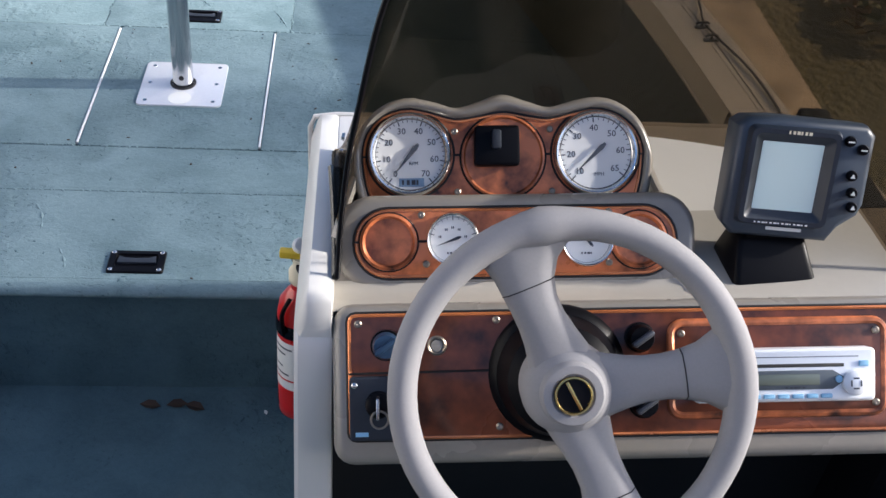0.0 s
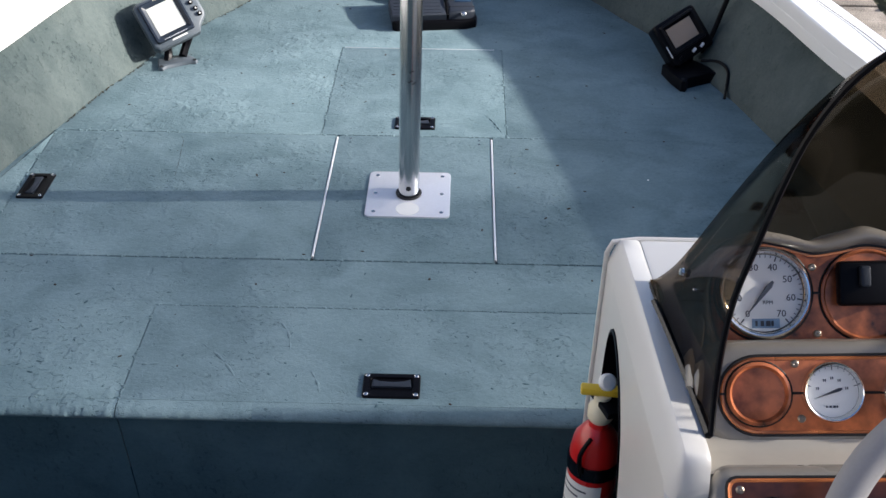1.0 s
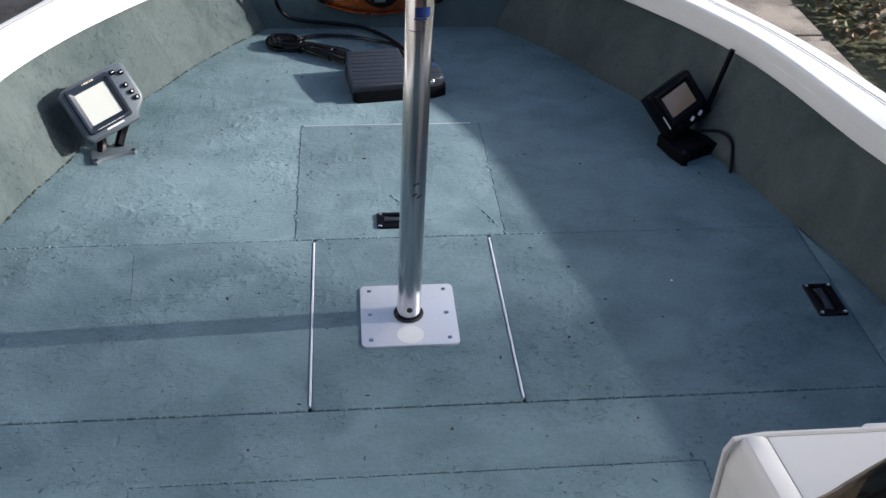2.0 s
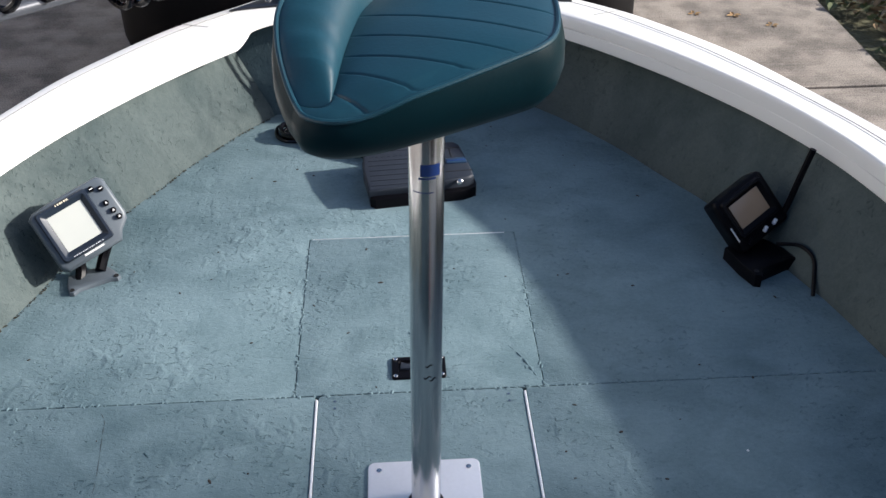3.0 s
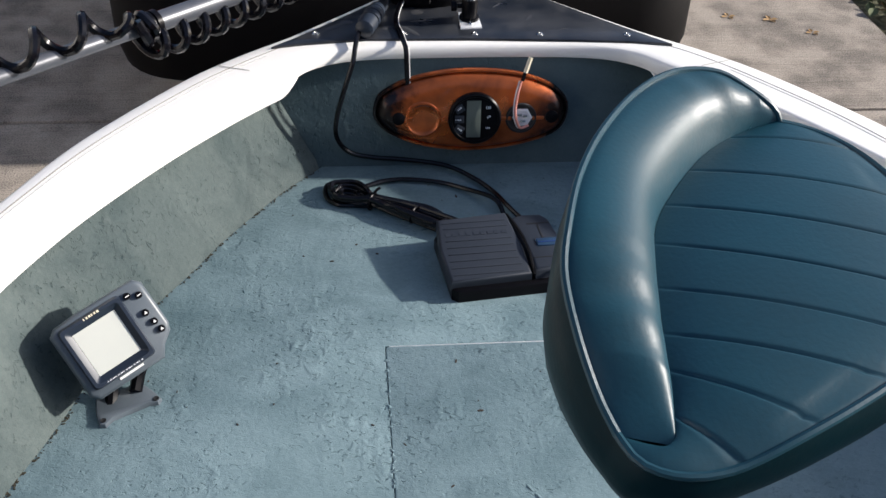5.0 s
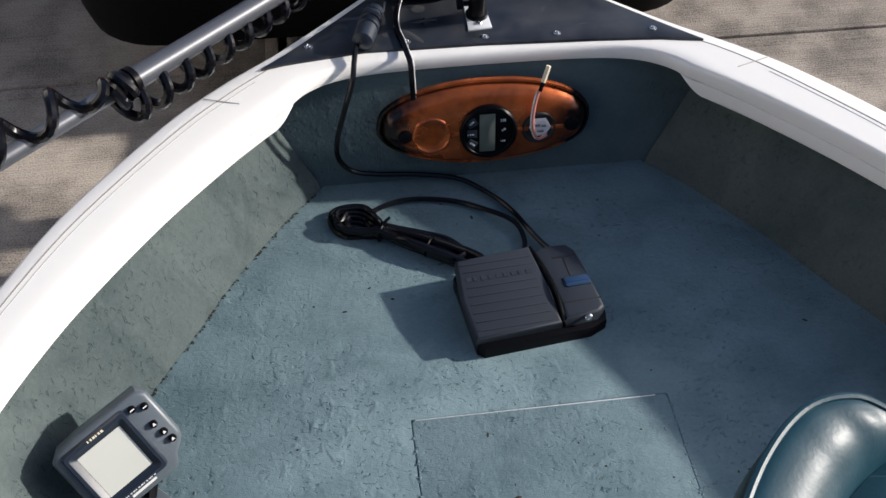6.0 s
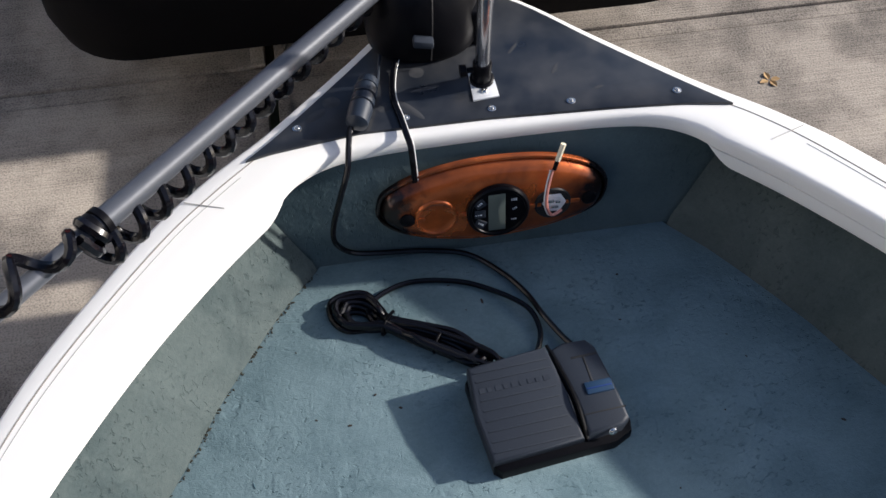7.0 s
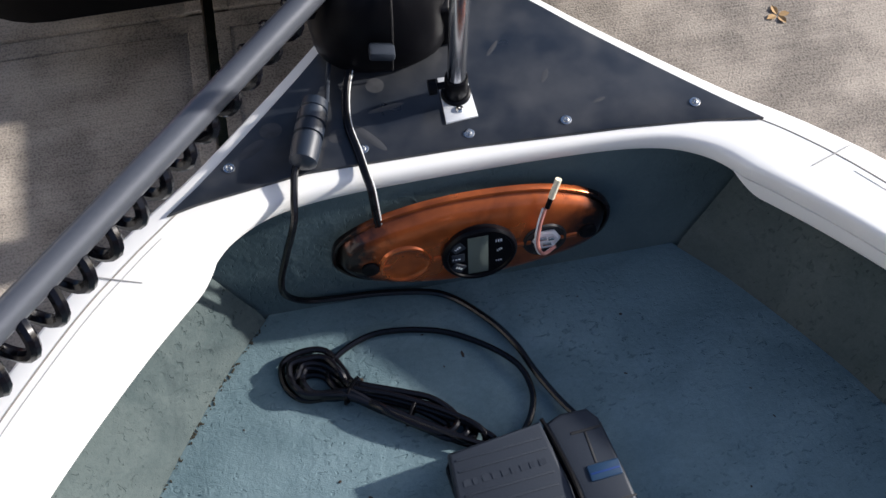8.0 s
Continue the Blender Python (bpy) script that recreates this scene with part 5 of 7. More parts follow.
# ---------------------------------------------------------------- trolling motor
def trolling_motor():
    mot = thing("trolling_motor", "black bow mount trolling motor with grey shaft stowed along the gunwale", "trolling motor", pose(0.003, 0.005, -0.002))
    a, b = Vector((-0.855, 0.632, 0.4046)), Vector((0.077, 1.638, 0.340))
    d = (b - a).normalized()
    at = lambda s: a + d * s
    part("shaft", tube([at(-0.30), at(0.50)], 0.0125, 20), SHAFT_GREY, mot, "grey motor shaft")
    part("outer_tube", tube([at(0.46), at(1.04), at(1.045), at(1.30)], [0.0160, 0.0160, 0.0175, 0.0175], 20), SHAFT_GREY, mot, "thicker grey outer tube")
    col = Mesh()
    for s, r in ((0.455, 0.021), (0.468, 0.021)):
        tube([at(s), at(s + 0.009)], r, 20, mesh=col)
    part("collar", col, BLACK, mot)
    side = Vector((d.y, -d.x, 0)).normalized()
    up = Vector((0, 0, 1))
    pts, ang, s = [], 0.0, -0.22
    while s < 1.06:
        near = min(1.0, max(0.0, (s - 0.40) / 0.06))
        pitch = 0.078 * (1 - near) + 0.044 * near
        rad = 0.021 * (1 - near) + (0.021 - 0.005 * min(1.0, max(0.0, (s - 0.46) / 0.5))) * near
        c = at(s) + side * (0.008 * (1 - near) + (0.013 - 0.030 * min(1.0, max(0.0, (s - 0.46) / 0.5))) * near) + up * (0.030 * (1 - near) - 0.027 * near)
        pts.append(c + rad * (math.cos(ang) * side + math.sin(ang) * up))
        s += pitch / 14
        ang += math.tau / 14
    part("coiled_cord", tube(pts, 0.0076, 8), BLACK_RUBBER, mot, "black coiled power cord")
    part("cord_knot", tube(smooth_path([at(0.43) + side * 0.016 + up * 0.02, at(0.44) + side * 0.022 - up * 0.008, at(0.452) + side * 0.008 - up * 0.022, at(0.455) - side * 0.016, at(0.45) + up * 0.020, at(0.458) + side * 0.022, at(0.466) - up * 0.022], 6), 0.0080, 7), BLACK_RUBBER, mot)
    # housing of the mount: a rounded pod over the deck
    c = Vector((-0.080, 1.416, TOP + 0.006))
    rings = []
    for k, (z, f) in enumerate(((0.0, 0.86), (0.012, 0.97), (0.04, 1.0), (0.075, 0.98), (0.105, 0.90), (0.128, 0.74), (0.142, 0.48), (0.147, 0.15))):
        rings.append([(c.x + f * 0.092 * math.copysign(abs(math.cos(q)) ** 0.8, math.cos(q)), c.y + f * 0.082 * math.copysign(abs(math.sin(q)) ** 0.8, math.sin(q)) + 0.02 * z / 0.14, c.z + z) for q in np.linspace(0, math.tau, 37)[:-1]])
    pod = part("housing", Mesh().rings(rings), BLACK, mot, "scuffed black plastic housing", 50)
    part("housing_seam", tube([(c.x + 0.004 + 0.01 * math.sin(q), c.y - 0.0835 * math.cos(q), c.z + 0.004 + 0.147 * abs(math.sin(q)) ** 0.85) for q in np.linspace(0.05, math.pi / 2, 12)], 0.0013, 5), SOCKET, pod)
    part("latch_tab", box(-0.016, -0.012, -0.006, 0.016, 0.012, 0.006, 0.003), CHARCOAL, pod, "grey release tab", at=pose(c.x - 0.008, c.y - 0.087, c.z + 0.058, -12, 8, -6))
    # mount arm running forward over the bow, with lettering as plain yellow blocks
    arm = part("mount_arm", slab([(-0.03, -0.05), (0.045, -0.045), (0.05, 0.33), (-0.03, 0.35)], 0.0, 0.07, 0.012, 3), BLACK, mot, "black mount arm over the bow", at=pose(-0.026, 1.424, TOP + 0.012, 4, 0, -12))
    for k in range(6):
        part("yellow_letter_block", box(-0.006, -0.008, 0, 0.006, 0.008, 0.0012, 0.0004), YELLOW, arm, at=pose(0.0505, -0.024 + 0.026 * k, 0.038, 0, 90, 0) if k else pose(0.0465, -0.026, 0.038, 0, 90, 0))
    part("shaft_clamp", box(-0.035, -0.03, -0.035, 0.035, 0.03, 0.03, 0.01), BLACK, mot, at=frame_of(at(1.10), d, (0, 0, 1)))
    return mot


trolling_motor()

# ---------------------------------------------------------------- bow light pole
pole = thing("bow_light_pole", "grey metal tube light pole in a black socket", "light pole", pose(0.0, 1.292, TOP + 0.0045) @ Matrix.Scale(0.90, 4))
part("mount_plate", slab([(-0.023, -0.044), (0.023, -0.040), (0.021, 0.034), (-0.020, 0.036)], 0, 0.003, 0.001, 2), HINGE, pole, "small bright metal plate")
screw(pole, pose(0.0, -0.025, 0.003), 0.0062, 0.004)
tilt = frame_of((0, 0.003, 0.002), (1, 0, 0.03), (0, 0.98, 0.19))
part("socket", lathe([(0.021, 0), (0.0215, 0.006), (0.019, 0.0085), (0.0165, 0.009), (0.0165, 0.05), (0.0145, 0.053), (0, 0.053)], 24), BLACK, pole, at=tilt)
part("thumb_screw", lathe([(0, 0), (0.005, 0), (0.005, 0.012), (0.011, 0.013), (0.011, 0.024), (0, 0.025)], 12), BLACK, pole, at=tilt @ pose(-0.015, 0, 0.034, 0, -90, 0))
part("tube", lathe([(0.0128, 0.05), (0.0128, 0.62), (0.0108, 0.62), (0.0108, 0.05)], 24), ALUMINIUM, pole, "dull aluminium tube", at=tilt)


# ================================================================ steering console
DASH = frame_of((0.3948, -1.0068, 0.3834), (0.9974, -0.0249, 0.0681), (-0.0367, 0.6372, 0.7699))  # x to starboard, y up the dash, z out of it
CONSOLE_AT = Matrix.Translation((0.003, -0.008, -0.011))


def console_top_z(y):
    return 0.353 + (-0.612 - y) / 0.383 * 0.055


def holed_plate(outline, hole_c, hole, x0, x1, n=56):
    """A plate in the y-z plane between x0 and x1, with a hole given as (y, z) round its own middle."""
    def ray(poly, a):
        dy, dz, best = math.cos(a), math.sin(a), 1e9
        for (ay, az), (by, bz) in zip(poly, poly[1:] + poly[:1]):
            ey, ez = by - ay, bz - az
            det = dy * ez - dz * ey
            if abs(det) < 1e-9:
                continue
            t = ((ay - hole_c[0]) * ez - (az - hole_c[1]) * ey) / det
            s = ((ay - hole_c[0]) * dz - (az - hole_c[1]) * dy) / det
            if t > 0 and -1e-6 <= s <= 1 + 1e-6:
                best = min(best, t)
        return hole_c[0] + best * dy, hole_c[1] + best * dz
    angles = sorted({round(k * math.tau / n, 5) for k in range(n)} | {round(math.atan2(z - hole_c[1], y - hole_c[0]) % math.tau, 5) for y, z in outline})
    o, h = [ray(outline, a) for a in angles], [ray(hole, a) for a in angles]
    e = 0.006
    shrink = lambda p: (p[0] + (hole_c[0] - p[0]) * e, p[1] + (hole_c[1] - p[1]) * e)
    rings = [[(x0 + 0.004, *p) for p in o], [(x0, *shrink(p)) for p in o], [(x0, *p) for p in h], [(x1, *p) for p in h], [(x1, *shrink(p)) for p in o], [(x1 - 0.004, *p) for p in o], [(x0 + 0.004, *p) for p in o]]
    return Mesh().rings(rings, True, False, False)


con = thing("steering_console", "white fibreglass steering console with taupe dash on the cockpit floor", "console")
side_shape = [(-0.612, SOLE), (-1.05, SOLE), (-1.085, -0.05), (-1.070, 0.18), (-1.035, 0.31), (-1.017, 0.362), (-0.998, 0.378), (-0.612, 0.3225)]
hole = [(p[0], p[1]) for p in smooth_path([(-0.700, 0.295), (-0.676, 0.24), (-0.68, 0.10), (-0.70, 0.0), (-0.76, -0.05), (-0.83, -0.03), (-0.862, 0.06), (-0.852, 0.15), (-0.815, 0.24), (-0.755, 0.29)], 4, True)]
part("side_panel", holed_plate(side_shape, (-0.76, 0.13), hole, 0.268, 0.3045), CONSOLE_WHITE, con, "white side panel with an oval cutout", at=CONSOLE_AT)
part("cutout_lining", holed_plate([(y * 0.98 - 0.0152, z * 1.0) for y, z in hole], (-0.76, 0.13), [(-0.76 + (y + 0.76) * 0.97, 0.13 + (z - 0.13) * 0.97) for y, z in hole], 0.266, 0.307, 40), BLACK, con, "black edge trim of the cutout", at=CONSOLE_AT)
top = Mesh()
ys = [-0.606, -0.609, -0.613] + [-0.62 - 0.028 * k for k in range(11)]
top.rings([[(x, y, console_top_z(y) + dz - (0.006 if k == 0 else 0.002 if k == 1 else 0)) for x, dz in ((0.300, -0.02), (0.303, 0.001), (0.31, 0.002), (0.94, 0.002), (0.95, -0.03))] for k, y in enumerate(ys)], False, False, False)
part("top_panel", top, CONSOLE_WHITE, con, "white console top", at=CONSOLE_AT)
wing = Mesh()
wing.rings([[(x, y, console_top_z(y) + dz - drop) for x, dz in ((0.2676, -0.036), (0.2684, -0.029), (0.2745, -0.010), (0.2785, 0.0005), (0.2815, 0.003), (0.298, 0.003), (0.303, 0.0), (0.3049, -0.036))]
            for y, drop in [(-0.6055, 0.006), (-0.608, 0.002), (-0.613, 0.0)] + [(-0.64 - 0.03 * k, 0.0) for k in range(12)] + [(-0.986, 0.0), (-0.994, 0.001), (-1.000, 0.004), (-1.0045, 0.010), (-1.009, 0.022), (-1.0125, 0.032)]], False, False, True)
part("wing_cap", wing, CONSOLE_WHITE, con, "white cap of the side wing", at=CONSOLE_AT)
part("front_panel", box(0.275, -0.630, SOLE, 0.945, -0.609, 0.350, 0.004), CONSOLE_WHITE, con, at=CONSOLE_AT)
part("edge_moulding", tube([(0.2665, -0.609, -0.1), (0.2665, -0.609, 0.335), (0.272, -0.609, 0.350), (0.30, -0.608, 0.3535), (0.9, -0.608, 0.3535)], 0.0035, 8), CONSOLE_WHITE, con, at=CONSOLE_AT)
# hidden block added to keep a strip of sun off the cockpit floor
part("front_sun_block", box(0.45, -0.6085, 0.001, 0.94, -0.546, 0.28, 0.004), CONSOLE_WHITE, con)
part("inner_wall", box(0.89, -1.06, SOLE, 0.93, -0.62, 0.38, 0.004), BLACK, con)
# solid dark panel standing in for the shade under the dash
part("under_dash", box(0.30, -0.98, SOLE, 0.90, -0.95, 0.30, 0.002), SOCKET, con, "near-black panel put in for the shade below the dash")
# moulded dash: a lower tray, a sweep with sheen in its colour, and a pod with two gauge rows
part("dash_lower", slab(rect(-0.089, -0.149, 0.56, 0.003, 0.020, 5), -0.10, 0.006, 0.010, 4, m=DASH), CONSOLE_GREY, con, "taupe moulded lower dash")
shelf = Mesh()
sweep = [(-0.003, -0.003), (0.001, -0.009), (0.005, -0.019), (0.010, -0.030), (0.016, -0.038), (0.024, -0.0425)]
shelf.rings([[(x, v, w) for v, w in sweep] for x in (-0.100, 0.0, 0.1, 0.2, 0.274)], False, False, False, DASH)
sweep = [(-0.003, -0.003), (0.004, -0.009), (0.012, -0.020), (0.036, -0.053), (0.07, -0.099), (0.09, -0.128)]
shelf.rings([[(x, v, w) for v, w in sweep] for x in (0.274, 0.4, 0.555)], False, False, False, DASH)
part("dash_shelf", shelf, CONSOLE_SHEEN, con, "taupe sweep between the dash steps, its sheen put into a paler colour")
part("dash_middle", slab(rect(-0.088, 0.013, 0.270, 0.1075, 0.037, 8), -0.11, -0.0405, 0.009, 5, m=DASH), CONSOLE_GREY, con, "taupe moulded gauge step")


def round_to(outline, centre, n=120):
    """n points of a closed outline at even angles round its middle."""
    p = np.array(smooth_path(outline, 6, True)) - centre
    a = np.unwrap(np.arctan2(p[:, 1], p[:, 0]))
    if a[-1] < a[0]:
        p, a = p[::-1], a[::-1]
    r = np.hypot(p[:, 0], p[:, 1])
    a, r = np.r_[a - math.tau, a, a + math.tau], np.r_[r, r, r]
    order = np.argsort(a)
    q = np.linspace(0, math.tau, n, endpoint=False)
    d = np.interp(q, a[order], r[order])
    return [(centre[0] + float(x), centre[1] + float(y)) for x, y in zip(d * np.cos(q), d * np.sin(q))]


POD = (0.084, 0.152)
HOOD = round_to([(-0.0745, 0.135), (-0.072, 0.160), (-0.060, 0.187), (-0.040, 0.205), (-0.0143, 0.2119), (0.012, 0.2075), (0.034, 0.2008), (0.057, 0.2065), (0.0836, 0.2143), (0.110, 0.2070), (0.1331, 0.2008), (0.156, 0.2065), (0.1824, 0.211),
                 (0.207, 0.205), (0.228, 0.187), (0.240, 0.160), (0.2435, 0.135), (0.242, 0.112), (0.220, 0.100), (0.15, 0.097), (0.084, 0.097), (0.02, 0.097), (-0.052, 0.100), (-0.073, 0.112)], POD)
BURL = round_to([(-0.0634, 0.150), (-0.058, 0.174), (-0.042, 0.192), (-0.0157, 0.2002), (0.012, 0.195), (0.034, 0.1885), (0.057, 0.191), (0.0845, 0.1955), (0.112, 0.191), (0.133, 0.1885), (0.156, 0.194), (0.1823, 0.199), (0.208, 0.191),
                 (0.226, 0.173), (0.2323, 0.150), (0.228, 0.129), (0.216, 0.1135), (0.200, 0.1075), (0.150, 0.1065), (0.0832, 0.1065), (0.02, 0.1068), (-0.0347, 0.1085), (-0.048, 0.115), (-0.059, 0.130)], POD)
hood = []
for f, g, w in ((0, 1.0, -0.21), (0, 1.0, -0.108), (0.10, 1.0, -0.1015), (0.32, 1.0, -0.0975), (0.58, 1.0, -0.0965), (0.82, 1.0, -0.0985), (0.97, 1.0, -0.1025), (1.02, 1.0, -0.109)):
    hood.append([(hx + (bx - hx) * f, hy + (by - hy) * f, w) for (hx, hy), (bx, by) in zip(HOOD, BURL)])
part("binnacle", Mesh().rings(hood, True, True, False, DASH), CONSOLE_GREY, con, "taupe gauge hood with three humps", 60)
for side in (1, -1):
    flank = []
    for v, xe, w in ((0.012, 0.2725, -0.040), (0.03, 0.2705, -0.045), (0.05, 0.2675, -0.051), (0.075, 0.262, -0.060), (0.10, 0.2545, -0.074), (0.12, 0.2485, -0.090), (0.14, 0.2440, -0.104), (0.155, 0.2415, -0.110)):
        flank.append([((x if side > 0 else 0.169 - x), v, z) for x, z in ((xe - (0.045 if v < 0.09 else 0.011), w + (0.0005 if v < 0.09 else -0.012)), (xe - (0.012 if v < 0.09 else 0.008), w - (0 if v < 0.09 else 0.002)), (xe - 0.005, w - 0.003), (xe - 0.001, w - 0.009), (xe, w - 0.018), (xe + 0.005, w - 0.10))])
    part("pod_flank", Mesh().rings(flank, False, False, False, DASH), CONSOLE_GREY, con, "flared flank of the gauge pod", 60)
part("upper_fascia", slab(BURL, -0.112, -0.1025, 0.0012, 2, m=DASH), COPPER, con, "worn copper fascia plate")
# near-black tubes put in for the shadow line round each fascia
part("fascia_shadow_line", tube([DASH @ Vector((x, y, -0.1028)) for x, y in BURL], 0.0016, 6, True), SOCKET, con)
burl_mid = rect(-0.0685, 0.0262, 0.2487, 0.0937, 0.0330, 8)
part("fascia_shadow_line", tube([DASH @ Vector((x, y, -0.0405)) for x, y in offset(burl_mid, -0.0008)], 0.0018, 6, True), SOCKET, con)
part("middle_fascia", slab(burl_mid, -0.05, -0.0385, 0.0018, 2, m=DASH), COPPER, con, "worn copper fascia plate")
# lips coloured bright to stand in for edges that catch the sky
part("fascia_lip", tube([DASH @ Vector((x, y, -0.0392)) for x, y in offset(burl_mid, 0.0016)], 0.0017, 6, True), COPPER_LIP, con, "raised edge of the fascia, its highlight put into a brighter copper")
part("fascia_lip", tube([DASH @ Vector((x, y, -0.1030)) for x, y in offset(BURL, 0.0024)], 0.0017, 6, True), COPPER_LIP, con, "raised edge of the fascia, its highlight put into a brighter copper")
part("fascia_lip", tube([DASH @ Vector((x, y, 0.0078)) for x, y in rect(-0.0722, -0.1222, 0.4487, -0.0068, 0.006, 3)], 0.0018, 6, True), COPPER_LIP, con, "raised edge of the fascia, its highlight put into a brighter copper")
part("lower_fascia", slab(rect(-0.0735, -0.1235, 0.450, -0.0055, 0.007, 3), -0.004, 0.0085, 0.0018, 2, m=DASH), COPPER_DARK, con, "dark burl switch fascia")
part("fascia_shadow_line", tube([DASH @ Vector((x, y, 0.0062)) for x, y in rect(-0.0745, -0.1245, 0.451, -0.0045, 0.008, 3)], 0.0016, 6, True), SOCKET, con)
part("radio_frame", tube([DASH @ Vector((x, y, 0.0085)) for x, y in rect(0.2300, -0.1060, 0.4335, -0.0185, 0.011, 5)], 0.0040, 8, True), COPPER, con, "raised copper frame")
part("radio_plate", slab(rect(0.2315, -0.1045, 0.432, -0.020, 0.010, 4), 0.006, 0.0105, 0.001, 2, m=DASH), COPPER_DARK, con, "dark burl radio plate")
for x, y, w in ((0.0335, 0.1755, -0.1025), (0.1335, 0.177, -0.1025), (0.036, 0.1125, -0.1025), (0.135, 0.112, -0.1025), (-0.003, 0.0877, -0.0385), (0.0014, 0.0394, -0.0385), (0.182, 0.0885, -0.0385), (0.182, 0.0385, -0.0385),
                (-0.064, -0.0145, 0.0085), (0.0655, -0.0125, 0.0085), (0.0676, -0.113, 0.0085), (-0.0615, -0.0700, 0.0085), (0.2395, -0.0285, 0.0105), (0.425, -0.0280, 0.0105), (0.425, -0.0965, 0.0105)):
    screw(con, DASH @ pose(x, y, w), 0.0037, 0.002, OLD_SCREW)
for x, y, r in ((-0.0352, 0.0615, 0.0255), (0.2118, 0.0605, 0.0255)):
    part("blank_cover", lathe([(r * 1.12, -0.001), (r * 1.10, 0.0022), (r * 1.0, 0.0032), (r * 0.93, 0.0012), (r * 0.90, -0.0002), (r * 0.4, -0.0002), (0, -0.0002)], 36), COPPER, con, at=DASH @ pose(x, y, -0.0385))
    part("cover_gap", tube([DASH @ Vector((x + r * 1.13 * math.cos(a), y + r * 1.13 * math.sin(a), -0.0388)) for a in np.linspace(0, math.tau, 33)[:-1]], 0.0012, 5, True), SOCKET, con)
part("blank_cover", lathe([(0.0440, -0.001), (0.0436, 0.0024), (0.0415, 0.003), (0.0395, 0.001), (0, 0.0006)], 40), COPPER, con, at=DASH @ pose(0.084, 0.1485, -0.1025))
for x, y, r in ((-0.0129, 0.1519, 0.0458), (0.084, 0.1485, 0.0446), (0.1812, 0.1515, 0.0468)):
    part("cover_gap", tube([DASH @ Vector((x + r * math.cos(a), y + r * math.sin(a), -0.1028)) for a in np.linspace(0, math.tau, 45)[:-1]], 0.0013, 5, True), SOCKET, con)
part("joint_line", tube([DASH @ Vector(p) for p in ((-0.0735, -0.0612, 0.0088), (0.058, -0.0600, 0.0088))], 0.0012, 5), SOCKET, con)
for x0, x1, y, w in ((-0.0634, -0.058, 0.150, -0.102), (0.0330, 0.0400, 0.151, -0.102), (0.1280, 0.1345, 0.151, -0.102), (0.2280, 0.2323, 0.150, -0.102), (-0.0075, 0.0025, 0.0617, -0.038), (0.0535, 0.071, 0.0617, -0.038), (0.1220, 0.135, 0.0617, -0.038), (-0.0685, -0.064, 0.0617, -0.038)):
    part("joint_line", tube([DASH @ Vector((x0, y, w)), DASH @ Vector((x1, y, w))], 0.0013, 5), SOCKET, con)
clip = thing("gauge_clip", "square black plastic accessory mount stuck on the blank gauge cover", "mount", DASH @ pose(0.0768, 0.1592, -0.0995))
part("block", box(-0.0235, -0.021, 0, 0.0235, 0.021, 0.014, 0.003), BLACK, clip)
part("clip_tab", box(-0.006, -0.004, 0.013, 0.004, 0.016, 0.020, 0.002), CHARCOAL, clip)


def dial(name, label, at, r, numbers, needle, unit, ticks, a0, a1, small=False):
    g = thing(name, label, "gauge", at, "dash gauges")
    part("bezel", lathe([(r * 1.035, -0.002), (r * 1.035, 0.005), (r * 1.01, 0.0085), (r * 0.97, 0.0102), (r * 0.93, 0.0096), (r * 0.90, 0.0070), (r * 0.888, 0.0046), (r * 0.874, 0.0042), (r * 0.868, 0.0026)], 48), CHROME, g, "chrome bezel ring")
    part("face_gap", tube([(r * 0.872 * math.cos(q), r * 0.872 * math.sin(q), 0.0032) for q in np.linspace(0, math.tau, 41)[:-1]], r * 0.012, 5, True), SHAFT_GREY, g)
    part("dial_face", lathe([(r * 0.89, 0.0015), (r * 0.89, 0.0028), (0, 0.0028)], 48), FACE_WHITE, g)
    for k in range(ticks):
        a = radians(a0 + (a1 - a0) * k / (ticks - 1))
        long = k % 5 == 0
        m = pose(0, 0, 0.0029, 0, 0, math.degrees(a))
        part("tick", Mesh().add(*_bar(r * (0.74 if long else 0.79), -r * (0.014 if long else 0.008), r * 0.85, r * (0.014 if long else 0.008), 0.0002)), INK, g, at=m)
    for n, txt in enumerate(numbers):
        a = radians(a0 + (a1 - a0) * n / (len(numbers) - 1))
        text_part(txt, r * 0.215, INK, g, pose(r * 0.60 * math.cos(a), r * 0.60 * math.sin(a), 0.003), "numeral")
    if unit:
        text_part(unit, r * 0.12, INK, g, pose(r * 0.08, -r * (0.22 if unit == "RPM" else 0.52), 0.003), "unit_mark")
    a = radians(needle)
    tip, tail = r * 0.72, r * 0.32
    nd = Mesh().rings([[(tip, 0, 0.0052), (tip * 0.4, -r * 0.028, 0.0052), (-tail * 0.6, -r * 0.062, 0.0052), (-tail, -r * 0.03, 0.0052), (-tail, r * 0.03, 0.0052), (-tail * 0.6, r * 0.062, 0.0052), (tip * 0.4, r * 0.028, 0.0052)],
                       [(tip, 0, 0.0058), (tip * 0.4, -r * 0.02, 0.0060), (-tail * 0.6, -r * 0.05, 0.0062), (-tail, -r * 0.02, 0.006), (-tail, r * 0.02, 0.006), (-tail * 0.6, r * 0.05, 0.0062), (tip * 0.4, r * 0.02, 0.0060)]])
    part("needle", nd, SHAFT_GREY if not small else INK, g, at=pose(0, 0, 0, 0, 0, needle))
    return g


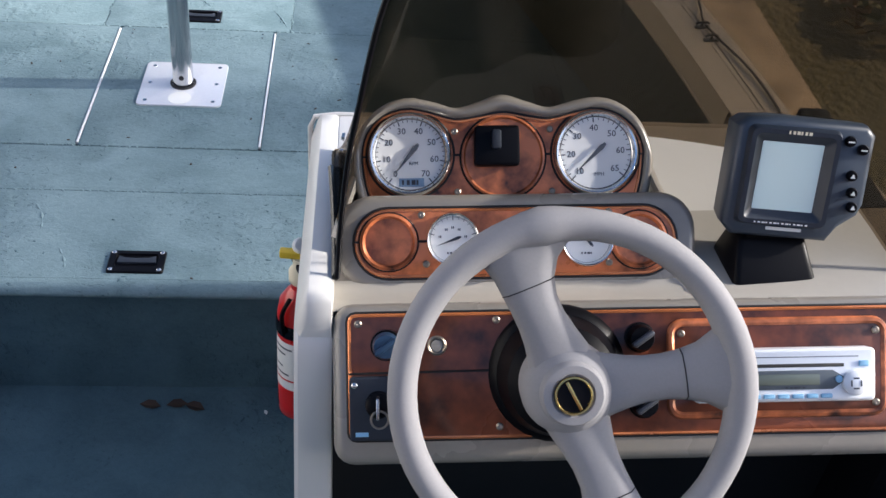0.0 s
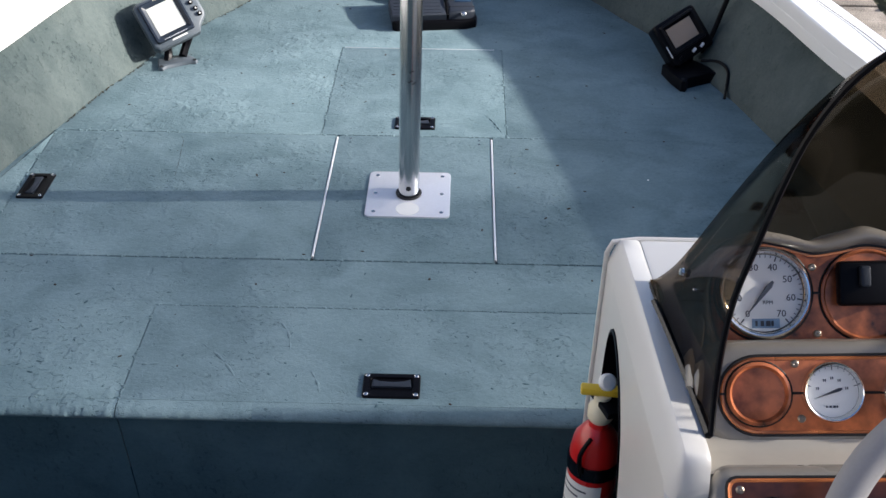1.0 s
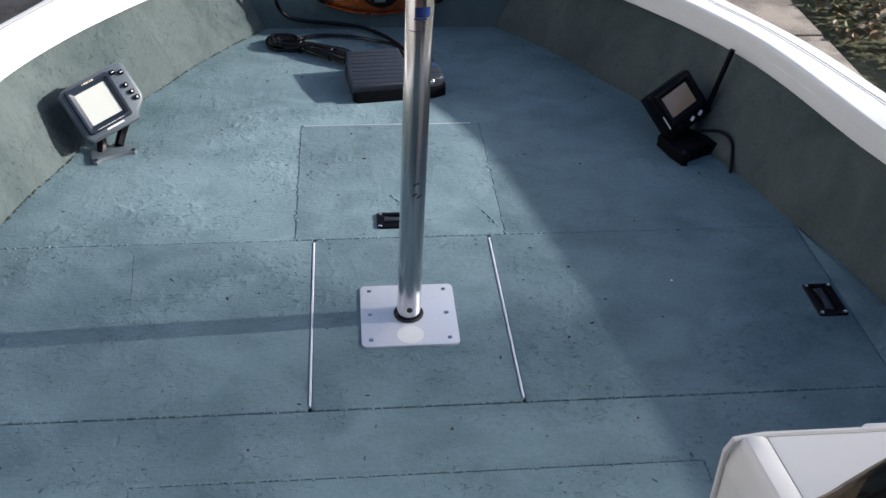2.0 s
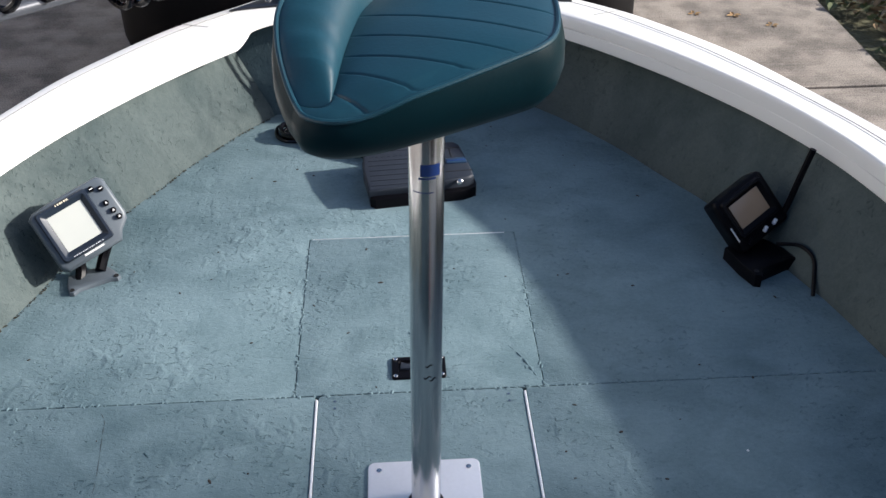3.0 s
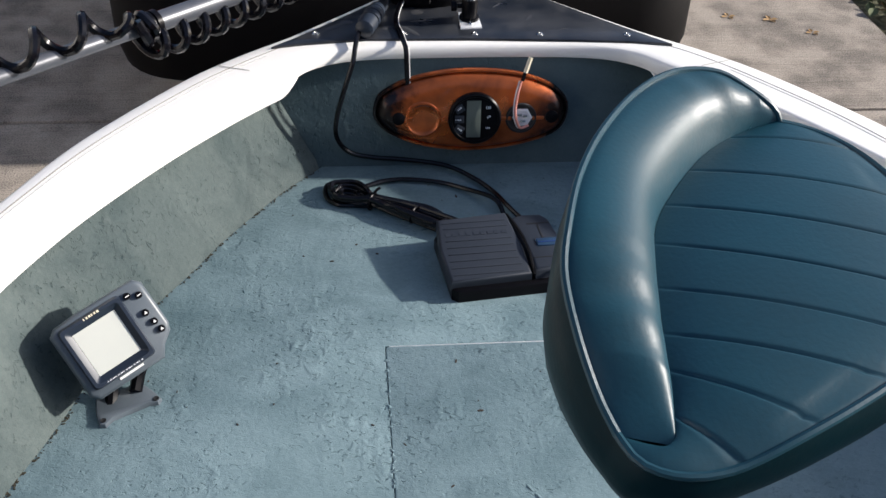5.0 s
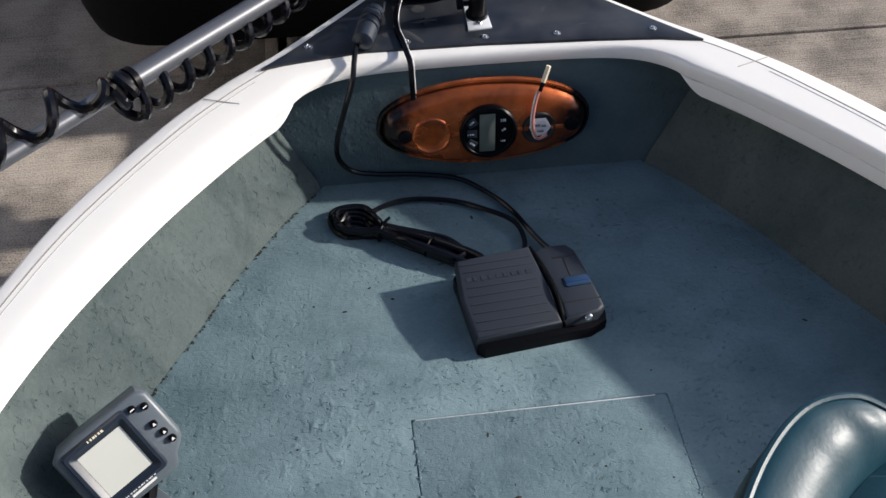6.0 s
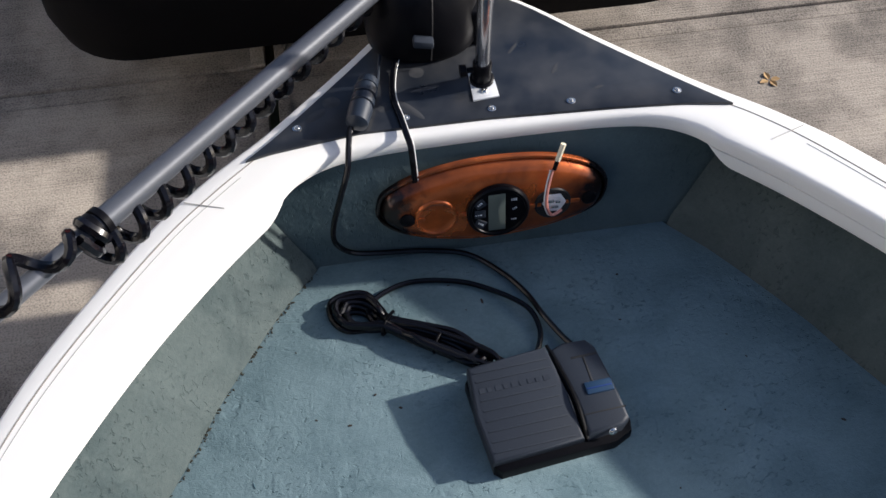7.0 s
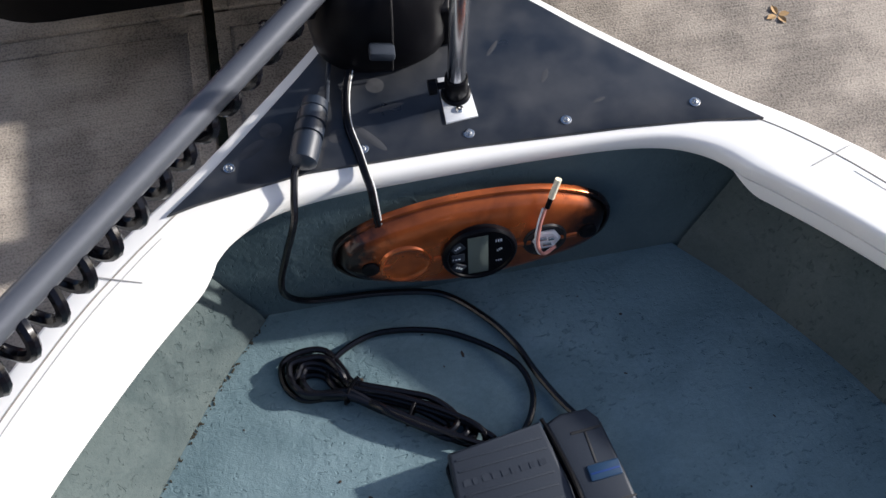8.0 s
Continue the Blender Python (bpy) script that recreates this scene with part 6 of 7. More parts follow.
tach = dial("tachometer", "round white tachometer with chrome bezel and small lcd", DASH @ pose(-0.0129, 0.1519, -0.1025), 0.0425, ("0", "10", "20", "30", "40", "50", "60", "70"), 231, "RPM", 36, 232, -52)
part("hour_lcd", box(-0.013, -0.0045, 0.0026, 0.013, 0.0045, 0.0034, 0.0004), LCD_BLUE, tach, "pale blue hour meter", at=pose(0.001, -0.029, 0))
bar_text(tach, pose(0.001, -0.029, 0.0035), 0.020, 0.005, 4, INK, "hour_marks")
speed = dial("speedometer", "round white speedometer with chrome bezel", DASH @ pose(0.1812, 0.1515, -0.1025), 0.0432, ("10", "20", "30", "40", "50", "60", "65"), 224, "MPH", 31, 228, -40)
g1 = dial("fuel_gauge", "small white gauge with chrome bezel", DASH @ pose(0.0280, 0.0630, -0.0385), 0.0258, (), 200, "", 11, 165, 15, True)
g2 = dial("volt_gauge", "small white gauge with chrome bezel half behind the wheel", DASH @ pose(0.0966, 0.0605, -0.0385), 0.0258, (), 60, "", 11, 165, 15, True)
g3 = dial("trim_gauge", "small white gauge with chrome bezel behind the wheel spoke", DASH @ pose(0.1600, 0.0610, -0.0385), 0.0258, (), 130, "", 11, 165, 15, True)
for g in (g1, g2, g3):
    for k, (x, y) in enumerate(((-0.014, 0.004), (-0.007, 0.011), (0.0, 0.013), (0.007, 0.011), (0.014, 0.004))):
        bar_text(g, pose(x * 0.9, y - 0.001, 0.003), 0.003, 0.0022, 2, INK)
    bar_text(g, pose(0.0, -0.013, 0.003), 0.012, 0.0018, 4, INK)


def knob(name, label, x, y, r, mat, cap):
    k = thing(name, label, "switch", DASH @ pose(x, y, 0.0085), "dash switches")
    part("collar", lathe([(0, 0), (r * 1.15, 0), (r * 1.15, 0.003), (r * 0.95, 0.004), (0, 0.004)], 20), BLACK, k)
    part("cap", lathe([(0, 0.003), (r, 0.003), (r, 0.010), (r * 0.85, 0.016), (0, 0.0165)], 20), mat, k)
    part("grip", box(-r * 0.95, -r * 0.22, 0.012, r * 0.95, r * 0.22, 0.022, 0.002), cap, k, at=pose(0, 0, 0, 0, 0, 35))
    return k


knob("switch_knob", "round blue-black dash switch", -0.038, -0.0346, 0.0128, BLUE_KNOB, BLUE_KNOB)
knob("switch_knob", "black light switch knob with a grey grip", 0.2005, -0.0312, 0.0125, BLACK, SHAFT_GREY)
knob("switch_knob", "black switch knob below the light switch", 0.2035, -0.0933, 0.0125, BLACK, SHAFT_GREY)
btn = thing("horn_button", "chrome push button on the dark burl fascia", "button", DASH @ pose(0.0095, -0.0357, 0.0085))
part("ring", lathe([(0.0095, 0), (0.0092, 0.002), (0.0078, 0.003), (0.0066, 0.002), (0.0064, 0.0005)], 20), OLD_SCREW, btn)
part("plunger", lathe([(0, 0.0), (0.0062, 0.0), (0.0055, 0.0022), (0, 0.0024)], 16), CONSOLE_GREY, btn)
key = thing("ignition_switch", "black ignition plate with key switch and key ring", "ignition", DASH @ pose(-0.0495, -0.0935, 0.0085))
plate = part("plate", slab(rect(-0.0235, -0.030, 0.0235, 0.030, 0.004, 3), 0.0, 0.004, 0.0015, 2), CHARCOAL, key)
part("lock", lathe([(0, 0.003), (0.013, 0.003), (0.012, 0.012), (0.008, 0.014), (0, 0.014)], 20), BLACK, key, at=pose(0.004, 0.004, 0))
part("key", box(-0.0015, -0.010, 0.013, 0.0015, 0.010, 0.034, 0.0008), STEEL, key, at=pose(0.004, 0.004, 0))
part("key_ring", tube([(0.005 + 0.008 * math.cos(a), -0.008 + 0.008 * math.sin(a), 0.018) for a in np.linspace(0, math.tau, 21)[:-1]], 0.0011, 6, True), OLD_SCREW, key)
part("print", Mesh().add(*_bar(-0.006, -0.002, 0.006, 0.002)), PALE_BLUE, key, at=pose(-0.012, -0.024, 0.004))
screw(key, pose(-0.0185, 0.022, 0.004), 0.003, 0.0015)

# ---------------------------------------------------------------- radio
radio = thing("car_radio", "silver car radio with blue keys in the dash", "radio", DASH @ pose(0.3340, -0.0680, 0.0105) @ Matrix.Diagonal((0.914, 0.945, 1.0, 1.0)))
part("fascia", slab(rect(-0.093, -0.0265, 0.093, 0.0265, 0.005, 3), 0, 0.014, 0.003, 3), SILVER, radio)
part("cd_slot", box(-0.085, 0.008, 0.0135, 0.060, 0.0115, 0.0144, 0.0004), SOCKET, radio)
part("display_frame", slab([(-0.062, -0.014), (0.048, -0.014), (0.064, -0.004), (0.048, 0.005), (-0.062, 0.005)], 0.013, 0.0152, 0.001, 2), SONAR_GREY, radio)
part("display", box(-0.056, -0.0095, 0.0148, 0.034, 0.0015, 0.0157, 0.0003), LCD_DIM, radio)
part("volume_knob", lathe([(0, 0.013), (0.0125, 0.013), (0.0125, 0.0185), (0.010, 0.020), (0, 0.020)], 24), SILVER, radio, at=pose(0.070, -0.008, 0))
for x, y, a in ((0.070, -0.003, 0), (0.070, -0.013, 0), (0.065, -0.008, 90), (0.075, -0.008, 90)):
    part("key_mark", Mesh().add(*_bar(-0.003, -0.0008, 0.003, 0.0008)), SHAFT_GREY, radio, at=pose(x, y, 0.020, 0, 0, a))
for k in range(8):
    part("preset_key", box(-0.0058, -0.0022, 0.0135, 0.0058, 0.0022, 0.0158, 0.0008), PALE_BLUE, radio, at=pose(-0.062 + 0.0148 * k, -0.0205, 0))
part("source_key", lathe([(0, 0.014), (0.004, 0.014), (0.0035, 0.0165), (0, 0.0168)], 14), PALE_BLUE, radio, at=pose(0.054, -0.004, 0))
part("eject_key", box(-0.005, -0.003, 0.0135, 0.005, 0.003, 0.0155, 0.0008), PALE_BLUE, radio, at=pose(0.080, 0.011, 0))
bar_text(radio, pose(0.01, -0.0118, 0.0153), 0.022, 0.0022, 5, INK)
part("tray_line", box(-0.085, 0.0178, 0.0137, 0.075, 0.0186, 0.0143, 0.0002), SHAFT_GREY, radio)


# ---------------------------------------------------------------- steering wheel
def steering_wheel():
    R, zr = 0.1450, 0.100
    rings = []
    n = 72
    for k in range(n):
        a = k * math.tau / n
        deg = math.degrees(a) % 360
        thick = 0.0128 + 0.002 * sum(math.exp(-(((deg - s + 180) % 360 - 180) / 24) ** 2) for s in (103, 8, 284)) + 0.003 * math.exp(-((deg - 100) / 6) ** 2)
        ring = []
        for q in range(12):
            b = q * math.tau / 12
            rr = R + thick * math.cos(b)
            ring.append((rr * math.cos(a), rr * math.sin(a), zr + thick * 1.02 * math.sin(b)))
        rings.append(ring)
    rings.append(rings[0])
    wh = part("steering_wheel", Mesh().rings(rings, True, False, False), WHEEL_GREY, con, "grey foam rimmed three-spoke steering wheel", 60, DASH @ pose(0.1225, -0.0640, 0.0) @ pose(0, 0, 0, 3, 0, 0))
    for deg, w0, w1, bend in ((104, 0.031, 0.042, 8), (8, 0.032, 0.038, 0), (284, 0.031, 0.042, 6)):
        prof = []
        for k in range(9):
            s = k / 8
            rad = 0.020 + (R - 0.020) * s
            a = radians(deg + bend * math.sin(math.pi * s))
            w = (w0 * (1 - s) + w1 * s) * (1 - 0.42 * math.sin(math.pi * min(1, s * 1.05))) + 0.018 * max(0, s - 0.75) * 4 * 0.5
            c, t = Vector((math.cos(a), math.sin(a), 0)), Vector((-math.sin(a), math.cos(a), 0))
            z = 0.082 + 0.020 * s ** 1.6
            h = 0.011 - 0.001 * s
            prof.append([tuple(c * rad + t * (w * x) + Vector((0, 0, z + h * y))) for x, y in ((-0.95, -0.6), (-1, 0.0), (-0.8, 0.75), (-0.3, 1.0), (0.3, 1.0), (0.8, 0.75), (1, 0.0), (0.95, -0.6), (0, -1))])
        arm = part("spoke", Mesh().rings(prof), WHEEL_GREY, wh, "moulded grey spoke", 60)
        part("foam_joint", tube([Vector(p) + Vector((0, 0, 0.0001)) for p in prof[5][1:7]], 0.0006, 5), SOCKET, arm)
    part("hub", lathe([(0.040, 0.030), (0.042, 0.070), (0.039, 0.088), (0.033, 0.096), (0.0285, 0.099), (0.0275, 0.105), (0.0255, 0.107), (0.019, 0.1075), (0.017, 0.1055), (0, 0.1055)], 36), WHEEL_GREY, wh)
    part("hub_cap", lathe([(0.0168, 0.104), (0.0168, 0.107), (0.0150, 0.1085), (0, 0.109)], 28), BLACK, wh, "black hub cap with gold ring")
    part("gold_ring", tube([(0.0155 * math.cos(a), 0.0155 * math.sin(a), 0.1085) for a in np.linspace(0, math.tau, 29)[:-1]], 0.0013, 6, True), GOLD, wh)
    part("gold_bar", box(-0.0015, -0.0135, 0.1088, 0.0015, 0.0135, 0.1098, 0.0004), GOLD, wh, at=pose(0, 0, 0, 0, 0, 27))
    part("column_boot", lathe([(0.066, 0.006), (0.064, 0.012), (0.058, 0.016), (0.054, 0.030), (0.050, 0.042), (0.036, 0.050), (0.034, 0.07), (0, 0.07)], 36), BLACK, wh, "black column boot")
    return wh


steering_wheel()
u, v = Vector((1, -0.10, 0.0)), Vector((-0.08, 0.39, 0.92))
fishfinder("fishfinder", "slate grey fishfinder with a blank pale screen on the console top", frame_of(Vector((0.748, -0.940, 0.499)) - v.normalized() * 0.0045, u, v), 0.133, 0.117, SONAR_SHADED, LCD_PALE, SONAR_KEYS, (0.737, -0.950, 0.392, 2, 0.086, 0.060), wedge=True)


# ---------------------------------------------------------------- smoked windshield
def windshield():
    ws = thing("windshield", "smoked brown acrylic windshield wrapped round the console", "windshield")
    # half of the rear edge, from the base up: how far in, how high
    half = smooth_path([(0.000, 0.0), (0.003, 0.06), (0.009, 0.12), (0.017, 0.17), (0.026, 0.225), (0.036, 0.270), (0.050, 0.305), (0.070, 0.334), (0.100, 0.356), (0.145, 0.371), (0.205, 0.379), (0.281, 0.382)], 3)
    arch = [(x - 0.281, z) for x, z in half] + [(0.281 - x, z) for x, z in half[-2::-1]]

    def shell(grow):
        rings = []
        for k in range(25):
            s = k / 24
            narrow = 1 + 0.02 * s ** 2 + grow / 0.28
            high = max(0.0, 1 - s ** 1.25) ** 0.85 + grow / 0.38
            ring = []
            for x, z in arch:
                y = -0.935 + s * (0.222 + 0.07 * (1 - (x / 0.281) ** 2)) - 0.046 * (1 - s) ** 3 * max(0.0, 1 - z / 0.13) ** 1.5
                foot = 0.008 * s * max(0.0, 1 - z / 0.05) ** 1.6
                ring.append((0.590 + x * narrow + math.copysign(foot, x), y, console_top_z(y) - 0.010 + z * high))
            rings.append(ring)
        return rings
    out, inn = shell(0.0), shell(-0.0035)
    mesh = Mesh().rings(out, False, False, False)
    mesh.rings(inn, False, False, False)
    edge = [out[0], inn[0]]
    mesh.rings(edge, False, False, False)
    part("smoked_panel", mesh, SMOKE, ws, "smoked brown see-through panel", 60).visible_shadow = False
    part("edge_trim", tube([tuple((Vector(a) + Vector(b)) / 2) for a, b in zip(out[0], inn[0])], 0.0028, 6), BLACK, ws, "black rear edge")
    for q in (0, -1):
        part("base_gasket", tube([r[q] for r in out[:20]], 0.004, 6), BLACK_RUBBER, ws)
    for k, q, r in ((15, 6, 0.0045), (9, 5, 0.0015)):
        p = Vector(out[k][q])
        part("screw", lathe([(0, 0), (r, 0), (r * 0.8, 0.003), (0, 0.0035)], 10), STEEL, ws, at=Matrix.Translation(p + Vector((-0.002, 0, 0))) @ pose(0, 0, 0, 0, -80, 0))
    return ws


windshield()

# ---------------------------------------------------------------- fire extinguisher
ext = thing("fire_extinguisher", "small red fire extinguisher strapped in the console cutout", "fire extinguisher", pose(0.258, -0.762, -0.045, -3, 2, 20))
body = part("cylinder", lathe([(0, 0), (0.024, 0), (0.029, 0.006), (0.030, 0.02), (0.030, 0.175), (0.027, 0.195), (0.018, 0.210), (0.012, 0.216), (0.012, 0.224), (0, 0.224)], 28), RED, ext, "glossy red cylinder")
lab = [[(0.0306 * math.cos(a), 0.0306 * math.sin(a), z) for a in np.linspace(radians(150), radians(265), 12)] for z in (0.06, 0.142)]
label = part("paper_label", Mesh().rings(lab, False, False, False), WHITE_PRINT, body, "white printed label")
for z, w in ((0.075, 0.9), (0.085, 0.7), (0.098, 0.5), (0.12, 0.6), (0.13, 0.8)):
    ln = [[(0.0309 * math.cos(a), 0.0309 * math.sin(a), z + dz) for a in np.linspace(radians(160), radians(160 + 90 * w), 8)] for dz in (0, 0.003)]
    part("print_bar", Mesh().rings(ln, False, False, False), RED if z < 0.08 else SHAFT_GREY, label)
part("strap", lathe([(0.0312, 0.150), (0.0318, 0.152), (0.0318, 0.168), (0.0312, 0.170)], 28), BLACK_RUBBER, ext, "black rubber strap")
part("valve", lathe([(0.011, 0.222), (0.015, 0.228), (0.015, 0.242), (0.010, 0.25), (0.010, 0.262), (0, 0.264)], 18), CREAM, ext, "pale plastic valve")
part("gauge", lathe([(0, 0), (0.010, 0), (0.010, 0.006), (0.008, 0.008), (0, 0.0082)], 18), WHITE_PRINT, ext, "small round pressure gauge", at=pose(-0.004, -0.010, 0.288, 50, 0, 0))
part("pin", box(-0.026, -0.006, 0.262, 0.026, 0.006, 0.272, 0.002), YELLOW, ext, "yellow safety pin", at=pose(0, 0, 0.0, 0, 0, -25))
part("lever", slab([(-0.008, -0.03), (0.008, -0.03), (0.008, 0.02), (-0.008, 0.02)], 0.250, 0.258, 0.002, 2), BLACK, ext)
part("hose_clip", tube(smooth_path([(-0.02, -0.02, 0.215), (-0.03, -0.018, 0.19), (-0.028, -0.02, 0.16)], 4), 0.003, 6), BLACK, ext)


# ---------------------------------------------------------------- unseen shade tree added beyond the lawn, cable and cleats on the rim, carpet creases
def shade_tree(x, y):
    tree = thing("shade_tree", "unseen leafless tree added to dim the sun on the deck, one stem cut short to light the seat", "tree", pose(x, y, GROUND - 0.06))
    bark = material("tree_bark", (0.12, 0.095, 0.075), 0.9, vary=0.3, grain=25, bump=0.6, coarse=3, depth=0.02)
    rng = random.Random(5)
    # stems spaced to dim the sun evenly across the deck
    for n, at_y in enumerate((0.675, 0.225, -0.225, -0.675)):
        line = smooth_path([(0.05 * n, 0.12 * at_y, 0), (0.04 * n, 0.25 * at_y, 1.2), (0, 0.6 * at_y, 3.2), (0.06 * n, 0.93 * at_y, 5.8), (0.03, at_y, 8.0), (0.0, at_y + 0.01, 9.6), (0.1, 1.1 * at_y, 11.5), (0.2, 1.3 * at_y, 13.0)], 6)
        # first stem ends early so that sunlight still reaches the seat
        line = [p for p in line if n or p[2] < 9.7]
        part("stem", tube(line, [float((1.7 if n == 0 else 0.9) * max(0.02, 0.185 - 0.007 * p[2] if p[2] < 10 else 0.115 - 0.032 * (p[2] - 10))) for p in line], 12), bark, tree)
        for k in range(4):
            z = 3.6 + 2.1 * k + 0.5 * n
            root = Vector(min(line, key=lambda p: abs(p[2] - z)))
            a = k * 2.4 + n * 1.7 + rng.uniform(-0.3, 0.3)
            l = (2.6 - 0.3 * k) * rng.uniform(0.7, 1.1)
            way = Vector((math.cos(a), math.sin(a) * 0.9, 0.75))
            pts = [root + way * (l * f) + Vector((rng.uniform(-1, 1), rng.uniform(-1, 1), rng.uniform(-0.4, 0.6))) * 0.12 * l * f for f in (0, 0.25, 0.5, 0.75, 1.0)]
            limb = smooth_path(pts, 4)
            r0 = 0.050 - 0.006 * k
            mesh = tube(limb, [max(0.006, r0 * (1 - 0.9 * i / (len(limb) - 1))) for i in range(len(limb))], 8)
            for j in range(5):
                p = Vector(limb[6 + 2 * j])
                d = (way + Vector((rng.uniform(-1, 1), rng.uniform(-1, 1), rng.uniform(-0.2, 0.8)))).normalized()
                tube([p, p + d * 0.3 * l, p + d * 0.55 * l + Vector((0, 0, 0.1))], [0.010, 0.006, 0.003], 5, mesh=mesh)
            part("limb", mesh, bark, tree)
    return tree


shade_tree(20.0, -0.095)
rail_wire = thing("rim_wire", "thin dark wire lying along the gunwale", "wire")
part("wire", tube(smooth_path([(0.955, 0.10, TOP + 0.003), (0.942, -0.048, TOP + 0.003), (0.933, -0.103, TOP + 0.004), (0.935, -0.144, TOP + 0.004), (0.951, -0.203, TOP + 0.003), (0.969, -0.276, TOP + 0.003), (0.978, -0.354, TOP + 0.002), (0.982, -0.46, TOP + 0.001), (0.985, -0.62, TOP + 0.001)], 6), 0.0022, 7), SHAFT_GREY, rail_wire)
for x, y in ((0.926, -0.130), (0.930, -0.176)):
    cleat = thing("rim_cleat", "small grey metal clip screwed on the gunwale", "clip", pose(x, y, TOP, 0, 0, 8) @ Matrix.Scale(0.62, 4), "rim clips")
    part("foot_plate", slab(rect(-0.022, -0.007, 0.022, 0.007, 0.004, 3), -0.001, 0.003, 0.001, 2), SHAFT_GREY, cleat)
    part("horn", tube(smooth_path([(-0.020, 0, 0.012), (-0.008, 0, 0.016), (0.008, 0, 0.016), (0.020, 0, 0.012)], 4), 0.0035, 8), SHAFT_GREY, cleat)
    part("stem", tube([(0, 0, 0.002), (0, 0, 0.015)], 0.004, 8), SHAFT_GREY, cleat)
CREASE = material("carpet_crease", (0.045, 0.068, 0.075), 0.95, bump=0)
crease_rng = random.Random(8)
for k, pts in enumerate((((-0.485, 0.2185), (-0.469, 0.192), (-0.461, 0.158), (-0.454, 0.074), (-0.450, 0.02)), ((-0.019, 0.377), (-0.004, 0.346), (0.019, 0.321)), ((0.138, 0.33), (0.161, 0.294), (0.175, 0.26), (0.183, 0.238)),
                         ((-0.299, -0.425), (-0.256, -0.469), (-0.215, -0.528)), ((-0.192, -0.361), (-0.166, -0.401), (-0.157, -0.447)), ((-0.125, -0.477), (-0.11, -0.513), (-0.103, -0.537)), ((-0.386, -0.475), (-0.366, -0.479), (-0.336, -0.472)))):
    line = smooth_path([(x + crease_rng.uniform(-0.002, 0.002), y, 0.0) for x, y in pts], 7)
    wide = [0.0004 + (0.0008 if k == 0 else 0.0030) * abs(math.sin(i * 0.9 + k)) * math.sin(math.pi * (i + 0.5) / len(line)) for i in range(len(line))]
    if k == 0:
        tagged(part("carpet_crease", tube(line, wide, 6), CREASE), "thin dark crease worn into the deck carpet", "crease", "carpet creases")
    else:
        tagged(part("carpet_ridge", tube([(x, y, z - 0.0006) for x, y, z in line], wide, 8), CARPET, None, "", 60), "low wrinkle raised in the faded deck carpet", "wrinkle", "carpet creases")


# ---------------------------------------------------------------- leaf bed, fallen leaves, specks
LEAF = material("dead_leaf", (0.30, 0.20, 0.10), 0.85, vary=0.3, grain=30, bump=0.2, dark=(0.10, 0.075, 0.03))
GREEN_LEAF = material("ground_ivy", (0.10, 0.12, 0.035), 0.7, vary=0.3, grain=30, bump=0.2, dark=(0.04, 0.055, 0.015))
ROTTEN_LEAF = material("rotten_leaf", (0.055, 0.030, 0.018), 0.8, vary=0.3, grain=60, bump=0.2)
TAN_LEAF = material("tan_oak_leaf", (0.42, 0.27, 0.12), 0.8, vary=0.2, grain=60, bump=0.2)
PALE_LEAF = material("bleached_leaf", (0.45, 0.37, 0.25), 0.85, vary=0.3, grain=30, bump=0.2)
rng = random.Random(11)


def leaf_shape(mesh, p, size, turn, tip, roll):
    m = Matrix.Translation(p) @ Euler((tip, roll, turn)).to_matrix().to_4x4()
    o = ((0, -0.5, 0), (0.28, -0.18, 0.10), (0.26, 0.15, 0.12), (0, 0.5, 0.03), (-0.26, 0.15, 0.12), (-0.28, -0.18, 0.10), (0, 0, 0))
    mesh.add([tuple(c * size for c in q) for q in o], [(0, 1, 6), (1, 2, 6), (2, 3, 6), (3, 4, 6), (4, 5, 6), (5, 0, 6)], m)


for name, mat, count, label in (("leaf_litter", LEAF, 3000, "brown dead leaves heaped beside the driveway"), ("ground_cover", GREEN_LEAF, 2200, "low green ground cover among the dead leaves"), ("leaf_litter", PALE_LEAF, 900, "bleached dead leaves on the bed beside the driveway")):
    mesh = Mesh()
    for _ in range(count):
        y = rng.uniform(1.2, 6.5)
        edge = 1.69 + 0.17 * (3.2 - y) + 0.06 * math.sin(y * 5) + 0.03 * math.sin(y * 17)
        x = edge + abs(rng.gauss(0, 0.55)) + rng.uniform(-0.04, 0.05)
        h = GROUND + 0.012 + min(0.16, max(0.0, (x - edge) * 0.45)) * rng.random() ** 0.6
        leaf_shape(mesh, (x, y, h), rng.uniform(0.03, 0.065), rng.uniform(0, 6.3), rng.uniform(-0.7, 0.7), rng.uniform(-0.7, 0.7))
    tagged(part(name, mesh, mat, angle=20), label, "leaves", kind="stuff")
for x, y, s in ((0.890, 1.930, 0.055), (1.33, 2.86, 0.06), (1.18, 2.89, 0.05), (1.45, 2.75, 0.05), (1.3, 1.5, 0.05)):
    mesh = Mesh()
    for k in range(4):
        leaf_shape(mesh, (x + 0.016 * math.cos(k * 1.7), y + 0.016 * math.sin(k * 1.7), GROUND + 0.001), s * 0.50, k * 1.7 - 1.57, 0.04, 0.02)
    tagged(part("fallen_leaf", mesh, TAN_LEAF, angle=20), "curled brown oak leaf lying on the concrete", "leaf", "fallen leaves")
speck = Mesh()
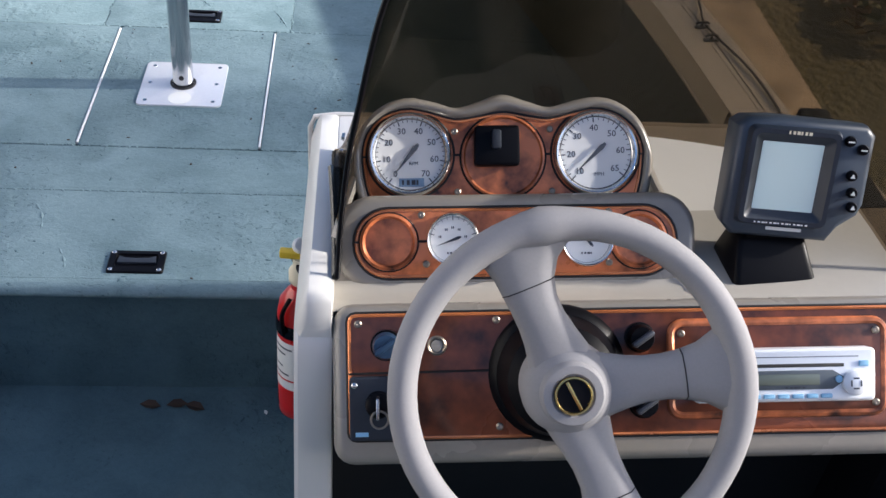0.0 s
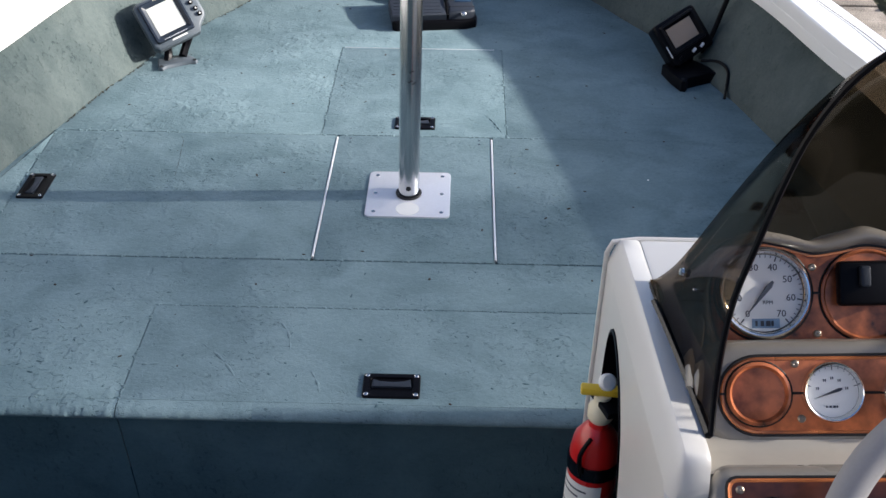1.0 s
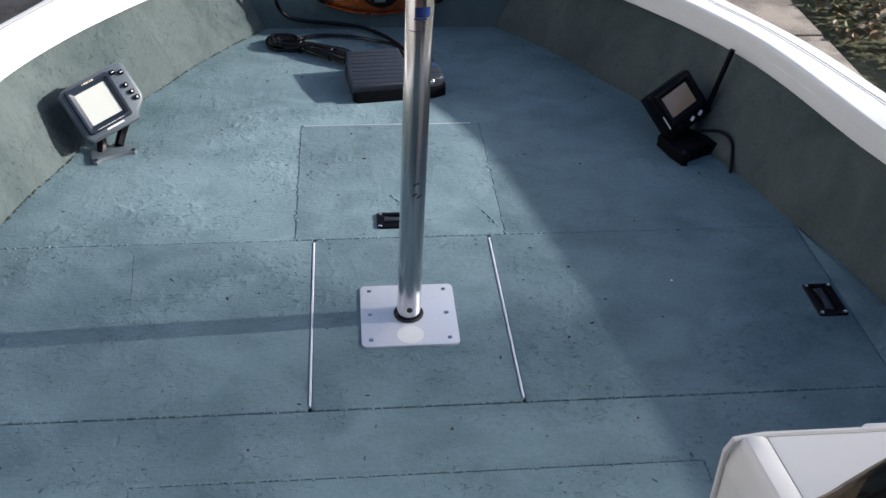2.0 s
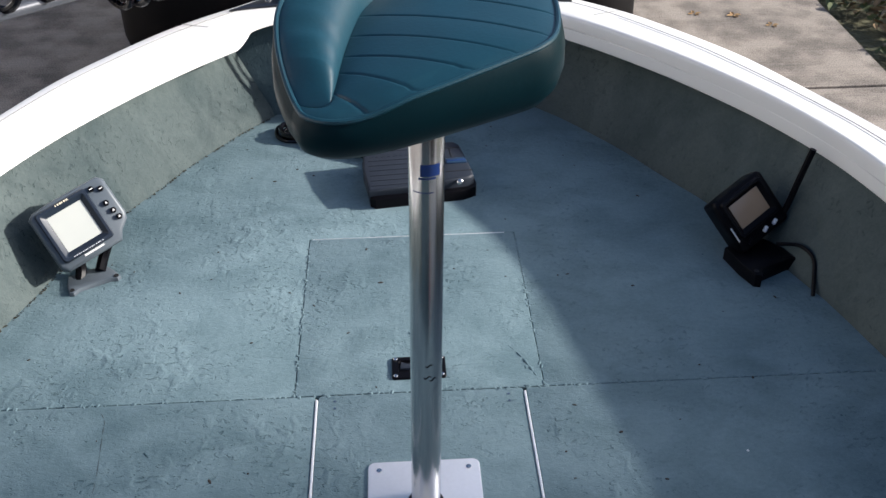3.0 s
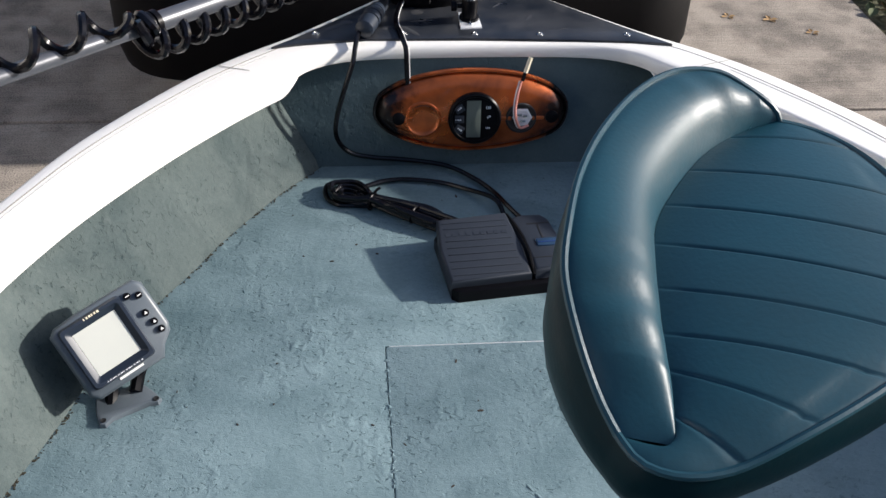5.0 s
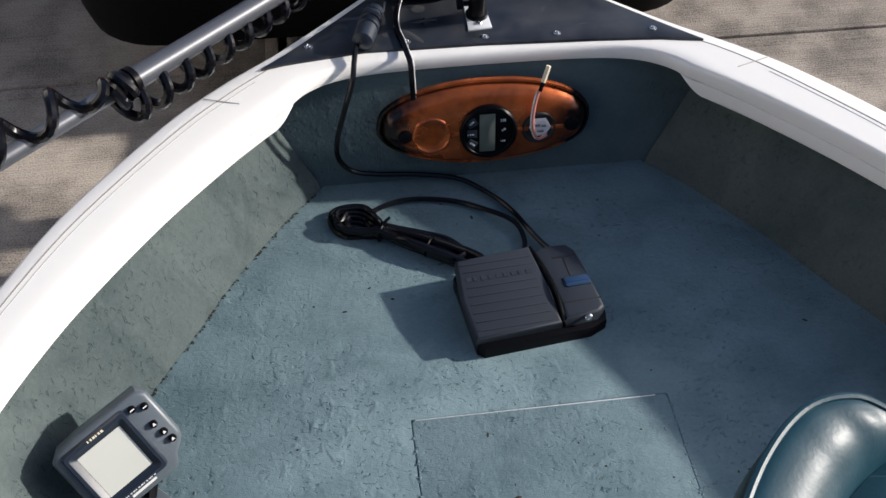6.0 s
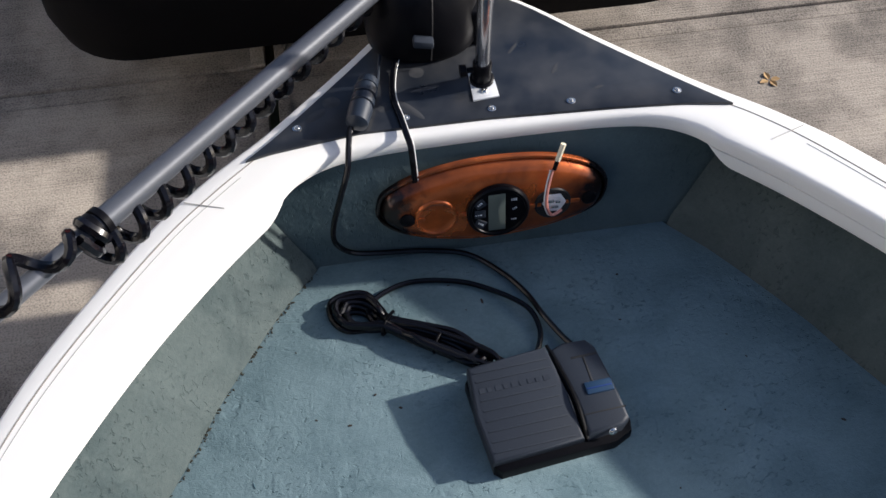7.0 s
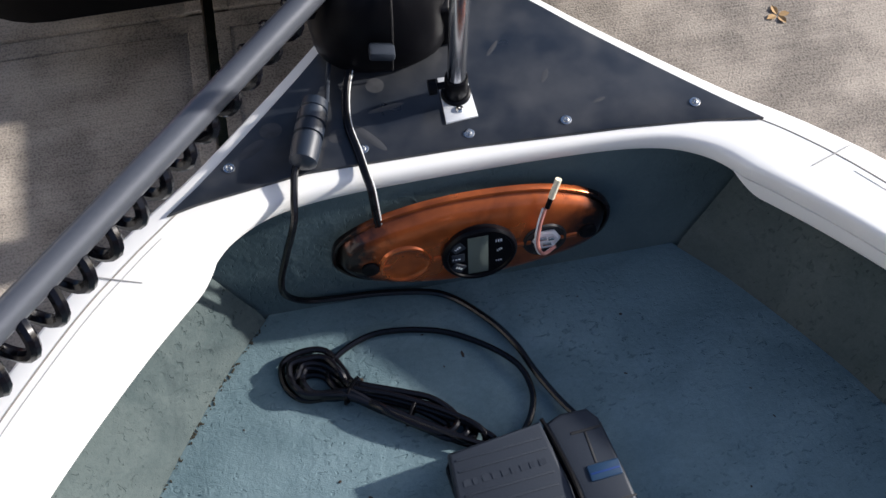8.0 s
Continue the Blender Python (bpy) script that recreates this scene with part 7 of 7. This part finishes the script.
for _ in range(90):
    y = rng.uniform(-0.55, 1.1)
    x = rng.uniform(-1, 1) * (wall_x(y) - 0.03)
    r = rng.uniform(0.0009, 0.0024)
    a = rng.uniform(0, 3)
    lathe([(r, 0), (r * 0.8, r * 0.7), (0, r)], 5, speck, pose(x, y, 0.0004, 0, 0, math.degrees(a)) @ Matrix.Diagonal((1.0, rng.uniform(1, 2.6), 0.6, 1)))
tagged(part("carpet_debris", speck, material("dark_crumbs", (0.03, 0.022, 0.015), 0.9, bump=0), angle=20), "dark crumbs and bits of leaf scattered on the carpet", "debris", kind="stuff")
# frayed fibres along the seams and picked snags in the worn carpet
fuzz = Mesh()
for x0, y0, x1, y1 in ((-0.735, -0.2085, 0.735, -0.2085), (-0.735, 0.2215, 0.735, 0.2215), (-0.39, -0.338, 0.39, -0.338), (-0.39, -0.338, -0.39, EDGE), (0.39, -0.338, 0.39, EDGE), (-0.1895, 0.2215, -0.1895, 0.644), (0.1895, 0.2215, 0.1895, 0.644), (-0.735, -0.2085, -0.735, 0.2215)):
    for k in range(int(math.hypot(x1 - x0, y1 - y0) / 0.0075)):
        f = rng.random()
        r = rng.uniform(0.0010, 0.0026)
        lathe([(r, 0), (r * 0.75, 0.55 * r), (0, 0.7 * r)], 6, fuzz, pose(x0 + (x1 - x0) * f + rng.uniform(-0.002, 0.002), y0 + (y1 - y0) * f + rng.uniform(-0.002, 0.002), -0.0002, 0, 0, rng.uniform(0, 180)) @ Matrix.Diagonal((1.0, rng.uniform(1, 2.4), 1.0, 1)))
tagged(part("seam_fuzz", fuzz, CARPET, angle=60), "frayed carpet fibres along the hatch seams", "carpet fuzz", kind="stuff")
snags = Mesh()
for k in range(115):
    y = rng.uniform(EDGE + 0.02, -0.22) if k < 90 else rng.uniform(-0.2, 1.05)
    x = rng.uniform(-0.95, 0.95) * (wall_x(max(y, -0.5)) - 0.03)
    r = rng.uniform(0.0008, 0.0020)
    lathe([(r, 0), (r * 0.8, 0.4 * r), (0, 0.55 * r)], 6, snags, pose(x, y, 0.0003, 0, 0, rng.gauss(0, 60)) @ Matrix.Diagonal((rng.uniform(1.2, 3.6), 1.0, 1.0, 1)))
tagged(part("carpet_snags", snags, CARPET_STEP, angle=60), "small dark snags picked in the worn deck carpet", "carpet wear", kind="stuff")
seamdirt = Mesh()
for _ in range(260):
    y = rng.uniform(0.25, 1.14)
    r = rng.uniform(0.0006, 0.0017)
    lathe([(r, 0), (r * 0.8, r * 0.7), (0, r)], 5, seamdirt, pose(-(wall_x(y) - rng.uniform(0.0, 0.006)), y, 0.0006, 0, 0, rng.uniform(0, 180)) @ Matrix.Diagonal((1.0, rng.uniform(1, 2.6), 0.8, 1)))
tagged(part("seam_dirt", seamdirt, material("seam_grit", (0.03, 0.027, 0.016), 0.9, bump=0), angle=20), "grit collected in the seam between deck and side", "debris", kind="stuff")

for x, y, a in ((0.010, -0.606, 1.5), (0.052, -0.604, 1.75), (0.080, -0.609, 1.3)):
    mesh = Mesh()
    leaf_shape(mesh, (0, 0, 0.002), 0.034, a, 0.05, 0.05)
    tagged(part("fallen_leaf", mesh, ROTTEN_LEAF, angle=20, at=pose(x, y, SOLE)), "shrivelled brown leaf on the cockpit carpet below the step", "leaf", "fallen leaves")
fleck = Mesh()
lathe([(0.0022, 0), (0.0018, 0.0009), (0, 0.0012)], 7, fleck)
tagged(part("paint_fleck", fleck, WHITE_PRINT, at=pose(0.457, 0.069, 0.0005)), "tiny white paint fleck lying on the carpet", "fleck")
white_bit = Mesh()
leaf_shape(white_bit, (0, 0, 0.001), 0.010, 0.4, 0.1, 0.0)
tagged(part("paint_fleck", white_bit, WHITE_PRINT, at=pose(0.193, -0.618, SOLE)), "small white chip lying on the cockpit carpet", "fleck")
